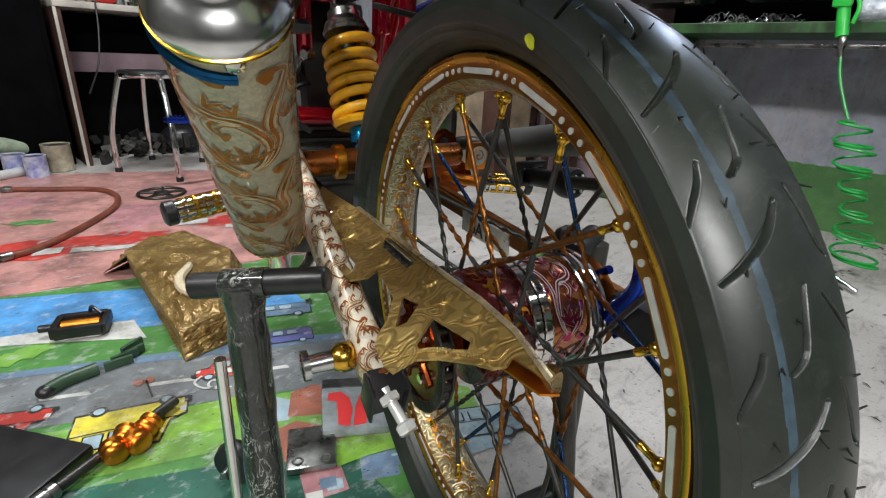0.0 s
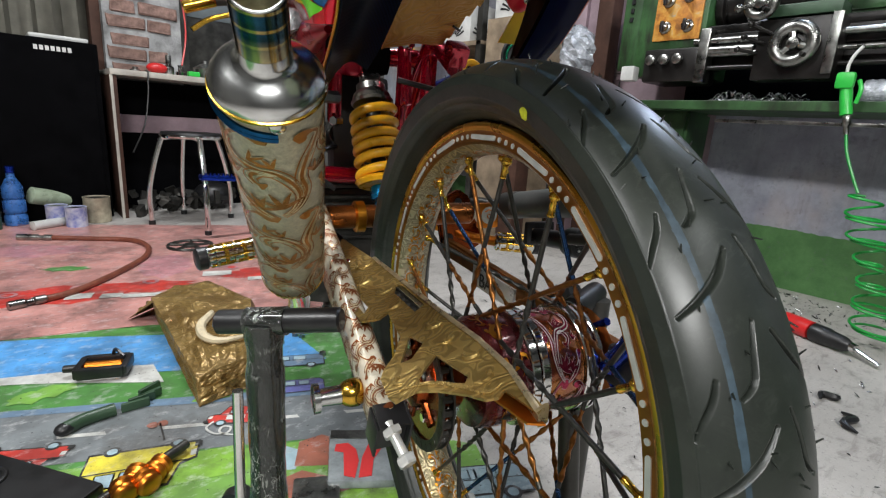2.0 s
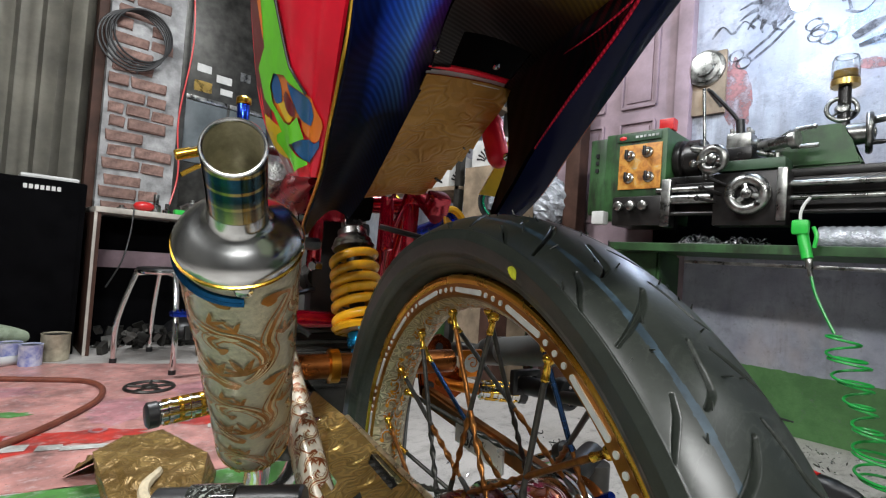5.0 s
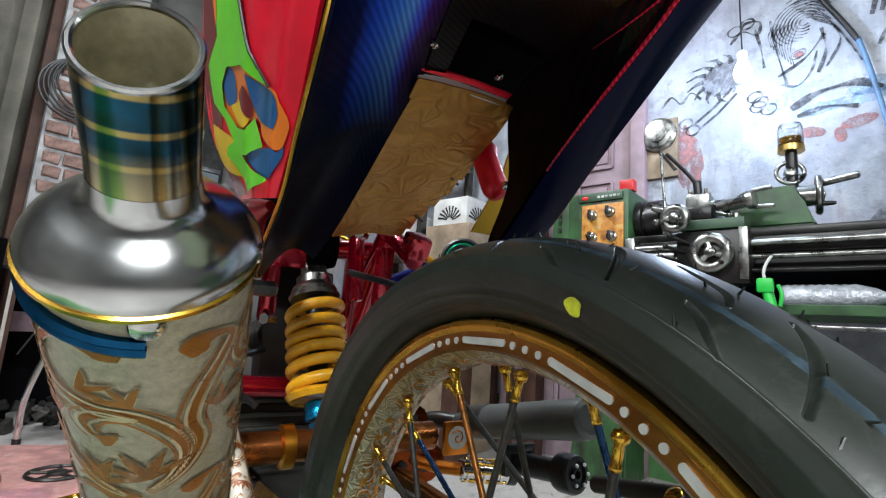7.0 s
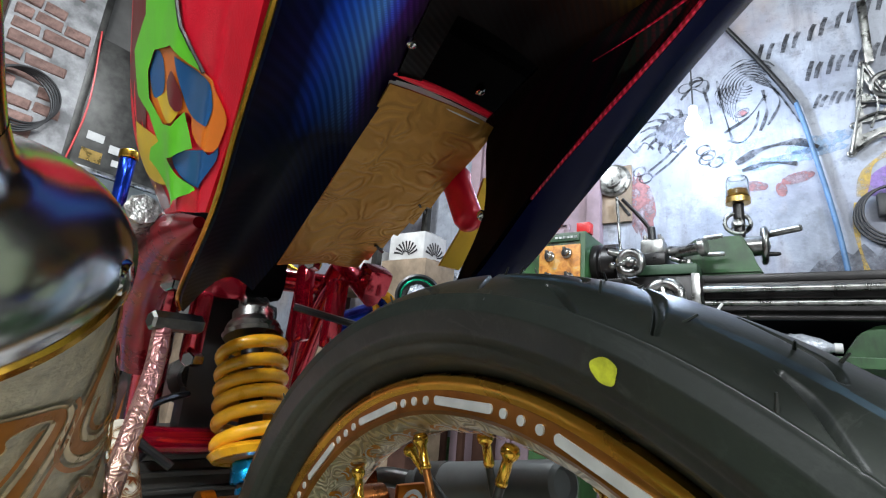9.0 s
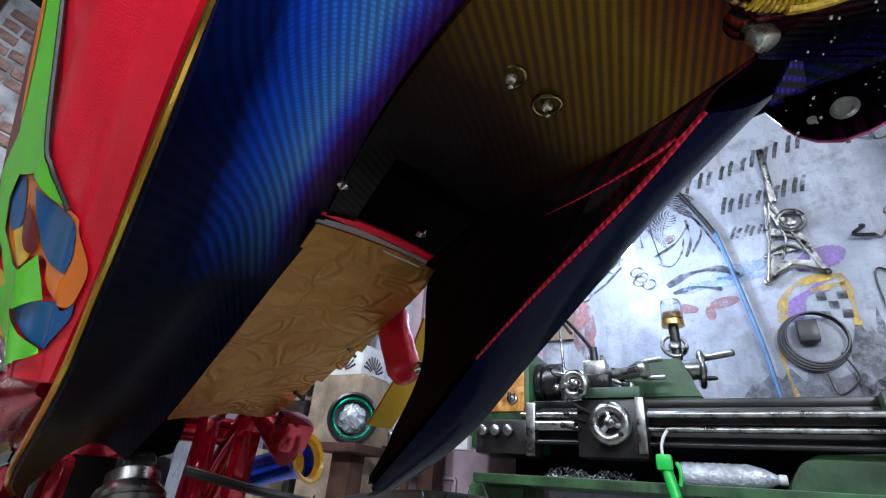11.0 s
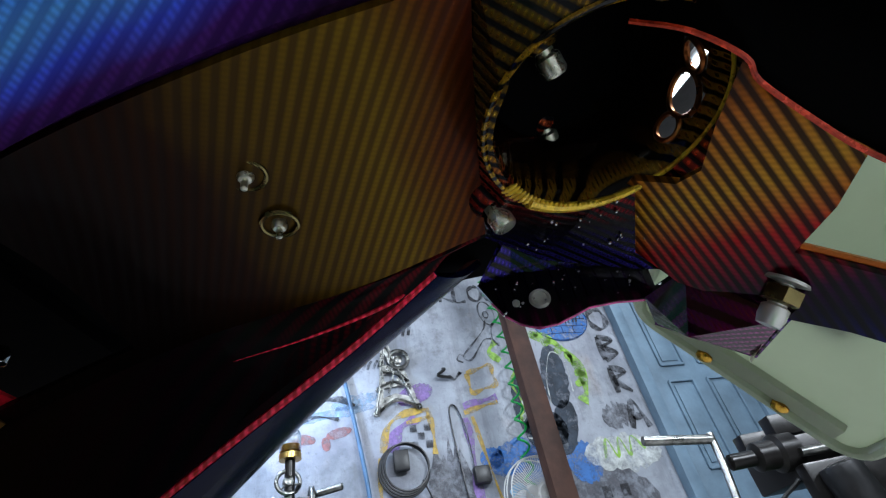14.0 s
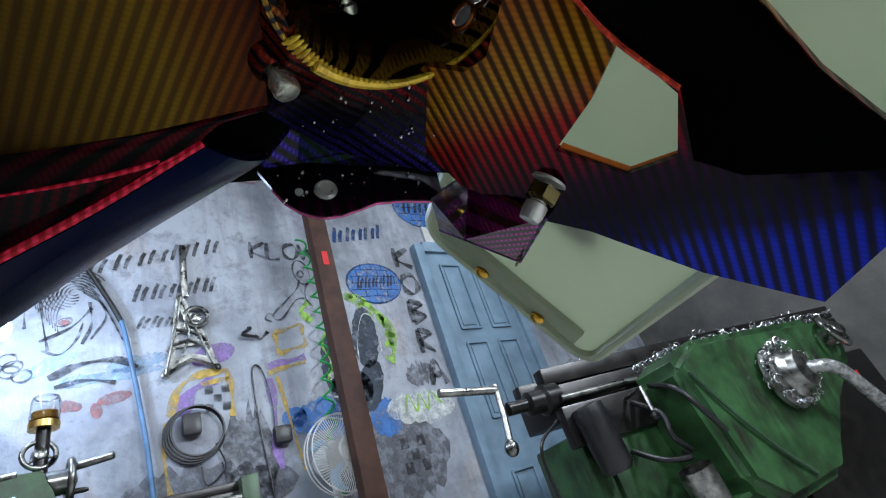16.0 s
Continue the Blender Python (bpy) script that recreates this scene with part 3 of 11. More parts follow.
def scrolls(rng, wide, high, size, share=1.0):
    """Scrollwork over a field: leaf strokes, and fine lines beside them."""
    leaves, lines = [], []
    rows, cols = max(1, int(high / size)), max(1, int(wide / size))
    for j in range(rows):
        for i in range(cols):
            cx, cy = (i + 0.5 + 0.5 * (j % 2) - 0.25) * wide / cols, (j + 0.5) * high / rows
            hand = 1 if (i + j) % 2 else -1
            a = rng.uniform(0, 6.28)
            leaves.append(curl(cx, cy, size * 0.62, a, hand * 4.2, size * 0.3))
            for k in range(3):
                s = 0.66 + 0.09 * k
                line = curl(cx, cy, size * s, a + hand * (0.5 + 0.15 * k), hand * 3.3, size * 0.05)
                lines.append(line[4:])
            for k in range(3):
                b = a + hand * (2.2 + 0.8 * k)
                leaves.append(curl(cx + size * 0.55 * math.cos(b), cy + size * 0.55 * math.sin(b), size * 0.3, b + 1.4, -hand * 2.1, size * 0.17, 10))
    return leaves, lines


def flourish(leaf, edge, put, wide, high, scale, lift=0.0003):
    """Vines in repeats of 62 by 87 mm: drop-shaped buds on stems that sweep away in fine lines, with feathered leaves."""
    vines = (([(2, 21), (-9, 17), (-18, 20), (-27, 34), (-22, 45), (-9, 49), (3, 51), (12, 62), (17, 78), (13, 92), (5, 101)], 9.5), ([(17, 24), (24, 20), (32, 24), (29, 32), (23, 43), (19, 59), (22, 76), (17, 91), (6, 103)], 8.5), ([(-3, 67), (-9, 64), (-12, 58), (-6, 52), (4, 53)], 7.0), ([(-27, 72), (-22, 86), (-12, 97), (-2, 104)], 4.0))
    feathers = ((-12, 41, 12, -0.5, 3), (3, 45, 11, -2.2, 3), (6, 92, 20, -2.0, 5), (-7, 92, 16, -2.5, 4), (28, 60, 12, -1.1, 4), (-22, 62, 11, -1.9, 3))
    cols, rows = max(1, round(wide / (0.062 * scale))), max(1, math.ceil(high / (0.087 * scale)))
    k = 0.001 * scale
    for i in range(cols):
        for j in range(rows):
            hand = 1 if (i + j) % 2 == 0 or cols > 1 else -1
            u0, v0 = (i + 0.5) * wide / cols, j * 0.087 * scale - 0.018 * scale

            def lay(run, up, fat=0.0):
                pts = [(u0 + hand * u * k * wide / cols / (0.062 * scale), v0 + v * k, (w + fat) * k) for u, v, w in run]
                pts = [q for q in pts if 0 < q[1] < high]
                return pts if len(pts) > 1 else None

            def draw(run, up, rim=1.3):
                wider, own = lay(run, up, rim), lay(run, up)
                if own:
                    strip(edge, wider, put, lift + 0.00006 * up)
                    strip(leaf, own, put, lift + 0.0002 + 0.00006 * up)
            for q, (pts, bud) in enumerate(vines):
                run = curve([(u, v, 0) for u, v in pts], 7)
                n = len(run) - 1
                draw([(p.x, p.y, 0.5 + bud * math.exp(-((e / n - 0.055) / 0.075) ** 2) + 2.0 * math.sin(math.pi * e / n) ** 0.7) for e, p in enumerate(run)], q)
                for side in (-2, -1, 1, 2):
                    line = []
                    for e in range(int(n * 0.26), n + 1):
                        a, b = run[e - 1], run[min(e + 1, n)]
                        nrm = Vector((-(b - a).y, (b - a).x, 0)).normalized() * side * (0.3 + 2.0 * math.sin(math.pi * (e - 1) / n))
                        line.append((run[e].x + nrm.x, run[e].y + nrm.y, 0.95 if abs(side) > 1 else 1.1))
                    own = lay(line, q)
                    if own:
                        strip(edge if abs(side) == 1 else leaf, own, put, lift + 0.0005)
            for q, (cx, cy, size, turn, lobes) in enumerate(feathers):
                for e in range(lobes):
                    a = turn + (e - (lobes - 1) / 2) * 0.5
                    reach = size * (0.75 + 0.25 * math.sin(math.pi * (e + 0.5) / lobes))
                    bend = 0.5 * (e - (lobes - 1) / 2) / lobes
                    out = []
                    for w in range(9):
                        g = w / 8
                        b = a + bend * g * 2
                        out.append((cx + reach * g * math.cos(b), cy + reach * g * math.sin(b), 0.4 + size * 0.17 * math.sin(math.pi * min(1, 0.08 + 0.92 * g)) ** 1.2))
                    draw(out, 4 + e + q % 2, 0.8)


# ---- the room ----
FAR, SIDE = 3.6, 2.5


def setting(name, bm, material, label, category="structure", smooth=False):
    ob = mesh_object(name, bm, material, None, "", smooth)
    return tagged(ob, label, category, kind="structure")


setting("floor", box(bmesh.new(), (0, 0, -0.05), (7.2, 8.2, 0.1)), M["concrete"], "dusty grey concrete workshop floor with oil stains", "floor")
setting("wall_right", box(bmesh.new(), (SIDE + 0.06, 0, 1.6), (0.12, 7.4, 3.2)), M["painted_wall"], "whitewashed plaster wall with graffiti and green dado", "wall")
setting("wall_back", box(bmesh.new(), (-0.5, FAR + 0.06, 1.6), (6.12, 0.12, 3.2)), M["plain_wall"], "smoked grey plaster wall at the far end", "wall")
setting("wall_left", box(bmesh.new(), (-3.06, 0, 1.6), (0.12, 7.4, 3.2)), M["plain_wall"], "plain dark plaster wall", "wall")
setting("wall_behind", box(bmesh.new(), (-0.5, -3.66, 1.6), (6.12, 0.12, 3.2)), M["plain_wall"], "plain dark plaster wall", "wall")
bm = box(bmesh.new(), (-0.25, 0, 3.22), (5.7, 7.4, 0.04))
for i in range(9):
    box(bm, (-0.25, -3.2 + 0.8 * i, 3.14), (5.6, 0.07, 0.12))
setting("ceiling", bm, M["ceiling"], "sooty board ceiling on dark rafters", "ceiling")


def corrugated_sheets():
    bm = bmesh.new()
    n = 150
    x0, x1 = -2.9, 0.44
    rows = []
    for z in (0.0, 3.1):
        rows.append([bm.verts.new((x0 + (x1 - x0) * i / n, FAR - 0.05 + 0.012 * math.sin(i * 1.35) + (0.01 if i % 5 == 0 else 0), z)) for i in range(n + 1)])
    for i in range(n):
        bm.faces.new((rows[0][i], rows[0][i + 1], rows[1][i + 1], rows[1][i]))
    bmesh.ops.solidify(bm, geom=bm.faces[:], thickness=0.002)
    return setting("trim", bm, M["corrugated"], "weathered corrugated metal sheets on the far wall", "sheet metal", True)


corrugated_sheets()
setting("trim", box(bmesh.new(), (0.465, FAR - 0.09, 1.55), (0.05, 0.1, 3.1), bevel=0.004), M["wood_dark"], "dark brown timber post beside the metal sheets", "post")


def brick_column():
    core = box(bmesh.new(), (0.685, FAR - 0.1, 1.55), (0.39, 0.2, 3.1))
    col = setting("wall_column", core, M["mortar"], "brick column with patchy grey render", "column")
    rng = random.Random(4)
    meshes = []
    for wide in (0.2, 0.185, 0.12, 0.075, 0.1):
        b = box(bmesh.new(), (0, 0, 0), (wide, 0.03, 0.062), bevel=0.009)
        for v in b.verts:
            v.co += Vector((rng.uniform(-1, 1), rng.uniform(-1, 1), rng.uniform(-1, 1))) * 0.004
        data = bpy.data.meshes.new("brick")
        b.to_mesh(data)
        b.free()
        data.materials.append(M["brick"])
        meshes.append((wide, data))
    for row in range(27):
        x = 0.5 + rng.uniform(0.0, 0.03)
        while x < 0.83:
            wide, data = rng.choice(meshes)
            if x + wide < 0.885 and rng.random() < 0.9:
                ob = new("brick", data)
                ob.parent = col
                ob.location = (x + wide / 2, FAR - 0.2 + rng.uniform(-0.004, 0.012), 0.8 + row * 0.083 + rng.uniform(-0.006, 0.006))
                ob.rotation_euler = (0, radians(rng.uniform(-2.5, 2.5)), 0)
            x += wide + 0.014


brick_column()


def panel_door(name, at, w, h, material, label, turn, rows=((0.12, 0.8), (0.95, 1.85)), cols=2):
    """A framed door of stiles and sunk panels, upright on the wall."""
    d = thing(name, at @ pose(0, 0, 0, 0, 0, turn), label, "door", kind="structure")
    part("door_leaf", box(bmesh.new(), (0, 0.0, h / 2), (w, 0.03, h), bevel=0.003), material, d)
    for side in (-1, 1):
        part("door_frame", box(bmesh.new(), (side * (w / 2 + 0.035), -0.005, h / 2 + 0.03), (0.07, 0.07, h + 0.06), bevel=0.004), material, d)
    part("door_frame", box(bmesh.new(), (0, -0.005, h + 0.04), (w, 0.07, 0.08), bevel=0.004), material, d)
    for z0, z1 in rows:
        for k in range(cols):
            cw = (w - 0.1 * (cols + 1)) / cols
            cx = -w / 2 + 0.1 + cw / 2 + k * (cw + 0.1)
            b = bmesh.new()
            for dx, dz, sx, sz in ((0, -1, cw, 0.014), (0, 1, cw, 0.014), (-1, 0, 0.014, z1 - z0), (1, 0, 0.014, z1 - z0)):
                box(b, (cx + dx * cw / 2, -0.022, (z0 + z1) / 2 + dz * (z1 - z0) / 2), (sx, 0.016, sz), bevel=0.003)
            part("moulding", b, material, d)
            part("door_panel", box(bmesh.new(), (cx, -0.017, (z0 + z1) / 2), (cw - 0.05, 0.012, z1 - z0 - 0.05), bevel=0.004), material, d)
    return d


panel_door("door_1", pose(SIDE - 0.02, 1.3, 0), 0.66, 2.1, M["mauve_door"], "faded mauve panelled timber door behind the lathe", -90, ((0.12, 0.75), (0.9, 1.42), (1.5, 2.0)))
panel_door("door_2", pose(SIDE - 0.02, -1.96, 0), 0.62, 2.3, M["blue_door"], "pale blue panelled timber door in the graffiti wall", -90, ((0.15, 0.85), (1.15, 1.62), (1.72, 2.2)))
setting("trim", box(bmesh.new(), (SIDE - 0.012, -1.9, 2.44), (0.02, 0.36, 0.2), bevel=0.004), M["white"], "white painted board over the blue door", "board")


# ---- graffiti ----
def on_wall(u, v, h):
    """u to the right along the wall as one faces it, v up."""
    return Vector((SIDE - 0.0015 - h, -u, v))


STROKES = {"K": ["0,0 0,1", "0.7,1 0,0.45 0.75,0"], "L": ["0,1 0,0 0.6,0"], "O": ["0.35,1 0,0.7 0.05,0.2 0.4,0 0.7,0.3 0.65,0.8 0.35,1"],
           "W": ["0,1 0.2,0 0.42,0.7 0.62,0 0.85,1"], "B": ["0,0 0,1", "0,1 0.6,0.8 0.1,0.52 0.65,0.25 0,0"], "R": ["0,0 0,1", "0,1 0.6,0.78 0.05,0.5 0.6,0"], "A": ["0,0 0.35,1 0.7,0", "0.15,0.4 0.55,0.4"]}


def stroke_run(text, x, y, s, w, k=5):
    pts = curve([(*(float(c) for c in p.split(",")), 0) for p in text.split()], k)
    return [(x + p.x * s, y + p.y * s, w * (0.8 + 0.4 * math.sin(i * 0.7))) for i, p in enumerate(pts)]


def graffito(strokes, material, label, lift=0.0006):
    bm = bmesh.new()
    for run in strokes:
        strip(bm, run, on_wall, lift)
    return tagged(mesh_object("graffiti", bm, material, None, "", False), label, "graffiti", "graffiti on the wall", "structure")


def letters(word, x, y, s, w, step, down=False):
    out = []
    for i, ch in enumerate(word):
        for text in STROKES[ch]:
            out.append(stroke_run(text, x + (0 if down else i * step), y - (i * step if down else 0), s, w))
    return out


def blot(cx, cy, rx, ry, turn=0.0, n=20, rough=0.1, seed=1):
    rng = random.Random(seed)
    c, s = math.cos(turn), math.sin(turn)
    run = []
    for i in range(n + 1):
        x = -1 + 2 * i / n
        w = 2 * ry * math.sqrt(max(0.0, 1 - x * x)) * (1 + rng.uniform(-rough, rough))
        run.append((cx + rx * x * c, cy + rx * x * s, w + 0.003))
    return run


def loop_run(cx, cy, rx, ry, w, turn=0.0, n=28, full=1.0):
    c, q = math.cos(turn), math.sin(turn)
    return [(cx + rx * math.cos(a) * c - ry * math.sin(a) * q, cy + rx * math.cos(a) * q + ry * math.sin(a) * c, w * (0.75 + 0.35 * math.sin(3 * a))) for a in (2 * math.pi * full * i / n for i in range(n + 1))]


def letter_bars(x0, y0, x1, y1, high, count, w):
    """Illegible hand lettering as upright bars, two to a letter."""
    out = []
    for i in range(count):
        for k in (0.2, 0.62):
            f = (i + k) / count
            x, y = x0 + (x1 - x0) * f, y0 + (y1 - y0) * f
            out.append([(x - 0.012, y, w), (x, y + high * 0.5, w * 1.15), (x + 0.014, y + high * (0.85 + 0.12 * math.sin(5 * i + 9 * k)), w)])
    return out


graffito([blot(1.1, 1.05, 0.34, 0.2, 0.1, rough=0.25, seed=51), blot(0.25, 1.08, 0.36, 0.13, 0.0, rough=0.3, seed=52), blot(1.38, 1.48, 0.1, 0.06, 0.3, rough=0.3, seed=53), blot(0.42, 1.2, 0.12, 0.2, 0.0, rough=0.3, seed=56)], M["paint_soot"], "sooty grey sprayed shadows low on the wall", 0.0004)
graffito(letters("KLOW", 0.53, 2.238, 0.108, 0.021, 0.09), M["paint_black"], "black sprayed capital letters on whitewash", 0.0022)
graffito(letters("KOBRA", 1.44, 2.2, 0.15, 0.036, 0.2, True), M["paint_black"], "thick black letters sprayed down the wall", 0.0022)
graffito(letter_bars(-0.2, 2.115, 0.39, 2.275, 0.1, 6, 0.016) + letter_bars(-0.02, 1.975, 0.35, 2.035, 0.095, 5, 0.016) + letter_bars(0.0, 1.84, 0.16, 1.845, 0.065, 3, 0.013), M["paint_black"], "three rows of upright black sprayed bars", 0.0022)
graffito(letter_bars(1.03, 2.37, 1.4, 2.43, 0.12, 4, 0.022), M["paint_navy"], "row of dark blue sprayed bars", 0.0022)
graffito([blot(1.24, 2.08, 0.185, 0.14, 0.05, seed=3, rough=0.04), blot(1.76, 2.72, 0.21, 0.17, 0, seed=8, rough=0.04)], M["paint_blue"], "blue sprayed ovals with brick lines", 0.0010)
bricks = [loop_run(1.24, 2.08, 0.185, 0.14, 0.012, 0.05), loop_run(1.76, 2.72, 0.21, 0.17, 0.012)]
for cx, cy, rx, ry in ((1.24, 2.08, 0.17, 0.13), (1.76, 2.72, 0.19, 0.16)):
    for k in range(-2, 3):
        y = cy + k * ry * 0.36
        half = rx * math.sqrt(max(0.02, 1 - (k * 0.36) ** 2))
        bricks.append([(cx - half, y, 0.006), (cx, y + 0.004, 0.006), (cx + half, y, 0.006)])
        for q in range(-2, 3):
            x = cx + (q + 0.5 * (k % 2)) * rx * 0.42
            if abs(x - cx) < half:
                bricks.append([(x, y, 0.005), (x, y + ry * 0.34, 0.005)])
graffito(bricks, M["paint_navy"], "dark blue brick lines over blue ovals", 0.0016)
graffito(letter_bars(1.12, 2.04, 1.38, 2.06, 0.09, 5, 0.013) + letter_bars(1.62, 2.66, 1.92, 2.7, 0.12, 3, 0.02), M["paint_black"], "black bars across the blue ovals", 0.0028)
graffito([stroke_run("0,0.36 0.13,0.3 0.225,0.165 0.225,0 0.18,-0.065", 1.025, 1.633, 1.0, 0.058), stroke_run("0,0 0.03,0.1 0,0.2 0.04,0.28", 0.83, 1.5, 1.0, 0.018), stroke_run("0,0 -0.05,0.06 0,0.12", 0.8, 1.84, 1.0, 0.04)] + [blot(1.04 + 0.21 * math.sin(0.33 * k), 1.99 - 0.052 * k, 0.035, 0.022, 0.6 * k, seed=60 + k, rough=0.3) for k in range(7)], M["paint_lime"], "lime sprayed arc with ragged edge", 0.0016)
graffito([blot(1.09, 1.73, 0.19, 0.075, 1.45, seed=5), blot(0.9, 1.62, 0.2, 0.085, 1.4, seed=6), blot(0.95, 1.44, 0.12, 0.1, 0.1, seed=7), blot(1.06, 1.45, 0.15, 0.07, 1.2, seed=19)], M["paint_slate"], "dark slate sprayed cloud between green outlines", 0.0008)
graffito([stroke_run("0,0 0.04,0.05 0.02,0.1 0.07,0.13 0.05,0.2 0.1,0.24 0.06,0.3", 0.84, 1.5, 1.0, 0.009), stroke_run("0,0 0.07,-0.02 0.1,0.03 0.15,0 0.17,-0.1 0.12,-0.16 0.05,-0.13", 0.8, 1.43, 1.0, 0.009), stroke_run("0,0 0.06,0.02 0.12,-0.02", 0.84, 1.52, 1.0, 0.02), stroke_run("0,0 0.02,0.15 0.09,0.3 0.16,0.24 0.15,0.06", 1.02, 1.57, 1.0, 0.006)], M["paint_white"], "thin white outlines over the dark cloud", 0.0026)
graffito([blot(0.76, 1.34, 0.16, 0.075, 0.3, seed=9), blot(0.86, 1.28, 0.08, 0.1, 0.1, seed=22), blot(1.1, 1.27, 0.09, 0.1, 0.1, seed=11), blot(0.63, 1.34, 0.06, 0.05, 0.1, seed=21)], M["paint_blue"], "cobalt sprayed patch low on the wall", 0.0006)
graffito([blot(1.33, 1.29, 0.22, 0.085, -0.05, seed=10, rough=0.2)], M["paint_white"], "white sprayed patch", 0.0012)
graffito([stroke_run("0,0 0.15,0.4 0.3,0 0.45,0.4 0.6,0 0.75,0.4 1,0.1", 1.22, 1.27, 0.24, 0.014)], M["paint_lime"], "lime scrawl over a white patch", 0.0026)
graffito([stroke_run("0,0.11 0.07,0.13 0.14,0.15 0.145,0.09 0.15,0.036 0.08,0.018 0.014,0 0.005,0.06 0,0.11", 0.592, 1.672, 1.0, 0.026), stroke_run("0,0 0.1,0.025 0.19,0.04", 0.538, 1.572, 1.0, 0.026), stroke_run("0,0 0.03,-0.2 0.07,-0.45", 0.575, 1.55, 1.0, 0.02), stroke_run("0,0 0.036,0.12 0.116,0.174 0.248,0.187", 0.113, 1.421, 1.0, 0.034), stroke_run("0,0 0.01,-0.1 0.005,-0.21", 0.355, 1.6, 1.0, 0.028), stroke_run("0,0 0.12,0.02", 0.24, 1.55, 1.0, 0.02), stroke_run("0,0 -0.01,-0.15 0.01,-0.3", 0.1, 1.4, 1.0, 0.022)], M["paint_ochre"], "ochre sprayed outlines with square corners", 0.0014)
graffito([stroke_run("0,0 0.1,0.02 0.19,0.036", 0.54, 1.604, 1.0, 0.04), stroke_run("0,0 0.01,-0.14 0,-0.3 0.01,-0.42", 0.534, 1.546, 1.0, 0.042), stroke_run("0,0 0.05,0.1 0.14,0.15", 0.15, 1.42, 1.0, 0.06), blot(0.3, 1.69, 0.1, 0.05, 0.3, seed=12)], M["paint_violet"], "violet sprayed bands beside ochre outlines", 0.0011)
graffito([[(0.25 + 0.035 * ((i % 3) + 0.05), 1.52 - 0.04 * (i // 3), 0.034), (0.285 + 0.035 * (i % 3), 1.52 - 0.04 * (i // 3), 0.034)] for i in (0, 2, 4, 6, 8)] + [[(1.14 + 0.05 * (i % 3), 1.12 - 0.06 * (i // 3), 0.055), (1.185 + 0.05 * (i % 3), 1.12 - 0.06 * (i // 3), 0.055)] for i in (0, 2, 4, 6, 8)], M["paint_black"], "small black chequers sprayed on the wall", 0.003)
figure = [loop_run(0.79, 2.15, 0.045, 0.08, 0.011, 0.15), loop_run(0.785, 2.14, 0.016, 0.022, 0.01), stroke_run("0.1,0.19 0.075,0.13 0,0.05 -0.075,-0.03 -0.03,-0.05 0.06,0.06 0.11,0.07", 0.672, 1.91, 1.0, 0.011), stroke_run("0.05,0 0.02,0.05 0.03,0.12 0.06,0.16", 0.77, 1.93, 1.0, 0.011), stroke_run("0,0 -0.03,0.02 -0.05,-0.01 -0.02,-0.03", 0.61, 1.875, 1.0, 0.011), stroke_run("0,0 0.03,-0.02 0.07,0.017 0.04,-0.01", 0.493, 1.775, 1.0, 0.018)]
# curled head of hair with a slanting face, and a spiky figure with bones beside it
hair = [loop_run(-0.235, 2.03, 0.02 + 0.0145 * k, 0.016 + 0.0135 * k, 0.007, 0.5, 26, 0.8 - 0.035 * k) for k in range(8)]
for k in range(9):
    hair.append(stroke_run(f"0,0 {0.05 + 0.004 * k},{0.02 - 0.012 * k} {0.1 + 0.006 * k},{0.0 - 0.03 * k}", -0.3 + 0.012 * k, 2.14 - 0.014 * k, 1.0, 0.006))
    hair.append(stroke_run(f"0,0 -0.03,{-0.05 - 0.006 * k} -0.02,{-0.11 - 0.01 * k}", -0.34 + 0.01 * k, 2.06 - 0.005 * k, 1.0, 0.005))
hair += [stroke_run("0,0 0.02,-0.16 0.05,-0.32", -0.36, 2.08, 1.0, 0.012), stroke_run("0,0 0.1,0.06 0.17,0.15", -0.34, 1.8, 1.0, 0.014), stroke_run("0,0 0.06,-0.02 0.11,0.04 0.13,0.12", -0.33, 1.76, 1.0, 0.01), stroke_run("0,0 0.03,0.09 0.02,0.2", -0.2, 1.78, 1.0, 0.014), stroke_run("0,0 0.05,0.1 0.03,0.18", -0.17, 1.8, 1.0, 0.01), loop_run(-0.265, 1.885, 0.03, 0.017, 0.008, 0.4), stroke_run("0,0 0.1,0.05 0.22,0.06 0.3,0.02", -0.3, 1.64, 1.0, 0.03), stroke_run("0,0 0.1,0.02 0.2,0.0", -0.28, 1.6, 1.0, 0.02)]
spiky = [stroke_run("0,0 0.3,0.3 0.6,0 0.9,0.3 1.2,0", -0.83, 1.78, 0.15, 0.012), stroke_run("0,0 0.4,0.4 0.9,0.1 1,0.6 0.5,0.7 0.3,0.3", -0.52, 2.02, 0.12, 0.014), stroke_run("0,0 0.02,-0.1 0.03,-0.2", -0.42, 2.06, 1.0, 0.012)]
for k in range(8):
    a = radians(70 + 26 * k)
    spiky.append([(-0.55 + 0.09 * math.cos(a), 1.86 + 0.07 * math.sin(a), 0.024), (-0.55 + 0.13 * math.cos(a + 0.15), 1.86 + 0.105 * math.sin(a + 0.15), 0.014), (-0.55 + 0.17 * math.cos(a + 0.35), 1.86 + 0.12 * math.sin(a + 0.35), 0.006)])
for cx, cy in ((-0.72, 1.67), (-0.69, 1.63), (-0.43, 1.73), (-0.42, 1.68), (-0.5, 2.08), (-0.45, 2.1), (-0.41, 1.7), (-0.38, 1.66)):
    spiky.append(loop_run(cx, cy, 0.03, 0.024, 0.01, 0.3, 14))
spiky += [[(-0.68, 1.66, 0.012), (-0.6, 1.72, 0.012), (-0.52, 1.8, 0.012)], [(-0.66, 1.63, 0.012), (-0.58, 1.69, 0.012), (-0.5, 1.77, 0.012)]]
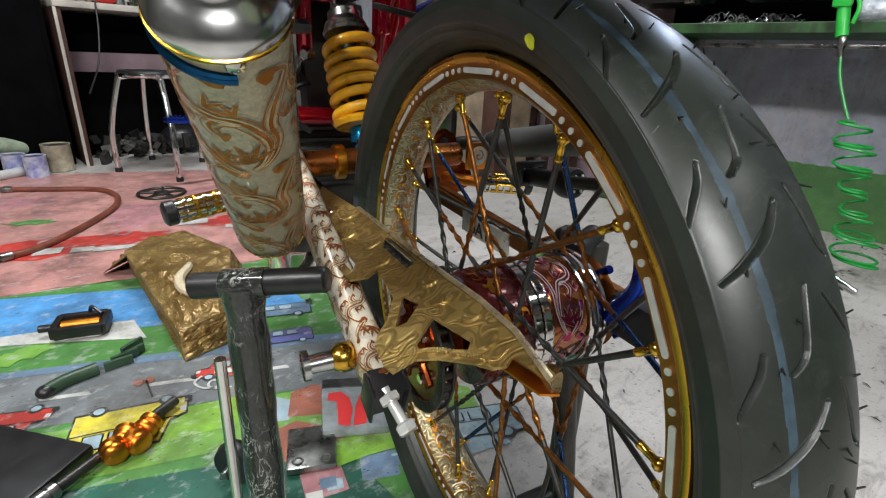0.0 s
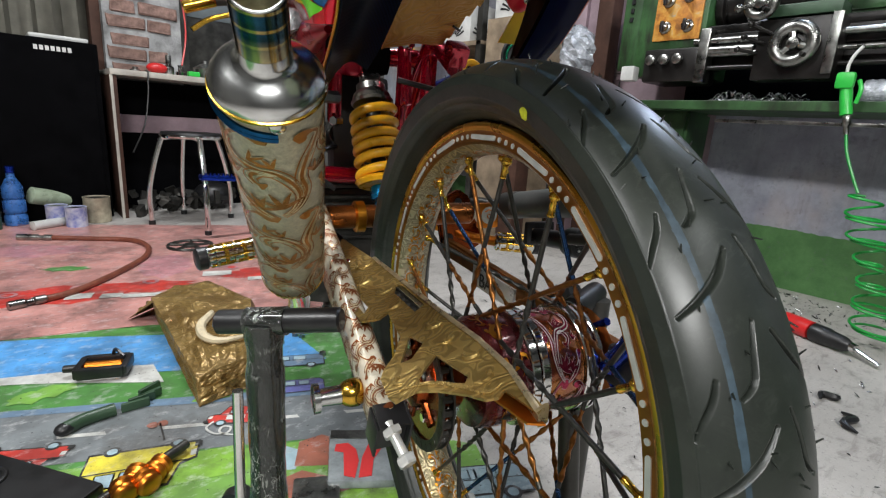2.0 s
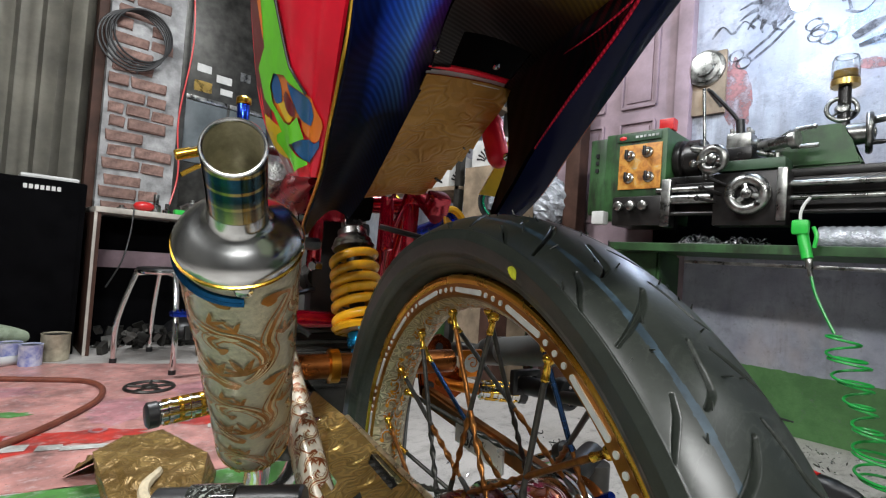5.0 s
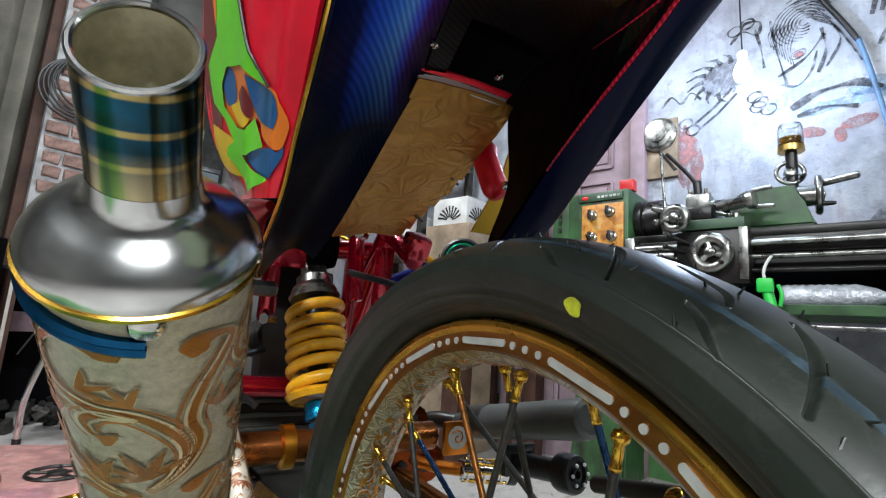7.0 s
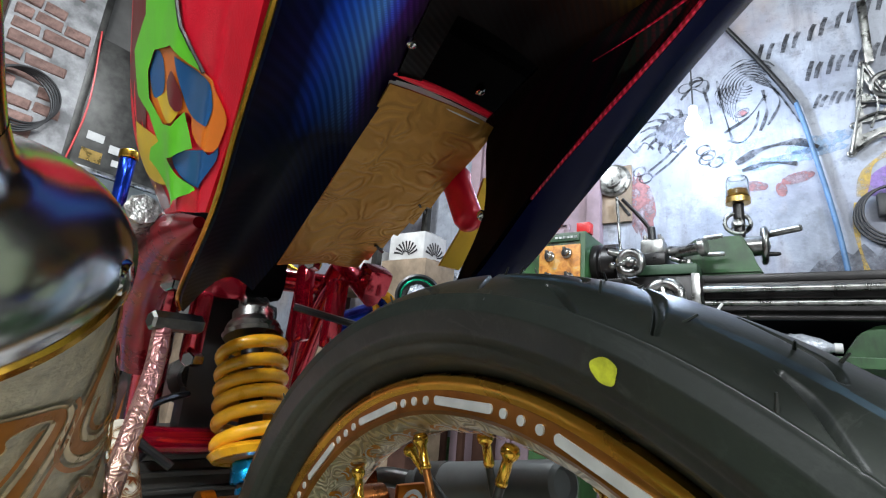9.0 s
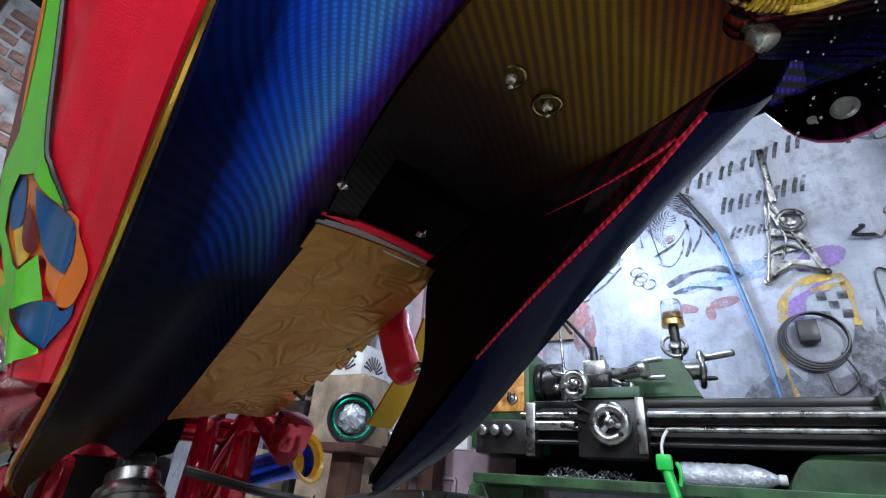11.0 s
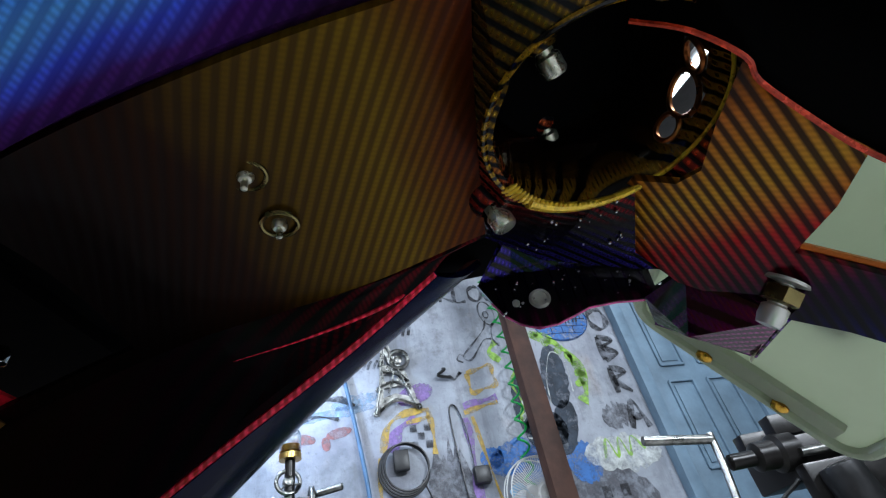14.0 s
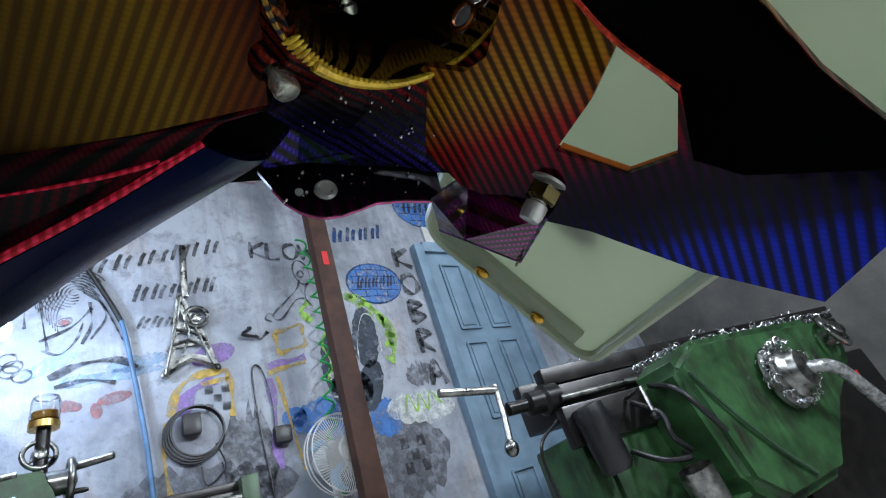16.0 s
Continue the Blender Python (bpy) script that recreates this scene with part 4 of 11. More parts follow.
graffito(figure, M["paint_black"], "black line drawing of a thin figure", 0.0024)
graffito(hair, M["paint_black"], "black line drawing of a curl-haired head", 0.0024)
graffito(spiky, M["paint_black"], "black line drawing of a spiky creature and bones", 0.0024)
graffito([blot(-0.55, 1.86, 0.1, 0.08, 0.4, seed=30)], M["paint_soot"], "dark sprayed body of a spiky creature", 0.0008)
graffito([blot(-0.265, 1.885, 0.02, 0.012, 0.3, seed=31), blot(-0.235, 1.52, 0.05, 0.022, -0.2, seed=32), blot(-0.08, 1.535, 0.06, 0.022, 0.2, seed=33), blot(-0.72, 1.5, 0.07, 0.16, 0.2, seed=34, rough=0.25), blot(-0.14, 1.49, 0.02, 0.03, 0.2, seed=35)], M["paint_rose"], "faint rose sprayed patches", 0.0008)
graffito([blot(-0.1, 1.63, 0.2, 0.025, 0.1, seed=71, rough=0.3), blot(0.0, 1.68, 0.12, 0.03, 0.2, seed=72, rough=0.3), blot(-0.3, 1.7, 0.1, 0.03, 0.5, seed=73, rough=0.3)], M["paint_ice"], "pale blue sprayed smears", 0.0006)


# ---- the motorcycle: x to its right, y ahead, z up, the axle over the origin ----
BIKE = pose(0.3011, 0.2587, 0.0, 0, -0.91, -17.24)
bike = thing("motorcycle", BIKE, "customised motorcycle with gold spoked wheel and carbon tail", "motorcycle")
AXLE, WX, TX = 0.374, 0.02, 0.02


def about_axle(x, r, a):
    return Vector((x, r * math.cos(a), AXLE + r * math.sin(a)))


def turned(profile, n, seam=0):
    """Turn a run of (x, radius) about the axle."""
    bm = bmesh.new()
    rows = [[bm.verts.new(about_axle(x, r, 2 * math.pi * i / n)) for x, r in profile] for i in range(n)]
    for i in range(n):
        a, b = rows[i], rows[(i + 1) % n]
        for j in range(len(profile) - 1):
            bm.faces.new((a[j], a[j + 1], b[j + 1], b[j]))
    return bm


def rim():
    p = [(0.0, 0.2145), (-0.0022, 0.2165), (-0.0022, 0.225), (-0.0026, 0.2262), (-0.0042, 0.2282), (-0.0048, 0.2305), (-0.0042, 0.2328), (-0.0022, 0.2342), (0.001, 0.2345), (0.004, 0.2325), (0.004, 0.22), (0.012, 0.214), (0.03, 0.211), (0.048, 0.214), (0.056, 0.22), (0.056, 0.2325), (0.059, 0.2345), (0.0622, 0.2325), (0.0622, 0.2165), (0.06, 0.2145),
         (0.05, 0.2095), (0.03, 0.2065), (0.01, 0.2095), (0.0, 0.2145)]
    p = [(x * 0.66 if x > 0 else x, r) for x, r in p]
    bm = turned(p, 180)
    ob = part("rear_rim", bm, [M["rim_face"], M["silver_eng"], M["rim_lip"]], bike, "gold spoked rim with engraved silver bed")
    for f in ob.data.polygons:
        c = f.center
        if math.hypot(c.y, c.z - AXLE) < 0.2135:
            f.material_index = 1
        elif math.hypot(c.y, c.z - AXLE) > 0.2256:
            f.material_index = 2
    return ob


def tyre_profile(u):
    """u from -1 to 1 across the tyre: offset from its middle and radius."""
    side = 1 if u > 0 else -1
    k = abs(u)
    if k > 0.62:
        w = (k - 0.62) / 0.38
        pts = ((0.0425, 0.2685), (0.0445, 0.262), (0.042, 0.252), (0.035, 0.2425), (0.0205, 0.2345))
        f = w * 4
        i = min(3, int(f))
        g = f - i
        return side * (pts[i][0] * (1 - g) + pts[i + 1][0] * g), pts[i][1] * (1 - g) + pts[i + 1][1] * g
    a = k / 0.62
    return side * 0.0425 * math.sin(a) / math.sin(1.0), 0.2685 + 0.0155 * (math.cos(a) - math.cos(1.0)) / (1 - math.cos(1.0))


def groove_depth(us, sweeps, period):
    """How deep the tread is cut at each place across (u) and along (degrees) one pattern period."""
    runs = (([(-0.07, 0.0), (-0.15, 1.7), (-0.23, 3.0), (-0.38, 4.7), (-0.53, 5.9)], 0.0017), ([(-0.07, -9.8), (-0.12, -7.2), (-0.16, -4.6), (-0.21, -3.6), (-0.265, -3.0)], 0.0013), ([(-0.41, -4.9), (-0.455, -3.1), (-0.53, -1.4), (-0.6, 0.3)], 0.0012))
    arc = 0.075
    gu, gs = np.meshgrid(np.array(us) * arc, np.radians(sweeps) * 0.28, indexing="xy")
    cut = np.zeros_like(gu)
    for run, half in runs:
        for side, shift in ((1, 0.0), (-1, period / 2)):
            pts = [(p.x * side * arc, p.y) for p in curve([(u, a, 0) for u, a in run], 3)]
            n = len(pts) - 1
            for wrap in (-2, -1, 0, 1, 2):
                for i in range(n):
                    (x0, a0), (x1, a1) = pts[i], pts[i + 1]
                    y0, y1 = (math.radians(q + shift + wrap * period) * 0.28 for q in (a0, a1))
                    dx, dy = x1 - x0, y1 - y0
                    k = np.clip(((gu - x0) * dx + (gs - y0) * dy) / (dx * dx + dy * dy), 0, 1)
                    d = np.hypot(gu - x0 - k * dx, gs - y0 - k * dy)
                    w = half * (0.45 + 0.55 * np.sin(np.pi * np.clip((i + k) / n, 0.06, 0.94)))
                    cut = np.maximum(cut, np.clip((w + 0.0007 - d) / 0.0017, 0, 1))
    return cut * cut * (3 - 2 * cut)


def tyre(parent):
    count, steps, k = 21, 190, 300
    period = 360 / count
    us = [-1 + 2 * j / k for j in range(k + 1)]
    prof = np.array([tyre_profile(u) for u in us])
    # rows lie closer where the tread stands clear of the floor and the frame
    first, mid_row, last = -570, 320, 1050
    index = np.concatenate([np.arange(first, mid_row), np.arange(mid_row, last, 2), np.arange(last, first + steps * count, 6)])
    n = len(index)
    ang = np.radians(141.2 + index * period / steps)
    x = np.zeros((n, 1)) + prof[None, :, 0]
    cut = groove_depth(us, np.arange(steps) * period / steps, period)[index % steps]
    # moulded rib where the tread meets the wall, fine rings on the wall, and the cut grooves
    au = np.abs(np.array(us))
    rib = 0.0009 * np.exp(-((au - 0.615) / 0.008) ** 2) + 0.0004 * np.exp(-((au - 0.86) / 0.01) ** 2) + 0.0005 * np.exp(-((au - 0.93) / 0.008) ** 2)
    r = prof[None, :, 1] + rib[None, :] - 0.0036 * cut
    co = np.stack([TX + x, r * np.cos(ang)[:, None], AXLE + r * np.sin(ang)[:, None]], -1).reshape(-1, 3)
    i = np.arange(n)[:, None]
    j = np.arange(k)[None, :]
    a = i * (k + 1) + j
    b = ((i + 1) % n) * (k + 1) + j
    faces = np.stack([a, a + 1, b + 1, b], -1).reshape(-1, 4)
    data = bpy.data.meshes.new("tyre")
    data.from_pydata(co.tolist(), [], faces.tolist())
    data.materials.append(M["rubber"])
    data.materials.append(M["blue_line"])
    mid = np.array(us[:-1]) + 1 / k
    wob = -0.322 + 0.008 * np.sin(ang * 5)[:, None]
    line = (np.abs(mid[None, :] - wob) < 0.026 + 0.005 * np.sin(ang * 37)[:, None]) & (cut[:, :-1] < 0.4)
    data.polygons.foreach_set("material_index", line.astype(np.int32).reshape(-1))
    data.polygons.foreach_set("use_smooth", [True] * len(data.polygons))
    ob = new("tyre", data)
    ob.parent = parent
    tagged(ob, "black road tyre with slanted grooves and a pale blue line")
    rng = random.Random(8)
    bm = bmesh.new()
    for q in range(190):
        u, aa = rng.uniform(-0.66, 0.62), rng.uniform(0, 6.283)
        xx, rr = tyre_profile(u)
        base = about_axle(TX + xx, rr - 0.001, aa)
        tip = about_axle(TX + xx + rng.uniform(-0.004, 0.004), rr + rng.uniform(0.0015, 0.0045), aa + rng.uniform(-0.015, 0.015))
        rod(bm, base, tip, 0.0007, 0.0004, 5)
    tagged(part("rubber_hair", bm, M["rubber"], parent, "short moulding hairs on new rubber"), kind="stuff")
    bm = bmesh.new()
    c = []
    for q in range(20):
        aa = q * math.pi / 10
        u = -0.775 + 0.04 * math.cos(aa)
        xx, rr = tyre_profile(u)
        c.append(bm.verts.new(about_axle(TX + xx - 0.0006, rr + 0.0004, radians(111.0) + 0.02 * math.sin(aa) * (1 + 0.15 * math.sin(3 * aa)))))
    bm.faces.new(c)
    part("paint_dot", bm, M["yellow_dot"], parent, "yellow balance dot", False)


wheel = rim()
tyre(wheel)


def rim_trim(parent):
    """White inlays on the flange: a long one, then three dots; and leaf scrolls on the bed."""
    caps = {}
    for q in range(18):
        a0 = radians(86.6 + 20 * q)
        for name, a1, a2, w in (("inlay_bar", 5.2, 15.0, 0.0044), ("inlay_dot", -2.7, -2.7, 0.0043), ("inlay_dot", 0, 0, 0.0043), ("inlay_dot", 2.7, 2.7, 0.0043)):
            bm = bmesh.new()
            pts = []
            s0, s1 = radians(a1), radians(a2)
            for e in range(20):
                t = e / 20 * 2 * math.pi
                end = s0 if math.cos(t) < 0 else s1
                pts.append((end + w / 2 * math.cos(t) / 0.2235, 0.2212 + w / 2 * math.sin(t)))
            va = [bm.verts.new(about_axle(-0.0031, r, a)) for a, r in pts]
            bm.faces.new(va)
            vb = [bm.verts.new(about_axle(-0.0015, r, a)) for a, r in pts]
            for e in range(20):
                bm.faces.new((va[e], va[(e + 1) % 20], vb[(e + 1) % 20], vb[e]))
            key = name if name == "inlay_bar" else name + str(a1)
            if key not in caps:
                for v in bm.verts:
                    v.co.z -= AXLE
                data = bpy.data.meshes.new(name)
                bmesh.ops.recalc_face_normals(bm, faces=bm.faces)
                bm.to_mesh(data)
                data.materials.append(M["inlay"])
                caps[key] = data, q
            bm.free()
            data, base = caps[key]
            ob = new(name, data)
            ob.parent = parent
            ob.matrix_local = Matrix.Translation((0, 0, AXLE)) @ Matrix.Rotation(radians(20 * q), 4, "X")
    rng = random.Random(3)
    leaves, lines = bmesh.new(), bmesh.new()

    def put(u, v, h):
        x = 0.004 + v * 0.66
        r = 0.2065 + 0.0068 * (abs(x - 0.02) / 0.0165) ** 2 - 0.0006 - h
        return about_axle(x, r, u / 0.21)
    lv, ln = scrolls(rng, 2 * math.pi * 0.21, 0.048, 0.022)
    for run in lv:
        strip(leaves, run, put, 0.0004)
    for run in ln:
        strip(lines, run, put, 0.0007)
    part("engraving", leaves, M["gold"], parent, "gold leaf scrolls on the rim bed", False)
    part("engraving", lines, M["inlay"], parent, "fine silver lines between the scrolls", False)


rim_trim(wheel)
HUB_L, HUB_R = 0.012, 0.108


def spokes(parent):
    """Thirty-six twisted spokes with gold nipples, crossing from the hub's flanges."""
    def twisted(length, coils):
        bm = bmesh.new()
        n = 60
        rings = []
        for i in range(n + 1):
            u = i / n
            twist = coils * 2 * math.pi * min(1, max(0, (u - 0.14) / 0.36))
            wide = 0.003 if 0.14 < u < 0.5 else 0.0023
            thin = 0.0017 if 0.14 < u < 0.5 else 0.0023
            rings.append([Vector((wide * math.cos(a) * math.cos(twist) - thin * math.sin(a) * math.sin(twist), wide * math.cos(a) * math.sin(twist) + thin * math.sin(a) * math.cos(twist), length * u)) for a in (2 * math.pi * q / 8 for q in range(8))])
        return ring_loft(bm, rings)
    kinds = {}
    for key, mm in (("gold", M["copper"]), ("black", M["steel_dark"]), ("blue", M["blue_steel"]), ("dark", M["steel_dark"])):
        bm = twisted(1.0, 2.1)
        data = bpy.data.meshes.new("spoke")
        bmesh.ops.recalc_face_normals(bm, faces=bm.faces)
        bm.to_mesh(data)
        bm.free()
        data.materials.append(M["copper"])
        data.materials.append(mm)
        for f in data.polygons:
            f.use_smooth = True
            f.material_index = 1 if f.center.z > (0.5 if key != "gold" else 2) or (key == "black" and f.center.z < 0.15) or key == "dark" else 0
        kinds[key] = data
    nip = lathe(bmesh.new(), [(0.0005, -0.001), (0.0036, 0.0), (0.0046, 0.0022), (0.0042, 0.0045), (0.0026, 0.0062), (0.0027, 0.016), (0.0031, 0.0165), (0.0028, 0.0185)], n=12)
    bmesh.ops.recalc_face_normals(nip, faces=nip.faces)
    nd = bpy.data.meshes.new("nipple")
    nip.to_mesh(nd)
    nip.free()
    nd.materials.append(M["gold_bright"])
    nd.polygons.foreach_set("use_smooth", [True] * len(nd.polygons))
    for q in range(36):
        a = radians(5.5 + 10 * q)
        left = q % 2
        top = about_axle(WX + (-0.008 if left else 0.008), 0.2055, a)
        lean = radians(62) * (1 if (q // 2) % 2 else -1)
        foot = about_axle(HUB_L if left else HUB_R, 0.05, a + lean)
        way = foot - top
        rot = way.to_track_quat("Z", "Y").to_matrix().to_4x4()
        key = "blue" if q % 6 == 4 else "gold" if q % 6 == 1 else "dark" if q % 6 in (2, 5) else "black"
        ob = new("spoke", kinds[key])
        ob.parent = parent
        flip = (-way).to_track_quat("Z", "Y").to_matrix().to_4x4()
        ob.matrix_local = Matrix.Translation(foot) @ flip @ Matrix.Diagonal((1, 1, way.length - 0.004, 1))
        nb = new("nipple", nd)
        nb.parent = parent
        nb.matrix_local = Matrix.Translation(top) @ rot


spokes(wheel)


def hub():
    bm = bmesh.new()
    lathe(bm, [(0.02, -0.012), (0.05, -0.008), (0.053, 0.0), (0.053, 0.03), (0.05, 0.033), (0.05, 0.1), (0.053, 0.104), (0.053, 0.118), (0.045, 0.124), (0.02, 0.126)], (0, 0, AXLE), (1, 0, 0), 64)
    h = part("rear_hub", bm, M["hub_maroon"], bike, "engraved hub in candy red, gold and chrome")
    for x, w, r in ((0.04, 0.009, 0.0575), (0.0505, 0.008, 0.0568), (0.0565, 0.002, 0.0545), (0.1, 0.005, 0.0555), (0.107, 0.005, 0.0575), (0.1145, 0.005, 0.0575), (0.122, 0.004, 0.05)):
        b = lathe(bmesh.new(), [(r - 0.008, -w / 2), (r - 0.001, -w / 2), (r, -w / 2 + 0.001), (r, w / 2 - 0.001), (r - 0.001, w / 2), (r - 0.008, w / 2)], (x, 0, AXLE), (1, 0, 0), 64, False)
        part("hub_ring", b, M["chrome"], h, "polished ring")
    part("hub_barrel", lathe(bmesh.new(), [(0.0505, 0.056), (0.0512, 0.058), (0.0512, 0.095), (0.0505, 0.097)], (0, 0, AXLE), (1, 0, 0), 64, False), M["hub_gold"], h, "candy gold and red band")
    rng = random.Random(6)
    leaves, lines = bmesh.new(), bmesh.new()
    flourish(leaves, lines, lambda u, v, hh: about_axle(0.059 + u, 0.0514 + hh, v / 0.051), 0.036, 2 * math.pi * 0.051, 0.92)
    part("hub_scrollwork", leaves, M["pink"], h, "magenta scrollwork", False)
    part("hub_tracery", lines, M["inlay"], h, "white scroll lines", False)
    leaves = bmesh.new()
    for run in scrolls(rng, 2 * math.pi * 0.053, 0.026, 0.024)[0]:
        strip(leaves, run, lambda u, v, hh: about_axle(0.002 + v, 0.0534 + hh, u / 0.053), 0.0006)
    part("hub_scrollwork", leaves, M["gold"], h, "gold scrollwork", False)
    part("axle", rod(bmesh.new(), (-0.115, 0, AXLE), (0.165, 0, AXLE), 0.0075, chamfer=0.001), M["steel"], h)
    # sprocket and chain on the left
    b = bmesh.new()
    teeth = 28
    sx = -0.05
    ol = [(0.052 + 0.005 * (1 if i % 4 in (1, 2) else 0), 2 * math.pi * i / (teeth * 4)) for i in range(teeth * 4)]
    a0 = [b.verts.new(about_axle(sx - 0.003, r, a)) for r, a in ol]
    a1 = [b.verts.new(about_axle(sx + 0.003, r, a)) for r, a in ol]
    i0 = [b.verts.new(about_axle(sx - 0.003, 0.012, a)) for r, a in ol]
    i1 = [b.verts.new(about_axle(sx + 0.003, 0.012, a)) for r, a in ol]
    n = len(ol)
    for i in range(n):
        j = (i + 1) % n
        b.faces.new((a0[i], a0[j], a1[j], a1[i]))
        b.faces.new((i0[i], i0[j], a0[j], a0[i]))
        b.faces.new((a1[i], a1[j], i1[j], i1[i]))
        b.faces.new((i1[i], i1[j], i0[j], i0[i]))
    spr = part("rear_sprocket", b, M["amber_metal"], bike, "dark amber anodised sprocket", False)
    for k in range(5):
        a = 2 * math.pi * k / 5
        p, q = about_axle(sx, 0.012, a), about_axle(sx, 0.043, a)
        part("sprocket_arm", tube(bmesh.new(), [p, q], 0.007, 8), M["amber_metal"], spr)
        c = about_axle(sx - 0.01, 0.034, a)
        part("sprocket_nut", rod(bmesh.new(), c, c + Vector((0.02, 0, 0)), 0.005, n=6, chamfer=0.001), M["chrome"], spr, "chrome nut")
    part("sprocket_boss", lathe(bmesh.new(), [(0.012, -0.016), (0.022, -0.012), (0.026, 0.0), (0.03, 0.03)], (sx, 0, AXLE), (1, 0, 0), 32), M["amber_metal"], spr)
    link_bm = bmesh.new()
    for dx in (-0.0055, 0.004):
        ol = [(0.006 * math.cos(a) + (0.0055 if math.cos(a) > 0 else -0.0055), 0.0056 * math.sin(a) * (1 - 0.18 * (1 - abs(math.cos(a))))) for a in (2 * math.pi * i / 14 for i in range(14))]
        slab(link_bm, ol, 0.0018, Matrix.Translation((dx, 0, 0)) @ Matrix.Rotation(radians(90), 4, "Y") @ Matrix.Rotation(radians(90), 4, "Z"))
    rod(link_bm, (-0.006, 0.0055, 0), (0.007, 0.0055, 0), 0.003, n=8)
    rod(link_bm, (-0.006, -0.0055, 0), (0.007, -0.0055, 0), 0.003, n=8)
    bmesh.ops.recalc_face_normals(link_bm, faces=link_bm.faces)
    ld = bpy.data.meshes.new("chain_link")
    link_bm.to_mesh(ld)
    link_bm.free()
    ld.materials.append(M["steel_dark"])
    chain = part("drive_chain", rod(bmesh.new(), (sx, 0.52, AXLE + 0.05), (sx, 0.02, AXLE + 0.054), 0.002, n=6), M["steel_dark"], bike, "oily drive chain on the sprocket")
    for k in range(16):
        a = radians(90 + 12 * k)
        ob = new("chain_link", ld)
        ob.parent = chain
        ob.matrix_local = Matrix.Translation(about_axle(sx, 0.057, a)) @ Matrix.Rotation(a + math.pi / 2, 4, "X")
    for k in range(34):
        for z0, z1 in ((0.057, 0.05), (-0.057, 0.0)):
            u = k / 34
            ob = new("chain_link", ld)
            ob.parent = chain
            ob.matrix_local = Matrix.Translation((sx, 0.012 + 0.5 * u, AXLE + z0 * (1 - u) + z1 * u))
    return h


hub()


def brake():
    x = 0.136
    d = part("brake_carrier", lathe(bmesh.new(), [(0.02, -0.004), (0.046, -0.003), (0.05, 0.0), (0.046, 0.003), (0.02, 0.004)], (x, 0, AXLE), (1, 0, 0), 40), M["copper_deep"], bike, "bronze brake carrier on blue arms")
    for k in range(5):
        a = 2 * math.pi * k / 5 + 0.9
        part("carrier_arm", tube(bmesh.new(), curve([about_axle(x, 0.03, a - 0.4), about_axle(x, 0.045, a - 0.1), about_axle(x, 0.056, a)], 5), 0.0042, 8), M["blue_deep"], d, "blue anodised arm")
        part("carrier_bolt", ball(bmesh.new(), about_axle(x - 0.005, 0.04, a), 0.0045, n=10), M["gold_bright"], d, "gold bolt")
    c = part("brake_caliper", box(bmesh.new(), (0.15, -0.075, AXLE + 0.012), (0.05, 0.06, 0.04), bevel=0.006), M["black"], bike, "black caliper on a blue and gold bracket")
    part("caliper_bracket", tube(bmesh.new(), curve([(0.12, -0.055, AXLE + 0.012), (0.118, -0.083, AXLE + 0.06), (0.115, -0.07, AXLE + 0.115), (0.113, -0.05, AXLE + 0.13)], 6), 0.009, 10), M["blue_deep"], c, "blue fading bracket")
    part("banjo_bolt", rod(bmesh.new(), (0.15, -0.095, AXLE + 0.01), (0.15, -0.14, AXLE + 0.0), 0.008, n=6, chamfer=0.002), M["chrome"], c, "steel bolt")
    part("bleed_cap", rod(bmesh.new(), (0.135, -0.1, AXLE + 0.055), (0.15, -0.13, AXLE + 0.06), 0.01, chamfer=0.002), M["black"], c)
    part("caliper_pin", ball(bmesh.new(), (0.113, -0.05, AXLE + 0.13), 0.009), M["gold_bright"], c, "gold pin")
    part("brake_rod", rod(bmesh.new(), (0.12, 0.02, AXLE + 0.12), (0.115, -0.06, AXLE + 0.135), 0.006), M["steel_dark"], c)


brake()


# ---- exhaust ----
SIL_A, SIL_B = Vector((-0.1808, -0.07, 0.6248)), Vector((-0.1446, 0.1218, 0.4474))


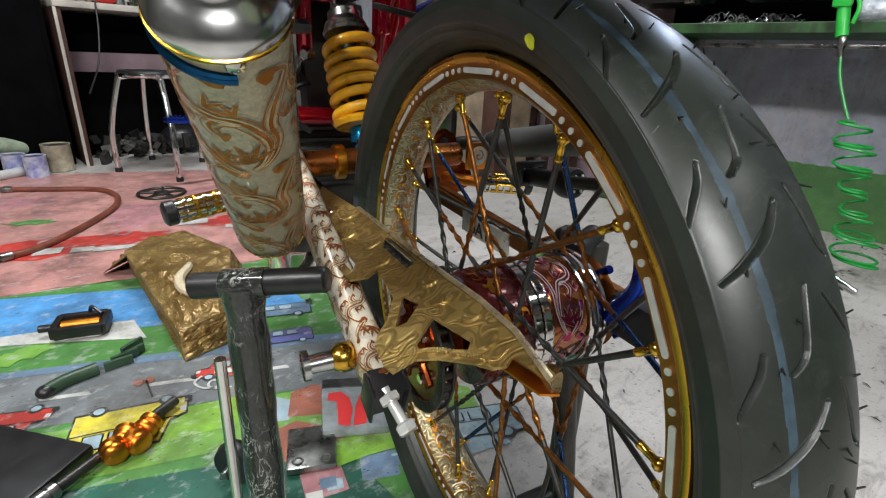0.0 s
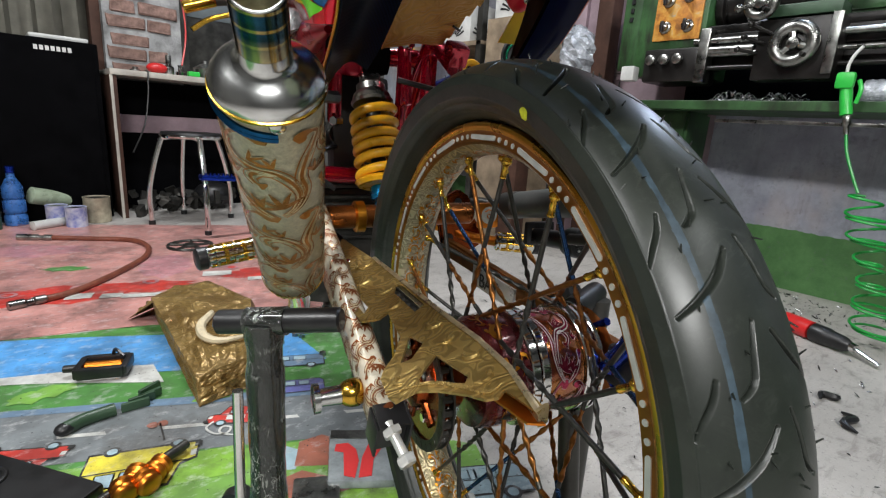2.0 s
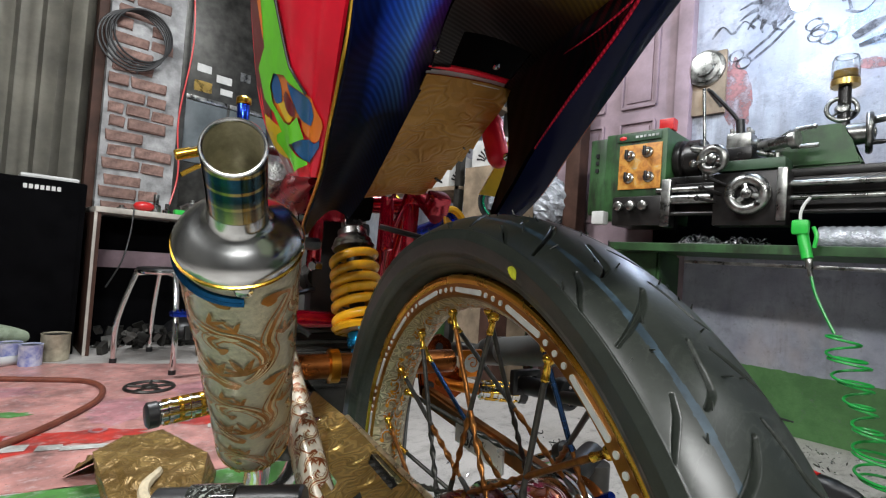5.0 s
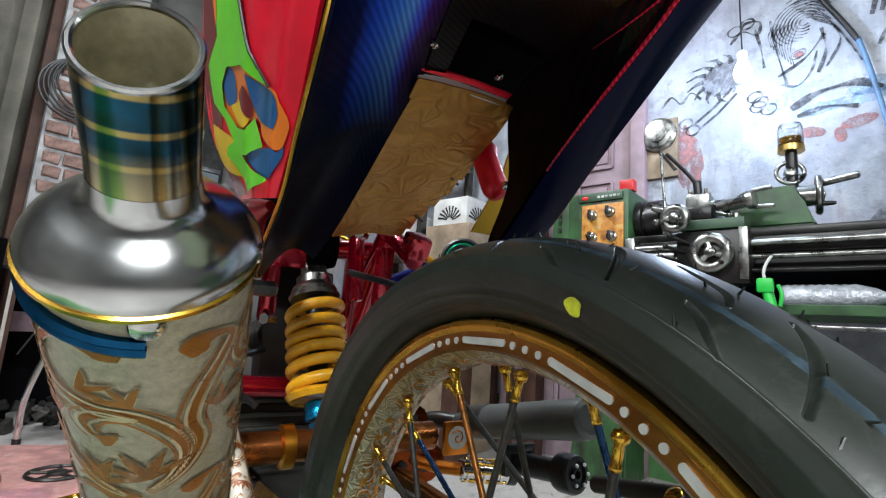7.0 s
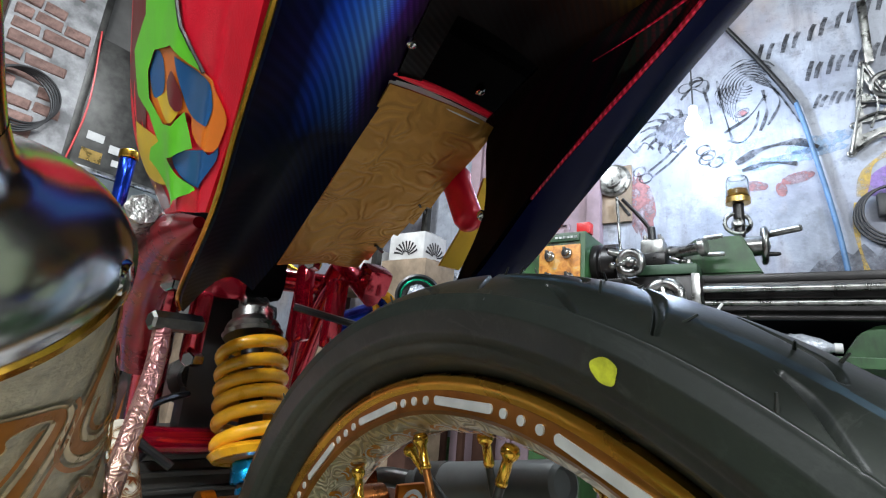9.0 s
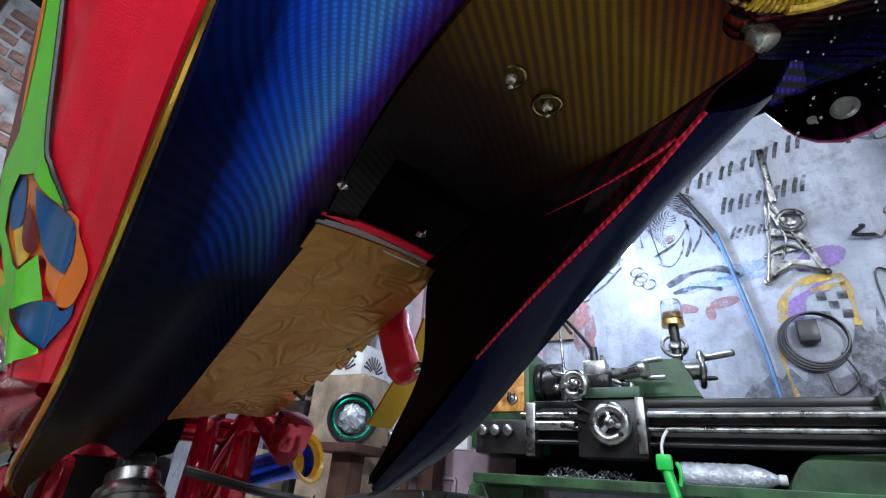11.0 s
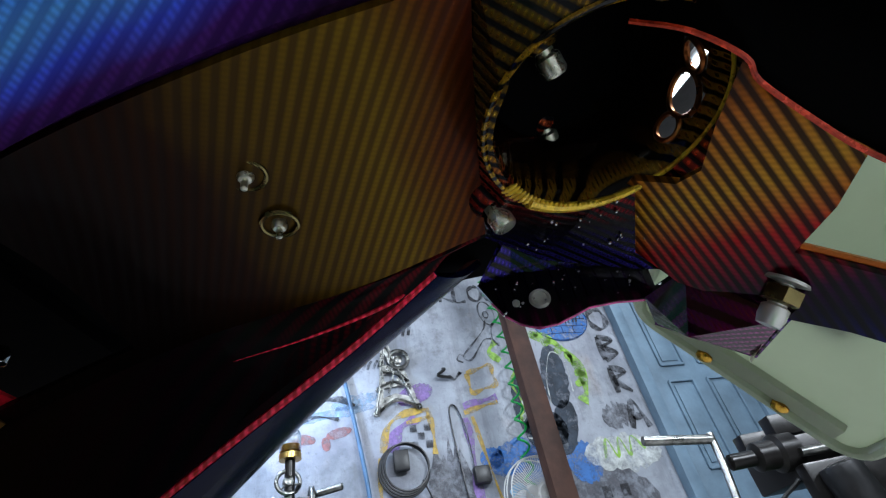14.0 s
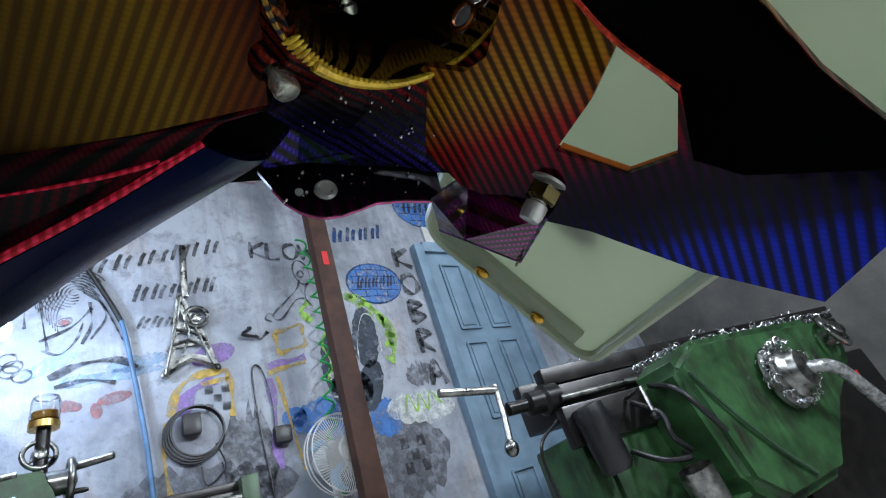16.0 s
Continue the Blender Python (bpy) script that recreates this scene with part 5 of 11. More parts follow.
def silencer():
    ax = SIL_B - SIL_A
    length = ax.length
    ra, rb = 0.0309, 0.0297
    s = part("silencer", lathe(bmesh.new(), [(ra - 0.004, 0.0), (ra, 0.001), (ra - 0.0004, 0.012), (rb, length - 0.01), (rb - 0.002, length - 0.003), (rb - 0.008, length + 0.003), (0.012, length + 0.006)], SIL_A, ax, 96), M["cream"], bike, "cone silencer in cream lacquer with brown gold scrolls")
    x, y, z = axes(ax)

    def put(u, v, h):
        r = ra + (rb - ra) * v / length + h
        a = u / 0.028
        return SIL_A + z * v + (x * math.cos(a) + y * math.sin(a)) * r
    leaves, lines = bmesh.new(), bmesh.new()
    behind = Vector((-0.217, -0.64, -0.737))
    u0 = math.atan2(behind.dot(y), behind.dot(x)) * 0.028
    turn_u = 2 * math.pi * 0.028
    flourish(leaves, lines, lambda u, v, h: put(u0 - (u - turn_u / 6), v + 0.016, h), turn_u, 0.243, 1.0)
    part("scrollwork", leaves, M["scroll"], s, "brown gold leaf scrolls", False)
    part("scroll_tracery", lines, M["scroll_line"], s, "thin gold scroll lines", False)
    out = -z
    rp = 0.0141
    end = lathe(bmesh.new(), [(ra + 0.001, -0.004), (ra + 0.0012, 0.0), (ra + 0.0004, 0.002), (ra - 0.0012, 0.0046), (ra - 0.0045, 0.0078), (ra - 0.009, 0.0103), (rp + 0.0042, 0.0123), (rp + 0.0016, 0.0142), (rp + 0.0006, 0.017), (rp, 0.022)], SIL_A, out, 96, False)
    part("end_cone", end, M["brushed"], s, "polished steel end cone")
    part("gold_band", lathe(bmesh.new(), [(ra + 0.0006, -0.0042), (ra + 0.002, -0.0036), (ra + 0.002, -0.0022), (ra + 0.0006, -0.0016)], SIL_A, out, 96, False), M["gold_bright"], s, "thin gold band")
    part("front_band", lathe(bmesh.new(), [(rb + 0.0004, -0.001), (rb + 0.0012, 0.001), (rb + 0.0004, 0.004)], SIL_B - z * 0.01, z, 60, False), M["gold_bright"], s, "thin gold band")
    # short outlet with a slanted mouth, longer on its upper side
    up = (Vector((0, 0, 1)) - out * out.z).normalized()
    side = out.cross(up)

    def ring(r, h, slant, n=64):
        return [SIL_A + out * (h + slant * math.cos(a)) + (up * math.cos(a) + side * math.sin(a)) * r for a in (2 * math.pi * i / n for i in range(n))]
    shell = bmesh.new()
    ring_loft(shell, [ring(rp, 0.016, 0), ring(rp - 0.0002, 0.028, 0.001), ring(rp, 0.042, 0.002), ring(rp + 0.0002, 0.057, 0.0052)], True, False)
    part("outlet_pipe", shell, M["outlet"], s, "steel outlet pipe with blue heat tint")
    bore = bmesh.new()
    ring_loft(bore, [ring(rp - 0.0013, 0.0565, 0.0051), ring(rp - 0.0013, 0.04, 0.002), ring(rp - 0.0014, 0.018, 0), ring(0.004, 0.016, 0)], True, False)
    part("outlet_bore", bore, M["bore"], s, "smoke-stained bore")
    lip = ring(rp - 0.0005, 0.0571, 0.0052, 64)
    part("outlet_lip", tube(bmesh.new(), lip + [lip[0]], 0.001, 8, False), M["brushed"], s, "bright rolled lip")
    baffle = bmesh.new()
    for k, (h, q) in enumerate(((0.03, 0.5), (0.026, -0.4), (0.034, 0.1))):
        m0 = SIL_A + out * h + up * (0.006 * q)
        rod(baffle, m0 - side * 0.0115, m0 + side * 0.0115 + out * 0.004 * q, 0.0011, n=8)
    part("baffle_bar", baffle, M["steel"], s)
    hoop_bm = bmesh.new()
    bolt_at = Vector((-0.1788, -0.0875, 0.597)) - SIL_A
    band_u = math.atan2(bolt_at.dot(y), bolt_at.dot(x)) * 0.028
    left = 1 if put(band_u + 0.02, 0.01, 0).x < put(band_u, 0.01, 0).x else -1
    for k in (0, 1):
        tube(hoop_bm, [put(band_u + left * u * 0.062, (0.017 - 0.009 * u) if k else (0.0135 - 0.008 * u), 0.0006) for u in [i / 24 for i in range(25)]], 0.0019, 6)
    part("clamp_band", hoop_bm, M["band_blue"], s, "blue titanium band")
    for at in ((-0.1783, -0.0862, 0.5975), (-0.1497, -0.0755, 0.6213)):
        c = Vector(at)
        axis_pt = SIL_A + z * (c - SIL_A).dot(z)
        nrm = (c - axis_pt).normalized()
        p = axis_pt + nrm * (ra - 0.0015)
        part("clamp_bolt", lathe(bmesh.new(), [(0.005, 0), (0.005, 0.0016), (0.004, 0.003), (0.0015, 0.0036)], p, nrm, 20), M["chrome"], s, "domed steel bolt")
    link_pipe = tube(bmesh.new(), curve([SIL_B + z * 0.004, SIL_B + z * 0.05 + Vector((0.004, 0.01, -0.01)), (-0.12, 0.26, 0.33), (-0.06, 0.42, 0.27), (0.0, 0.62, 0.25)], 6), 0.0125, 12)
    part("link_pipe", link_pipe, M["chrome"], s)
    hang = part("hanger_arm", tube(bmesh.new(), curve([(-0.098, 0.235, 0.622), (-0.1, 0.225, 0.59), (-0.112, 0.185, 0.545), (-0.12, 0.165, 0.51), (-0.126, 0.14, 0.48)], 6), 0.0065, 8), M["arm_eng"], bike, "magenta and gold engraved hanger arm")
    part("hanger_bolt", rod(bmesh.new(), (-0.108, 0.231, 0.628), (-0.07, 0.245, 0.628), 0.0075, n=6, chamfer=0.002), M["steel"], hang, "steel hex bolt")
    part("hanger_bolt", rod(bmesh.new(), (-0.138, 0.138, 0.478), (-0.112, 0.14, 0.48), 0.008, n=12, chamfer=0.002), M["satin"], hang, "steel bolt")


def heat_rings():
    """Steel tinted by heat in bands along the pipe."""
    m, t, p = shade("heat_tinted_steel")
    v = coords(t)
    tc, sp = t.nodes.new("ShaderNodeTexCoord"), t.nodes.new("ShaderNodeSeparateXYZ")
    link(t, tc.outputs["Object"], sp.inputs[0])
    b = noise_tex(t, v, 40.0, 3.0)
    dt = t.nodes.new("ShaderNodeVectorMath")
    dt.operation = "DOT_PRODUCT"
    link(t, tc.outputs["Object"], dt.inputs[0])
    dt.inputs[1].default_value = (SIL_A - SIL_B).normalized()
    base = (SIL_A - SIL_B).normalized().dot(SIL_A)
    h = maths(t, "SUBTRACT", dt.outputs["Value"], base)
    wave = maths(t, "SINE", maths(t, "MULTIPLY_ADD", b, 0.9, maths(t, "MULTIPLY", h, 640.0)))
    dark = ramp(t, b, [(0.35, (0.018, 0.03, 0.028)), (0.55, (0.02, 0.08, 0.13)), (0.7, (0.03, 0.045, 0.03))])
    col = blend(t, ramp(t, wave, [(0.72, (0, 0, 0)), (0.95, (1, 1, 1))]), dark, (0.4, 0.32, 0.12))
    foot = ramp(t, maths(t, "MULTIPLY", h, 25.0), [(0.55, (1, 1, 1)), (0.9, (0, 0, 0))])
    col = blend(t, foot, col, (0.5, 0.42, 0.24))
    link(t, col, p.inputs["Base Color"])
    p.inputs["Metallic"].default_value = 1.0
    p.inputs["Roughness"].default_value = 0.17
    return m


M["brushed"] = simple("polished_steel", (0.66, 0.67, 0.66), 0.2, 1.0, vary=0.15, big=25, relief=0.05, roughvary=0.06)
M["bore"] = simple("smoky_bore", (0.56, 0.52, 0.34), 0.4, 0.5, vary=0.6, big=60, small=300)
M["outlet"] = heat_rings()
silencer()


# ---- swingarm and chain guard ----
def swingarm():
    tilt = Matrix.Translation((-0.105, 0, AXLE)) @ Matrix.Rotation(radians(20), 4, "X")
    turn = Matrix(((0, 0, 1, 0), (1, 0, 0, 0), (0, 1, 0, 0), (0, 0, 0, 1)))

    def skin(a, v, h=0.0):
        # rounded oblong section, a little deeper towards the pivot
        c, d = math.cos(a), math.sin(a)
        k = (abs(c) ** 3.2 + abs(d) ** 3.2) ** (-1 / 3.2)
        deep = 0.0175 + 0.006 * min(1, max(0, v) / 0.3)
        return tilt @ Vector((0.0115 + (0.013 * k + h) * c, v, (deep * k + h) * d))
    arm = bmesh.new()
    ring_loft(arm, [[skin(2 * math.pi * i / 40, v, e) for i in range(40)] for v, e in ((-0.037, -0.0015), (-0.0355, 0.0), (0.0, 0.0), (0.1, 0.0), (0.2, 0.0), (0.42, 0.0))])
    a = part("swingarm", arm, M["arm_white"], bike, "white swingarm with rust red scrollwork")
    leaves = bmesh.new()
    edges = bmesh.new()
    flourish(leaves, edges, lambda u, v, h: skin(4.5 - u / 0.0155, -0.034 + v, h), 0.064, 0.44, 0.6)
    part("scrollwork", leaves, M["rust_scroll"], a, "rust red scrolls", False)
    part("scroll_tracery", edges, M["scroll_line"], a, "pale gold scroll edging", False)
    shell = bmesh.new()
    for at, size in (((-0.0028, -0.042, -0.001), (0.0025, 0.024, 0.034)), ((0.0258, -0.042, -0.001), (0.0025, 0.024, 0.034)), ((0.0113, -0.042, 0.0165), (0.026, 0.024, 0.0025)), ((0.0113, -0.046, -0.002), (0.026, 0.004, 0.032))):
        box(shell, at, size, tilt, 0.0012)
    part("end_plate", shell, M["black"], a, "black channel-shaped end plate")
    b0, b1 = Vector((-0.0985, -0.05, AXLE - 0.002)), Vector((-0.0915, -0.078, AXLE - 0.02))
    part("adjuster_bolt", rod(bmesh.new(), b0, b1, 0.0042, n=16), M["satin"], a, "long steel adjuster bolt")
    part("adjuster_nut", rod(bmesh.new(), b0.lerp(b1, 0.16), b0.lerp(b1, 0.34), 0.0082, n=6, chamfer=0.001), M["satin"], a, "steel nut")
    part("adjuster_head", rod(bmesh.new(), b0.lerp(b1, 0.84), b0.lerp(b1, 1.08), 0.0078, n=6, chamfer=0.0015), M["satin"], a, "steel hex head")
    sp = part("stand_spool", lathe(bmesh.new(), [(0.007, 0), (0.0105, 0.002), (0.0125, 0.006), (0.0125, 0.012), (0.0105, 0.017), (0.008, 0.02)], (-0.105, 0.0, AXLE), (-1, 0, 0), 10), M["gold_bright"], a, "fluted gold stand bobbin")
    part("spool_sleeve", lathe(bmesh.new(), [(0.0075, 0), (0.0085, 0.001), (0.0075, 0.018), (0.0125, 0.019), (0.0125, 0.024), (0.007, 0.025)], (-0.124, 0.0, AXLE), (-1, 0, 0), 24), M["brushed"], sp, "steel sleeve")
    r = slab(bmesh.new(), [(-0.06, -0.012), (-0.05, 0.01), (0.4, 0.022), (0.4, -0.008)], 0.018, Matrix.Translation((0.148, 0, AXLE + 0.01)) @ Matrix(((0, 0, 1, 0), (1, 0, 0, 0), (0, 1, 0, 0), (0, 0, 0, 1))))
    bmesh.ops.bevel(r, geom=r.edges[:], offset=0.004, segments=2, affect="EDGES")
    right = part("swingarm_right", r, M["copper"], bike, "copper anodised right arm with a lettered plate")
    plate = slab(bmesh.new(), [(0.15, 0.0), (0.15, 0.03), (0.27, 0.032), (0.27, 0.0)], 0.003, Matrix.Translation((0.1445, 0, AXLE - 0.012)) @ Matrix(((0, 0, 1, 0), (1, 0, 0, 0), (0, 1, 0, 0), (0, 0, 0, 1))))
    part("name_plate", plate, M["satin"], right, "bare metal plate with black letters")
    cu = bpy.data.curves.new("letters", "FONT")
    cu.body, cu.size, cu.extrude, cu.align_x = "BAY", 0.03, 0.0004, "CENTER"
    cu.materials.append(M["black"])
    lo = new("letters", cu)
    lo.parent = right
    lo.matrix_local = Matrix(((0, 0, -1, 0.1438), (-1, 0, 0, 0.22), (0, 1, 0, AXLE - 0.008), (0, 0, 0, 1)))
    part("cross_tube", rod(bmesh.new(), (-0.1, 0.3, AXLE + 0.095), (0.15, 0.3, AXLE + 0.095), 0.0165, n=24, chamfer=0.003), M["copper_deep"], right, "dark copper cross tube")
    part("cross_ring", lathe(bmesh.new(), [(0.017, -0.008), (0.0225, -0.006), (0.0225, 0.006), (0.017, 0.008)], (-0.03, 0.3, AXLE + 0.095), (1, 0, 0), 28, False), M["gold"], right, "gold clamp ring")


swingarm()


GUARD_EDGE = [(-0.053, 0.302), (-0.044, 0.176), (-0.042, 0.097), (-0.04, 0.012), (-0.038, -0.039), (-0.036, -0.075), (-0.037, -0.122), (-0.04, -0.167), (-0.045, -0.167), (-0.049, -0.136), (-0.055, -0.139), (-0.062, -0.134), (-0.068, -0.121), (-0.081, -0.101), (-0.092, -0.09), (-0.107, -0.089), (-0.109, -0.079), (-0.107, -0.056), (-0.102, -0.047), (-0.09, -0.036), (-0.077, -0.015), (-0.072, 0.036), (-0.082, 0.033), (-0.095, 0.044), (-0.096, 0.08), (-0.098, 0.153), (-0.083, 0.24)]
GUARD_HOLES = [[(-0.086, 0.184), (-0.081, 0.138), (-0.088, 0.126), (-0.092, 0.166)], [(-0.084, 0.113), (-0.082, 0.065), (-0.089, 0.056), (-0.09, 0.099)], [(-0.048, 0.082), (-0.0445, 0.077), (-0.0435, 0.015), (-0.054, 0.012), (-0.055, 0.068)], [(-0.071, -0.02), (-0.066, -0.04), (-0.081, -0.052), (-0.089, -0.05)], [(-0.066, -0.063), (-0.059, -0.105), (-0.064, -0.11), (-0.086, -0.084), (-0.085, -0.077)]]
GUARD_LEAVES = [(-0.06, 0.175, 0.014, 2.0, 3.6), (-0.066, 0.13, 0.014, 0.5, -3.4), (-0.064, 0.085, 0.012, 2.6, 3.2), (-0.062, 0.045, 0.011, 0.3, -3.0), (-0.052, -0.02, 0.01, 2.2, 3.4), (-0.05, -0.05, 0.01, 0.2, -3.3), (-0.049, -0.082, 0.01, 2.4, 3.4), (-0.05, -0.112, 0.01, 0.4, -3.2), (-0.096, -0.068, 0.007, 1.2, 3.4)]


def chain_guard():
    """A pierced sheet over the chain, folded down along its inner edge."""
    def lay(px, py):
        return Vector((px, py, 0.443 + (px + 0.04) * 0.42))

    bm = bmesh.new()
    edge = GUARD_EDGE
    loops = [edge] + GUARD_HOLES
    es = []
    for lp in loops:
        vs = [bm.verts.new(lay(*q)) for q in lp]
        es += [bm.edges.new((vs[i], vs[(i + 1) % len(vs)])) for i in range(len(vs))]
    bmesh.ops.triangle_fill(bm, use_beauty=True, edges=es)
    bmesh.ops.recalc_face_normals(bm, faces=bm.faces)
    bmesh.ops.solidify(bm, geom=bm.faces[:], thickness=0.0022)
    g = part("chain_guard", bm, M["gold_plate"], bike, "pierced brass chain guard with chased leaves", False)
    fold = [q for q in edge if q[0] > -0.046]
    fold.sort(key=lambda q: q[1])
    bm = bmesh.new()
    rows = [[lay(*q) + Vector(d) for d in ((-0.0025, 0, 0.0016), (0.0, 0, 0.003), (0.0022, 0, 0.0026), (0.0036, 0, 0.0), (0.0036, 0, -0.011), (0.0016, 0, -0.011), (0.001, 0, -0.003))] for q in fold]
    ring_loft(bm, rows)
    part("guard_fold", bm, M["brass_edge"], g, "rounded edge in paler brass")
    part("guard_screw", lathe(bmesh.new(), [(0.005, 0), (0.0055, 0.002), (0.002, 0.0035)], lay(-0.07, 0.2) + Vector((0, 0, 0.002)), (-0.3, 0, 1), 16), M["chrome"], g, "steel screw")
    part("guard_tail", slab(bmesh.new(), [(-0.04, -0.17), (-0.04, -0.13), (-0.058, -0.12), (-0.05, -0.165)], 0.0015, Matrix.Translation((0, 0, 0.432))), M["orange_anod"], g)
    arc = curve([lay(-0.1, -0.081), lay(-0.09, -0.086), lay(-0.079, -0.096), lay(-0.067, -0.116), lay(-0.058, -0.131), lay(-0.05, -0.131)], 9)
    bd = bmesh.new()
    for q in range(0, len(arc)):
        for off in (0.0, 0.0034):
            ball(bd, arc[q] + Vector((off, off * 0.6, 0.0006)), 0.0011, n=6)
    part("beaded_border", bd, M["gold_plate"], g, "punched beading")
    # chased leaves standing proud of the sheet
    rng = random.Random(31)
    for cx, cy, sz, a0, way in GUARD_LEAVES:
        lv = bmesh.new()
        pts = [lay(px, py) + Vector((0, 0, 0.0004)) for px, py, w in curl(cx, cy, sz, a0, way, 0.004, 14)]
        tube(lv, pts, 0.0012, 6, True, [0.0021 * math.sin(math.pi * (0.08 + 0.84 * i / (len(pts) - 1))) + 0.0003 for i in range(len(pts))])
        part("chased_leaf", lv, M["gold_plate"], g, "raised leaf work")


chain_guard()


# ---- rear shock ----
def shock():
    lo, hi = Vector((0.012, 0.315, 0.477)), Vector((0.01, 0.39, 0.66))
    w = hi - lo
    at = lambda u: lo + w * u
    s = part("rear_shock", rod(bmesh.new(), at(0.05), at(0.9), 0.0115, n=20), M["steel_dark"], bike, "single shock absorber with yellow coil spring")
    pts = []
    turns, r = 6.2, 0.0305
    x, y, z = axes(w)
    for i in range(190):
        u = i / 189
        a = 2 * math.pi * turns * u
        wob = 0.22 + 0.58 * (u + 0.03 * math.sin(2 * math.pi * u))
        pts.append(at(wob) + (x * math.cos(a) + y * math.sin(a)) * r)
    part("coil_spring", tube(bmesh.new(), pts, 0.0068, 12), M["yellow"], s, "yellow coil spring")
    part("spring_seat", lathe(bmesh.new(), [(0.014, 0), (0.034, 0.002), (0.0385, 0.008), (0.032, 0.013)], at(0.17), w, 32), M["yellow"], s, "yellow lower spring seat")
    part("upper_seat", lathe(bmesh.new(), [(0.03, 0), (0.032, 0.004), (0.027, 0.007), (0.029, 0.011), (0.027, 0.016), (0.022, 0.02), (0.022, 0.03), (0.014, 0.034)], at(0.81), w, 32), M["steel"], s, "grey upper collar")
    part("preload_nut", lathe(bmesh.new(), [(0.0155, 0), (0.017, 0.001), (0.017, 0.018), (0.0155, 0.02)], at(0.07), w, 12), M["blue_anod"], s, "blue anodised nut")
    part("lower_eye", lathe(bmesh.new(), [(0.007, -0.02), (0.009, 0.0), (0.0125, 0.004), (0.0125, 0.014)], at(-0.02), w, 12), M["blue_anod"], s, "blue anodised eye")
    part("upper_eye", rod(bmesh.new(), hi + Vector((-0.014, 0, 0)), hi + Vector((0.014, 0, 0)), 0.013, chamfer=0.002), M["steel"], s, "steel eye")


shock()


# ---- red lacquered frame, engine and linkage ahead of the wheel ----
def frame_and_engine():
    f = part("bike_frame", tube(bmesh.new(), curve([(-0.075, 0.42, 0.74), (-0.07, 0.46, 0.6), (-0.06, 0.52, 0.45), (-0.05, 0.6, 0.3)], 6), 0.017, 14), M["red_chrome"], bike, "candy red lacquered tubular frame")
    for run, r in (([(0.1, 0.36, 0.72), (0.1, 0.42, 0.66), (0.09, 0.5, 0.5), (0.08, 0.58, 0.33)], 0.016), ([(-0.09, 0.4, 0.52), (0.0, 0.41, 0.515), (0.12, 0.4, 0.52)], 0.013), ([(-0.08, 0.4, 0.69), (0.02, 0.43, 0.7), (0.1, 0.4, 0.7)], 0.014), ([(-0.085, 0.3, 0.66), (-0.08, 0.38, 0.72), (-0.06, 0.55, 0.8), (-0.03, 0.8, 0.86)], 0.013), ([(0.11, 0.3, 0.68), (0.1, 0.4, 0.74), (0.07, 0.6, 0.82)], 0.012), ([(0.06, 0.38, 0.7), (0.062, 0.4, 0.6), (0.06, 0.42, 0.5)], 0.009)):
        part("frame_tube", tube(bmesh.new(), curve(run, 6), r, 14), M["red_chrome"], f)
    for c, s, turn in (((-0.055, 0.34, 0.63), (0.016, 0.03, 0.07), 8), ((0.055, 0.36, 0.67), (0.014, 0.03, 0.09), -8), ((0.085, 0.34, 0.66), (0.02, 0.02, 0.08), 6), ((-0.025, 0.4, 0.69), (0.05, 0.02, 0.05), 0), ((-0.09, 0.3, 0.64), (0.012, 0.05, 0.05), 20), ((0.11, 0.3, 0.7), (0.03, 0.03, 0.03), 30)):
        part("frame_lug", box(bmesh.new(), (0, 0, 0), s, Matrix.Translation(c) @ Matrix.Rotation(radians(turn), 4, "X"), bevel=0.006), M["red_chrome"], f)
    for p in ((-0.05, 0.33, 0.6), (0.055, 0.34, 0.71), (0.09, 0.325, 0.62), (-0.085, 0.28, 0.66)):
        part("frame_bolt", rod(bmesh.new(), p, Vector(p) + Vector((-0.012, -0.012, 0)), 0.007, n=6, chamfer=0.001), M["chrome"], f, "steel bolt")
    part("link_bolt", rod(bmesh.new(), (0.062, 0.33, 0.595), (0.095, 0.33, 0.595), 0.011, chamfer=0.002), M["blue_anod"], f, "blue anodised collar")
    e = part("engine", box(bmesh.new(), (0.02, 0.62, 0.38), (0.2, 0.3, 0.22), bevel=0.03), M["steel_dark"], bike, "dark oily engine with finned barrel")
    for k in range(7):
        part("cooling_fin", box(bmesh.new(), (0.02, 0.52, 0.4 + 0.018 * k), (0.16, 0.12, 0.005), bevel=0.001), M["steel_dark"], e)
    part("carburettor", lathe(bmesh.new(), [(0.012, -0.03), (0.022, -0.028), (0.022, -0.01), (0.028, -0.008), (0.028, 0.02), (0.018, 0.024), (0.018, 0.04)], (-0.02, 0.52, 0.57), (0.1, -1, 0.2), 20), M["steel_dark"], e)
    for run in ([(-0.06, 0.45, 0.5), (-0.09, 0.4, 0.47), (-0.1, 0.33, 0.46), (-0.09, 0.26, 0.44)], [(0.0, 0.5, 0.56), (-0.06, 0.44, 0.55), (-0.085, 0.38, 0.53), (-0.05, 0.36, 0.5)]):
        part("cable", tube(bmesh.new(), curve(run, 7), 0.004, 8), M["black"], e)
    part("braided_hose", tube(bmesh.new(), curve([(-0.085, 0.36, 0.5), (-0.1, 0.28, 0.465), (-0.098, 0.22, 0.452), (-0.09, 0.16, 0.45)], 8), 0.0055, 10), M["wrap"], e, "braided steel hose")
    # black box added to keep this gap dark and hide the lit wall
    box_bm = box(bmesh.new(), (-0.015, 0.43, 0.735), (0.13, 0.06, 0.13), bevel=0.018)
    air = part("airbox", box_bm, M["black_matt"], bike, "added matt black box that darkens the gap under the seat")
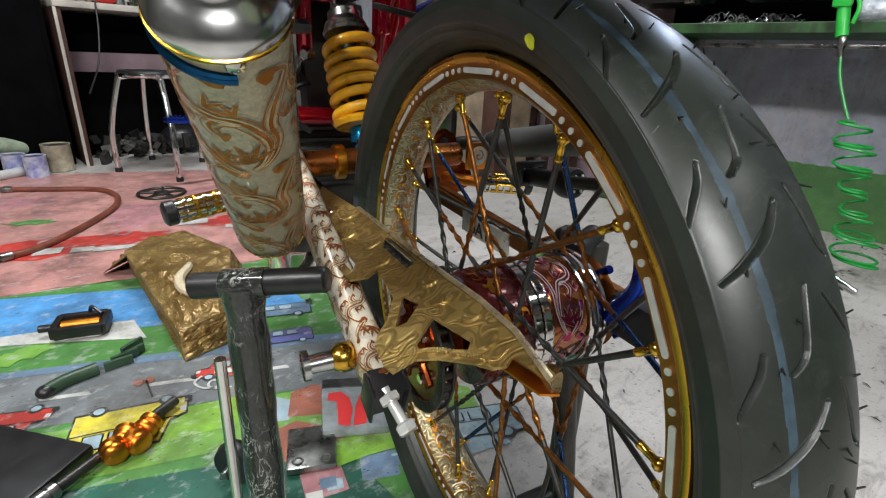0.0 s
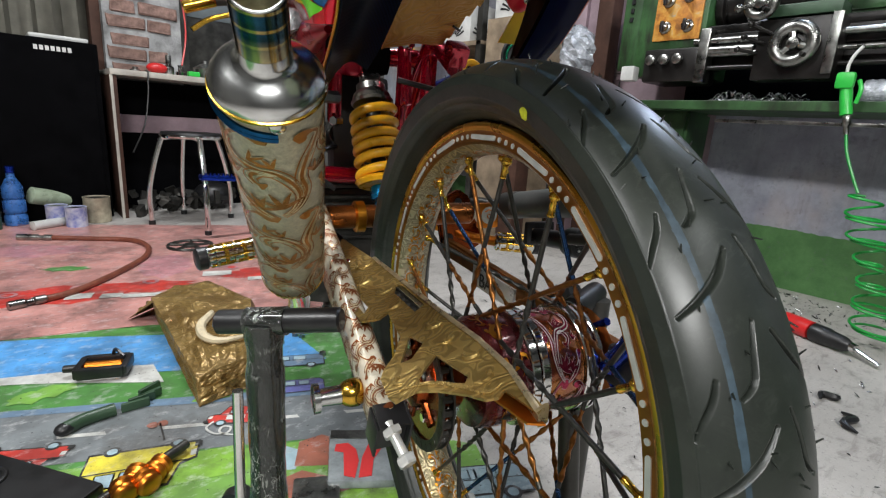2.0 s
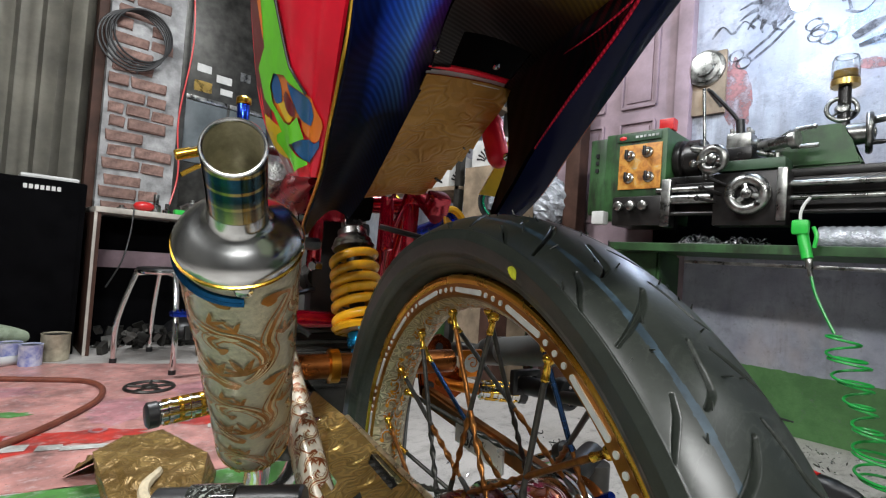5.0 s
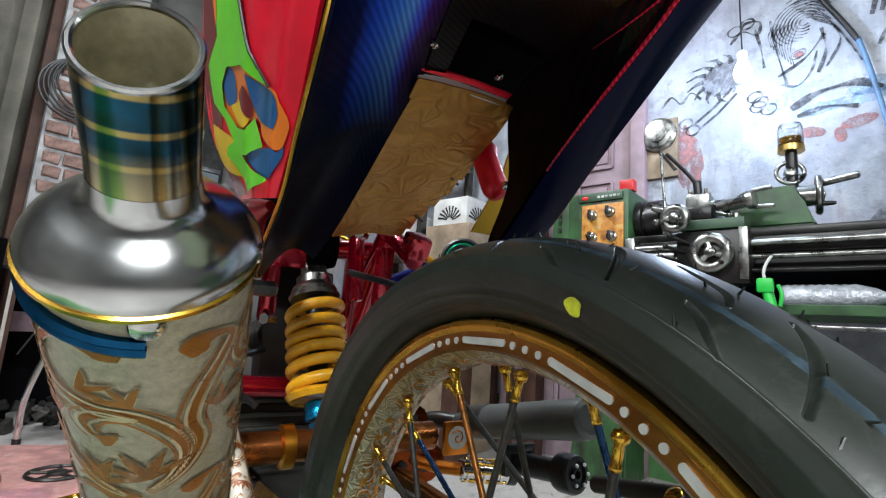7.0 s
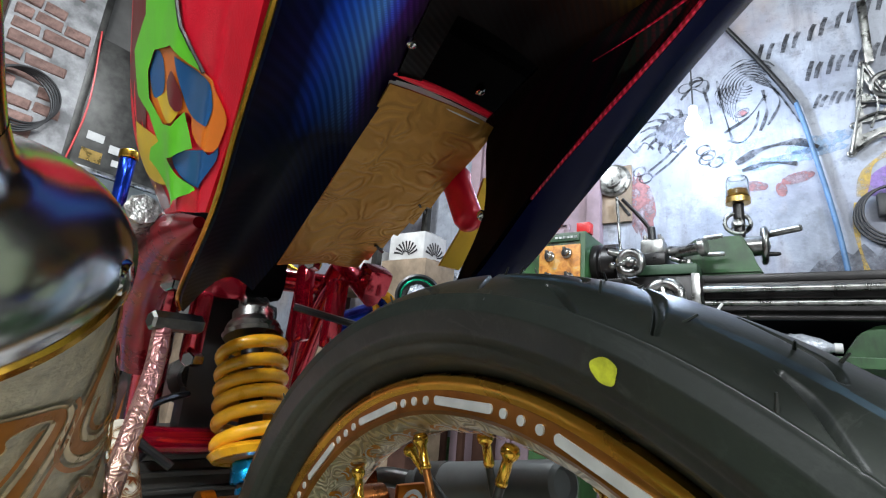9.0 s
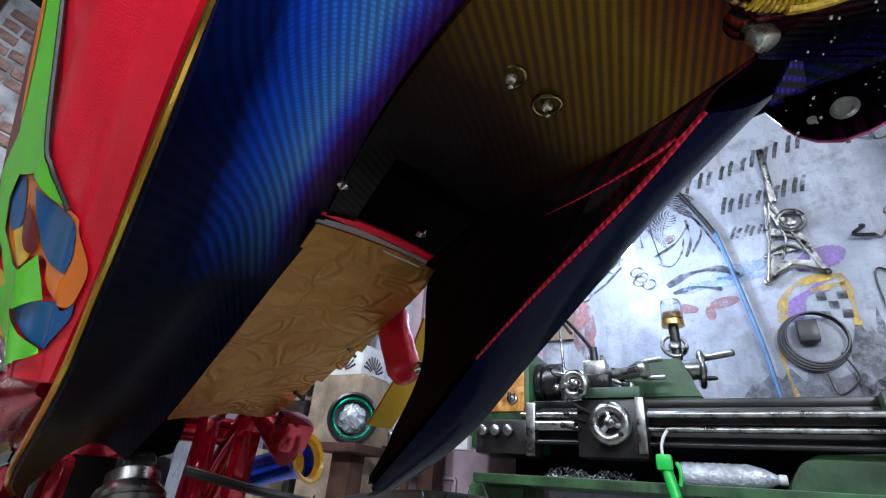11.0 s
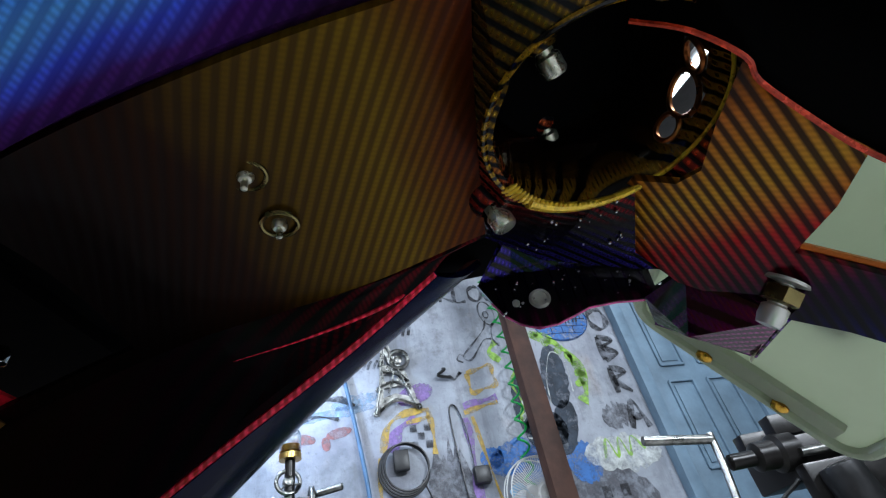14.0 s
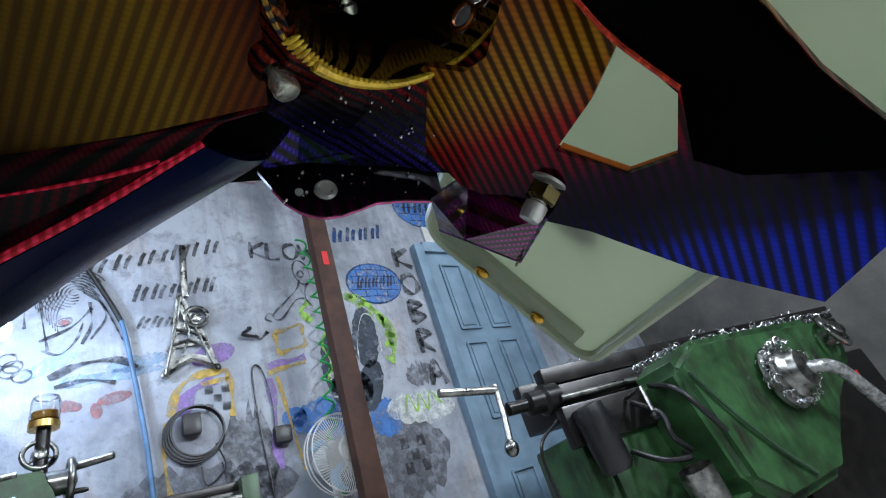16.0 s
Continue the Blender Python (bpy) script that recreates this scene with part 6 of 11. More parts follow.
    part("airbox_seam", box(bmesh.new(), (-0.015, 0.43, 0.735), (0.133, 0.063, 0.006), bevel=0.002), M["black"], air)
    # made-up black box, only there to add darkness behind the shock
    part("battery_box", box(bmesh.new(), (0.02, 0.5, 0.59), (0.1, 0.05, 0.17), bevel=0.012), M["black"], bike, "added black box that darkens the gap behind the shock")
    a = part("inlet_trumpet", lathe(bmesh.new(), [(0.02, 0.14), (0.021, 0.03), (0.024, 0.015), (0.028, 0.004), (0.031, 0.0), (0.029, 0.0), (0.021, 0.012), (0.017, 0.03)], (0.235, 0.478, 0.688), (-0.35, 0.9, -0.25), 36, False), M["blue_deep"], bike, "heat blued inlet trumpet with gold mouth")
    part("trumpet_lip", lathe(bmesh.new(), [(0.0315, 0.0012), (0.034, -0.001), (0.0315, -0.003), (0.026, 0.0), (0.02, 0.02), (0.01, 0.03)], (0.235, 0.478, 0.688), (-0.35, 0.9, -0.25), 36, False), M["yellow"], a, "gold flared lip")
    for run in ([(0.03, 0.32, 0.66), (0.09, 0.3, 0.648), (0.15, 0.3, 0.64)],):
        part("trumpet_stay", tube(bmesh.new(), curve(run, 5), 0.004, 8), M["black"], a)


frame_and_engine()


# ---- footrests and the right-hand side, seen through the wheel ----
def footrests():
    for side, c, way in ((-1, (-0.162, 0.375, 0.413), (-1, -0.24, -0.1)), (1, (0.2335, 0.36, 0.4045), (1, -0.3, -0.09))):
        p = part("footrest", lathe(bmesh.new(), [(0.012, 0), (0.0145, 0.002), (0.0145, 0.07), (0.0125, 0.072)], c, way, 28), M["chrome"], bike, "knurled silver and gold footrest with black end")
        x, y, z = axes(way)
        for k in range(5):
            part("grip_band", lathe(bmesh.new(), [(0.0146, 0), (0.0163, 0.0012), (0.0163, 0.0048), (0.0146, 0.006)], Vector(c) + z * (0.006 + 0.0125 * k), way, 28, False), M["gold_bright"] if k % 2 else M["chrome"], p, "gold grip band")
        for k in range(8):
            a = 2 * math.pi * k / 8
            o = (x * math.cos(a) + y * math.sin(a)) * 0.0152
            part("grip_rib", rod(bmesh.new(), Vector(c) + z * 0.004 + o, Vector(c) + z * 0.067 + o, 0.0017, n=6), M["gold_bright"], p)
        part("end_cap", lathe(bmesh.new(), [(0.0135, 0.07), (0.0162, 0.072), (0.0162, 0.083), (0.012, 0.086)], c, way, 24), M["black"], p, "black end cap")
        part("footrest_arm", tube(bmesh.new(), curve([Vector(c) + z * 0.002, Vector(c) - z * 0.04 + Vector((0, 0.02, 0.0)), Vector(c) - z * 0.09 + Vector((0, 0.05, 0.01))], 4), 0.009, 10), M["orange_anod"] if side > 0 else M["steel_dark"], p)
    can = Vector((0.247, 0.36, 0.4679))
    ahead = Vector((-0.034, -1, 0.2)).normalized()
    m = part("right_silencer", lathe(bmesh.new(), [(0.013, -0.05), (0.013, -0.01), (0.017, -0.004), (0.021, 0.0), (0.022, 0.006), (0.022, 0.225), (0.021, 0.231), (0.016, 0.234), (0.013, 0.228)], can, ahead, 48), M["grey_tube"], bike, "matt grey canister silencer on the right side")
    part("canister_band", lathe(bmesh.new(), [(0.0222, 0), (0.023, 0.001), (0.023, 0.045), (0.0222, 0.046)], can + ahead * 0.01, ahead, 48, False), M["steel_dark"], m, "dark front sleeve")
    part("canister_pipe", tube(bmesh.new(), curve([can - ahead * 0.03, (0.22, 0.44, 0.455), (0.17, 0.52, 0.4)], 6), 0.013, 14), M["steel_dark"], m)
    b = part("brake_cylinder", lathe(bmesh.new(), [(0.009, -0.06), (0.014, -0.058), (0.014, 0.012), (0.021, 0.016), (0.0225, 0.022), (0.0225, 0.036), (0.0205, 0.04), (0.016, 0.0405), (0.015, 0.036), (0.008, 0.036), (0.0075, 0.041), (0.005, 0.0412), (0.0045, 0.03)], (0.27, 0.22, 0.437), (0.1, -1, 0.1), 32), M["black"], bike, "black ribbed brake cylinder with round face")
    for k in range(6):
        a = 2 * math.pi * k / 6
        part("face_bolt", ball(bmesh.new(), Vector((0.274, 0.174, 0.442)) + Vector((math.cos(a), 0.1, math.sin(a))) * 0.0125, 0.0022, n=8), M["satin"], b, "small steel bolt")
    yoke = bmesh.new()
    for at, size in (((0.262, 0.27, 0.452), (0.05, 0.012, 0.01)), ((0.262, 0.27, 0.424), (0.05, 0.012, 0.01)), ((0.241, 0.27, 0.438), (0.009, 0.012, 0.034)), ((0.283, 0.27, 0.438), (0.009, 0.012, 0.034))):
        box(yoke, at, size, None, 0.003)
    part("cylinder_yoke", yoke, M["black"], b, "slotted black yoke")
    part("brake_lever", tube(bmesh.new(), curve([(0.22, 0.215, 0.335), (0.22, 0.175, 0.36), (0.22, 0.134, 0.383)], 6), 0.009, 10), M["chrome"], b, "bright brake lever")
    part("lever_end", rod(bmesh.new(), (0.22, 0.136, 0.382), (0.2205, 0.118, 0.394), 0.0145, n=16, chamfer=0.004), M["black"], b, "black rubber end")
    lug = part("heel_guard", box(bmesh.new(), (0.168, 0.277, 0.469), (0.036, 0.008, 0.04), bevel=0.004), M["orange_anod"], bike, "orange heel guard with a round white badge")
    part("badge", lathe(bmesh.new(), [(0.0135, 0), (0.0135, 0.001), (0.001, 0.0012)], (0.168, 0.2728, 0.47), (0, -1, 0), 24), M["inlay"], lug, "round white badge")
    ring = [(0.168 + 0.0009 * q * math.cos(q * 0.8), 0.2712, 0.47 + 0.0009 * q * math.sin(q * 0.8)) for q in range(1, 12)]
    part("badge_mark", tube(bmesh.new(), ring, 0.0009, 6), M["orange_anod"], lug, "orange ring mark")
    face = Matrix(((1, 0, 0, 0), (0, 0, 1, 0.4), (0, 1, 0, 0), (0, 0, 0, 1)))
    cast = slab(bmesh.new(), [(0.15, 0.385), (0.142, 0.43), (0.152, 0.478), (0.178, 0.492), (0.2, 0.478), (0.206, 0.44), (0.232, 0.418), (0.238, 0.395), (0.21, 0.378)], 0.012, face)
    bmesh.ops.bevel(cast, geom=cast.edges[:], offset=0.003, segments=2, affect="EDGES")
    hanger = part("footrest_hanger", cast, M["amber_metal"], bike, "amber anodised footrest hanger with dark holes")
    for xx, zz, r in ((0.162, 0.405, 0.008), (0.174, 0.44, 0.009), (0.176, 0.47, 0.007), (0.2, 0.405, 0.011), (0.225, 0.4, 0.005)):
        part("hanger_hole", lathe(bmesh.new(), [(r, 0), (r, 0.002), (r * 0.7, 0.0024)], (xx, 0.3995, zz), (0, -1, 0), 20), M["black"], hanger, "dark hole")


footrests()


# ---- tail: carbon undertray with two legs, brass splash plate, number bracket ----
RAIL = {"lo": [(-0.112, -0.105, 0.9), (-0.1165, -0.037, 0.832), (-0.114, 0.0, 0.768), (-0.105, 0.076, 0.727), (-0.1, 0.124, 0.692), (-0.094, 0.222, 0.651), (-0.085, 0.262, 0.64)],
        "li": [(-0.052, -0.135, 0.832), (-0.05, -0.07, 0.817), (-0.036, 0.0, 0.812), (-0.008, 0.088, 0.806), (-0.0205, 0.13, 0.752), (-0.024, 0.21, 0.697), (-0.03, 0.26, 0.665)],
        "ri": [(0.055, -0.135, 0.83), (0.06, -0.07, 0.817), (0.068, 0.0, 0.812), (0.088, 0.088, 0.803), (0.108, 0.115, 0.735), (0.122, 0.18, 0.668)],
        "rc": [(0.066, -0.11, 0.821), (0.074, -0.07, 0.798), (0.084, -0.01, 0.768), (0.094, 0.05, 0.735), (0.106, 0.1, 0.705), (0.126, 0.185, 0.66)],
        "ro": [(0.107, -0.135, 0.852), (0.12, -0.066, 0.8155), (0.1255, -0.013, 0.778), (0.1285, 0.038, 0.7385), (0.14, 0.107, 0.693), (0.15, 0.2, 0.655)]}


def sheet(a, b, bulge=0.0, n=10, w=8, thick=0.0035, over=(0, 0, 1)):
    """A bent shell between two rails."""
    bm = bmesh.new()
    pa, pb = curve(RAIL[a], n), curve(RAIL[b], n)
    o = Vector(over).normalized()
    rows = []
    for p, q in zip(pa, pb):
        rows.append([bm.verts.new(p.lerp(q, j / w) + o * bulge * math.sin(math.pi * j / w)) for j in range(w + 1)])
    for r, s in zip(rows, rows[1:]):
        for j in range(w):
            bm.faces.new((r[j], r[j + 1], s[j + 1], s[j]))
    bmesh.ops.recalc_face_normals(bm, faces=bm.faces)
    bmesh.ops.solidify(bm, geom=bm.faces[:], thickness=thick)
    return bm


def tail():
    belly = bmesh.new()
    pa, pb = curve(RAIL["li"][:4], 10), curve(RAIL["ri"][:4], 10)
    rows = []
    for i, (p, q) in enumerate(zip(pa, pb)):
        rows.append([belly.verts.new(p.lerp(q, j / 10) + Vector((0, 0, 0.006 * math.sin(math.pi * j / 10)))) for j in range(11)])
    for i, (r, s) in enumerate(zip(rows, rows[1:])):
        for j in range(10):
            if i > 21 and 1 < j < 9:
                continue
            belly.faces.new((r[j], r[j + 1], s[j + 1], s[j]))
    bmesh.ops.recalc_face_normals(belly, faces=belly.faces)
    bmesh.ops.solidify(belly, geom=belly.faces[:], thickness=0.003)
    t = part("undertray", belly, M["carbon_gold_sheen"], bike, "lacquered carbon undertray with gold and red sheen painted in")
    part("left_leg", sheet("lo", "li", 0.021), M["carbon_blue_sheen"], t, "blue lacquered carbon leg with its sheen painted in")
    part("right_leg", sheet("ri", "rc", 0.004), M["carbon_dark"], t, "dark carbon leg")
    part("right_skin", sheet("rc", "ro", -0.004), M["navy_gloss"], t, "dark carbon skin")
    fin = bmesh.new()
    ring_loft(fin, [[q + Vector(o) for o in ((0.02, 0.0, 0), (-w, 0.0, 0.0), (-w, 0.003, 0.0), (0.02, 0.003, 0))] for q, w in zip(curve([(0.149, 0.163, 0.797), (0.142, 0.164, 0.765), (0.13, 0.166, 0.74), (0.106, 0.168, 0.7)], 4), [0.003 + 0.0035 * math.sin(math.pi * i / 12) for i in range(13)])])
    part("yellow_fin", fin, M["yellow_paint"], t, "yellow painted edge inside the leg", False)
    # two leg creases, each with its glint put in as red colour
    part("red_edge", tube(bmesh.new(), [q + Vector((0.0, -0.0005, -0.0012)) for q in curve(RAIL["rc"][:4], 12)], 0.0018, 8), M["carbon_red_glint"], t, "carbon crease with its red glint in the colour")
    part("red_edge", tube(bmesh.new(), curve([(0.0672, -0.107, 0.8178), (0.0655, -0.085, 0.8075), (0.0635, -0.055, 0.7995), (0.0615, -0.025, 0.7945)], 8), 0.0013, 8, True, [0.0014 - 0.00045 * i / 8 for i in range(25)]), M["carbon_red_glint"], t, "carbon crease with its red glint in the colour")
    vee = bmesh.new()
    side_a, side_b = curve([(0.0672, -0.107, 0.8182), (0.0655, -0.085, 0.8082), (0.0635, -0.055, 0.8002)], 6), [q + Vector((-0.001, 0, -0.0008)) for q in curve(RAIL["rc"][:3], 6)]
    rows = [[vee.verts.new(p.lerp(q, k / 4)) for k in range(5)] for p, q in zip(side_a, side_b)]
    for r, q in zip(rows, rows[1:]):
        for k in range(4):
            vee.faces.new((r[k], r[k + 1], q[k + 1], q[k]))
    bmesh.ops.solidify(vee, geom=vee.faces[:], thickness=0.0006)
    part("red_facet", vee, M["carbon_ruby"], t, "dark red carbon facet between the creases")
    part("leg_edge", tube(bmesh.new(), [q + Vector((0.0026, 0, 0.0016)) for q in curve(RAIL["ro"], 10)], 0.0024, 8), M["rust_edge"], t, "rust red lacquered outer edge")
    part("leg_edge", tube(bmesh.new(), curve(RAIL["lo"], 10), 0.0018, 8), M["gold_bright"], t, "thin gold pinstripe edge")
    for p in ((-0.0096, -0.059, 0.8185), (0.0141, -0.0611, 0.8175)):
        s = part("tray_screw", lathe(bmesh.new(), [(0.002, 0.008), (0.0027, 0.0), (0.0027, -0.001), (0.002, -0.0022), (0.0011, -0.0024), (0.0011, -0.006), (0.0004, -0.0064)], p, (0, 0, 1), 14), M["bolt_steel"], t, "steel screw in a dimple")
        part("screw_dimple", hoop(bmesh.new(), Vector(p) + Vector((0, 0, 0.0002)), (0, 0, 1), 0.0062, 0.0009, 24, 8), M["brass_dark"], s, "dull brass ring")
    for p in ((0.057, 0.072, 0.8165), (-0.02, 0.05, 0.807)):
        part("tray_rivet", lathe(bmesh.new(), [(0.003, 0.004), (0.004, 0.0), (0.0035, -0.003), (0.001, -0.0045)], p, (0, 0, 1), 12), M["chrome"], t, "small steel rivet")
    # brass plate slung in the opening
    pl = bmesh.new()
    nx, ny = 22, 26
    rows = []
    for i in range(ny + 1):
        v = i / ny
        left = Vector((-0.013, 0.086, 0.795)).lerp(Vector((-0.004, 0.29, 0.694)), v)
        right = Vector((0.088, 0.086, 0.801)).lerp(Vector((0.118, 0.31, 0.712)), v)
        row = []
        for j in range(nx + 1):
            u = j / nx
            p = left.lerp(right, u)
            p.z += 0.004 * noise.noise(p * 26) + 0.006 * math.sin(math.pi * u)
            row.append(pl.verts.new(p))
        rows.append(row)
    for i in range(ny):
        for j in range(nx):
            if j / nx + 0.42 * max(0, i / ny - 0.3) > 1.02:
                continue
            pl.faces.new((rows[i][j], rows[i][j + 1], rows[i + 1][j + 1], rows[i + 1][j]))
    bmesh.ops.delete(pl, geom=[v for v in pl.verts if not v.link_faces], context="VERTS")
    bmesh.ops.solidify(pl, geom=pl.faces[:], thickness=0.0015)
    sp = part("splash_plate", pl, M["gold_sheet"], bike, "chased copper coloured splash plate under the seat")
    for p in ((0.103, 0.2, 0.757), (0.1, 0.27, 0.726)):
        part("wire_tie", tube(bmesh.new(), [Vector(p), Vector(p) + Vector((-0.016, -0.012, 0.002))], 0.0016, 6), M["black"], sp, "black wire tie")
    part("plate_lip", tube(bmesh.new(), [(-0.012, 0.084, 0.806), (0.04, 0.084, 0.809), (0.092, 0.084, 0.808)], 0.003, 8), M["red_paint"], sp, "red frame rail above the plate")
    part("white_lip", box(bmesh.new(), (0.038, 0.09, 0.8035), (0.1, 0.004, 0.008), bevel=0.001), M["white"], sp, "white plastic strip")
    pg = part("grab_stub", lathe(bmesh.new(), [(0.006, -0.012), (0.014, -0.008), (0.016, 0.0), (0.0135, 0.01), (0.0135, 0.052), (0.0105, 0.06), (0.004, 0.064)], (0.113, 0.168, 0.786), (-0.06, -0.52, -0.85), 24), M["red_paint"], bike, "translucent red lacquered stub")
    part("stub_bolt", ball(bmesh.new(), (0.106, 0.118, 0.738), 0.005, n=10), M["chrome"], pg)
    # black underside of the seat above everything
    seat = box(bmesh.new(), (0.02, 0.1, 0.93), (0.26, 0.62, 0.16), bevel=0.05)
    part("seat_underside", seat, M["black_matt"], bike, "black seat base")
    # matt black box added to stop light leaking through the opening
    part("inner_frame", box(bmesh.new(), (0.06, 0.14, 0.852), (0.18, 0.15, 0.02), bevel=0.004), M["black_matt"], bike)


M["bolt_steel"] = simple("plated_bolt_steel", (0.74, 0.74, 0.62), 0.28, 0.9, vary=0.4, big=120)
M["brass_dark"] = simple("dark_brass", (0.3, 0.25, 0.1), 0.25, 1.0, vary=0.3, big=90)
M["rust_edge"] = simple("rust_red_lacquer", (0.5, 0.08, 0.025), 0.3, 0.2, vary=0.5, big=60, coat=0.4)
M["navy_gloss"] = simple("navy_gloss_lacquer", (0.003, 0.005, 0.032), 0.2, 0.0, vary=0.3, coat=0.03, relief=0.0, roughvary=0.03)
M["navy_gloss"].node_tree.nodes["Principled BSDF"].inputs["Specular IOR Level"].default_value = 0.05
tail()


def side_panel():
    """Painted side cover on the left, with flames of colour lying one over another."""
    A = curve([(-0.122, -0.06, 0.868), (-0.1185, -0.005, 0.785), (-0.1075, 0.076, 0.7275), (-0.103, 0.13, 0.69)], 8)
    B = curve([(-0.19, 0.05, 0.98), (-0.168, 0.17, 0.86), (-0.146, 0.22, 0.765), (-0.116, 0.2, 0.7)], 8)
    n = len(A)

    def at(u, v, h=0.0):
        """u along the panel from the top, v from its rear edge to its front edge."""
        f = max(0, min(n - 1.001, u * (n - 1)))
        i = int(f)
        p, q = A[i].lerp(A[i + 1], f - i), B[i].lerp(B[i + 1], f - i)
        nrm = Vector((-0.92, -0.35, -0.18)).normalized()
        return p.lerp(q, v) + nrm * (0.005 * math.sin(math.pi * v) + 0.0035 * math.exp(-((v - 0.36) / 0.1) ** 2) - 0.003 * math.exp(-((v - 0.2) / 0.045) ** 2) + h)
    bm = bmesh.new()
    ring_loft(bm, [[at(i / 40, j / 40) for j in range(41)] + [at(i / 40, j / 40, -0.003) for j in reversed(range(41))] for i in range(41)])
    p = part("side_cover", bm, M["red_paint"], bike, "red side cover with green, blue and orange flames")

    def flame(outline, material, h, label):
        b = bmesh.new()
        vs = [b.verts.new((u, v, 0)) for u, v in outline]
        es = [b.edges.new((vs[i], vs[(i + 1) % len(vs)])) for i in range(len(vs))]
        bmesh.ops.triangle_fill(b, edges=es, use_beauty=True)
        bmesh.ops.subdivide_edges(b, edges=b.edges[:], cuts=3, use_grid_fill=True)
        for q in b.verts:
            q.co = at(q.co.x, q.co.y, h)
        part("flame", b, material, p, label, True)

    def rounded(pts, n=4):
        q = [Vector((*c, 0)) for c in pts]
        run = curve(q + [q[0]], n)
        return [(c.x, c.y) for c in run[:-1]]
    eye = [(0.51, 0.44), (0.56, 0.23), (0.6, 0.13), (0.66, 0.03), (0.71, 0.03), (0.75, 0.05), (0.76, 0.12), (0.74, 0.21), (0.7, 0.25), (0.65, 0.28), (0.68, 0.48), (0.61, 0.65), (0.55, 0.67), (0.51, 0.61)]
    loop = [(0.0, 0.99), (0.0, 0.72), (0.26, 0.66), (0.45, 0.4), (0.5, 0.32), (0.56, 0.23), (0.51, 0.44), (0.51, 0.61), (0.55, 0.67), (0.61, 0.65), (0.68, 0.48), (0.69, 0.36), (0.65, 0.28), (0.7, 0.25), (0.75, 0.23), (0.79, 0.36), (0.79, 0.42), (0.86, 0.3), (0.91, 0.17), (0.98, 0.42), (0.89, 0.53), (0.83, 0.63), (0.79, 0.73), (0.75, 0.67), (0.73, 0.55), (0.65, 0.65), (0.6, 0.8), (0.5, 0.86), (0.44, 0.73), (0.3, 0.8), (0.2, 0.99)]
    flame([(0.1, 0.99), (0.3, 0.74), (0.5, 0.7), (0.66, 0.75), (0.78, 0.8), (0.98, 0.6), (0.99, 0.99)], M["maroon_paint"], 0.0006, "maroon field")
    flame(rounded([(0.66, 0.9), (0.73, 0.55), (0.79, 0.7), (0.89, 0.5), (0.86, 0.92), (0.75, 0.95)]), M["yellow_paint"], 0.001, "yellow lower tongue")
    flame(rounded([(0.74, 0.04), (0.77, 0.1), (0.75, 0.19), (0.79, 0.38), (0.9, 0.19), (0.8, 0.04)]), M["blue_paint"], 0.001, "petrol blue lower field")
    flame(rounded(eye, 3), M["orange_paint"], 0.0014, "orange curl")
    flame(rounded([(0.55, 0.67), (0.51, 0.61), (0.53, 0.53), (0.59, 0.5), (0.61, 0.57), (0.6, 0.63)]), M["blue_paint"], 0.0018, "petrol blue leaf")
    flame(rounded([(0.53, 0.4), (0.56, 0.25), (0.6, 0.17), (0.64, 0.13), (0.68, 0.17), (0.66, 0.25), (0.6, 0.32)]), M["blue_paint"], 0.0018, "petrol blue leaf")
    flame(rounded([(0.61, 0.57), (0.6, 0.48), (0.58, 0.4), (0.64, 0.32), (0.68, 0.38), (0.66, 0.48)]), M["yellow_paint"], 0.0022, "yellow drop")
    flame(rounded([(0.58, 0.46), (0.56, 0.4), (0.6, 0.32), (0.64, 0.3), (0.65, 0.34), (0.62, 0.42)]), M["maroon_paint"], 0.0026, "maroon drop")
    flame(loop, M["green_paint"], 0.003, "acid green flame with a loop")
    flame(rounded([(0.16, 0.95), (0.3, 0.78), (0.42, 0.74), (0.3, 0.84)]), M["orange_paint"], 0.0034, "orange tongue")
    edge = curve([at(u, v, 0.0022) for u, v in loop[2:6]], 5)
    part("black_outline", tube(bmesh.new(), edge, 0.0012, 6), M["black"], p, "thin black outline")
    low = part("lower_cover", tube(bmesh.new(), curve([(-0.1, 0.16, 0.69), (-0.105, 0.24, 0.69), (-0.1, 0.34, 0.66), (-0.085, 0.42, 0.6)], 6), 0.026, 16, radii=[0.004 + 0.022 * min(1, i / 9) for i in range(19)]), M["red_deep"], bike, "red lower cover wrapped in clear film")
    part("film", tube(bmesh.new(), curve([(-0.128, 0.22, 0.705), (-0.13, 0.28, 0.69), (-0.12, 0.34, 0.66)], 6), 0.012, 8), M["wrap"], low, "creased protective film")


side_panel()


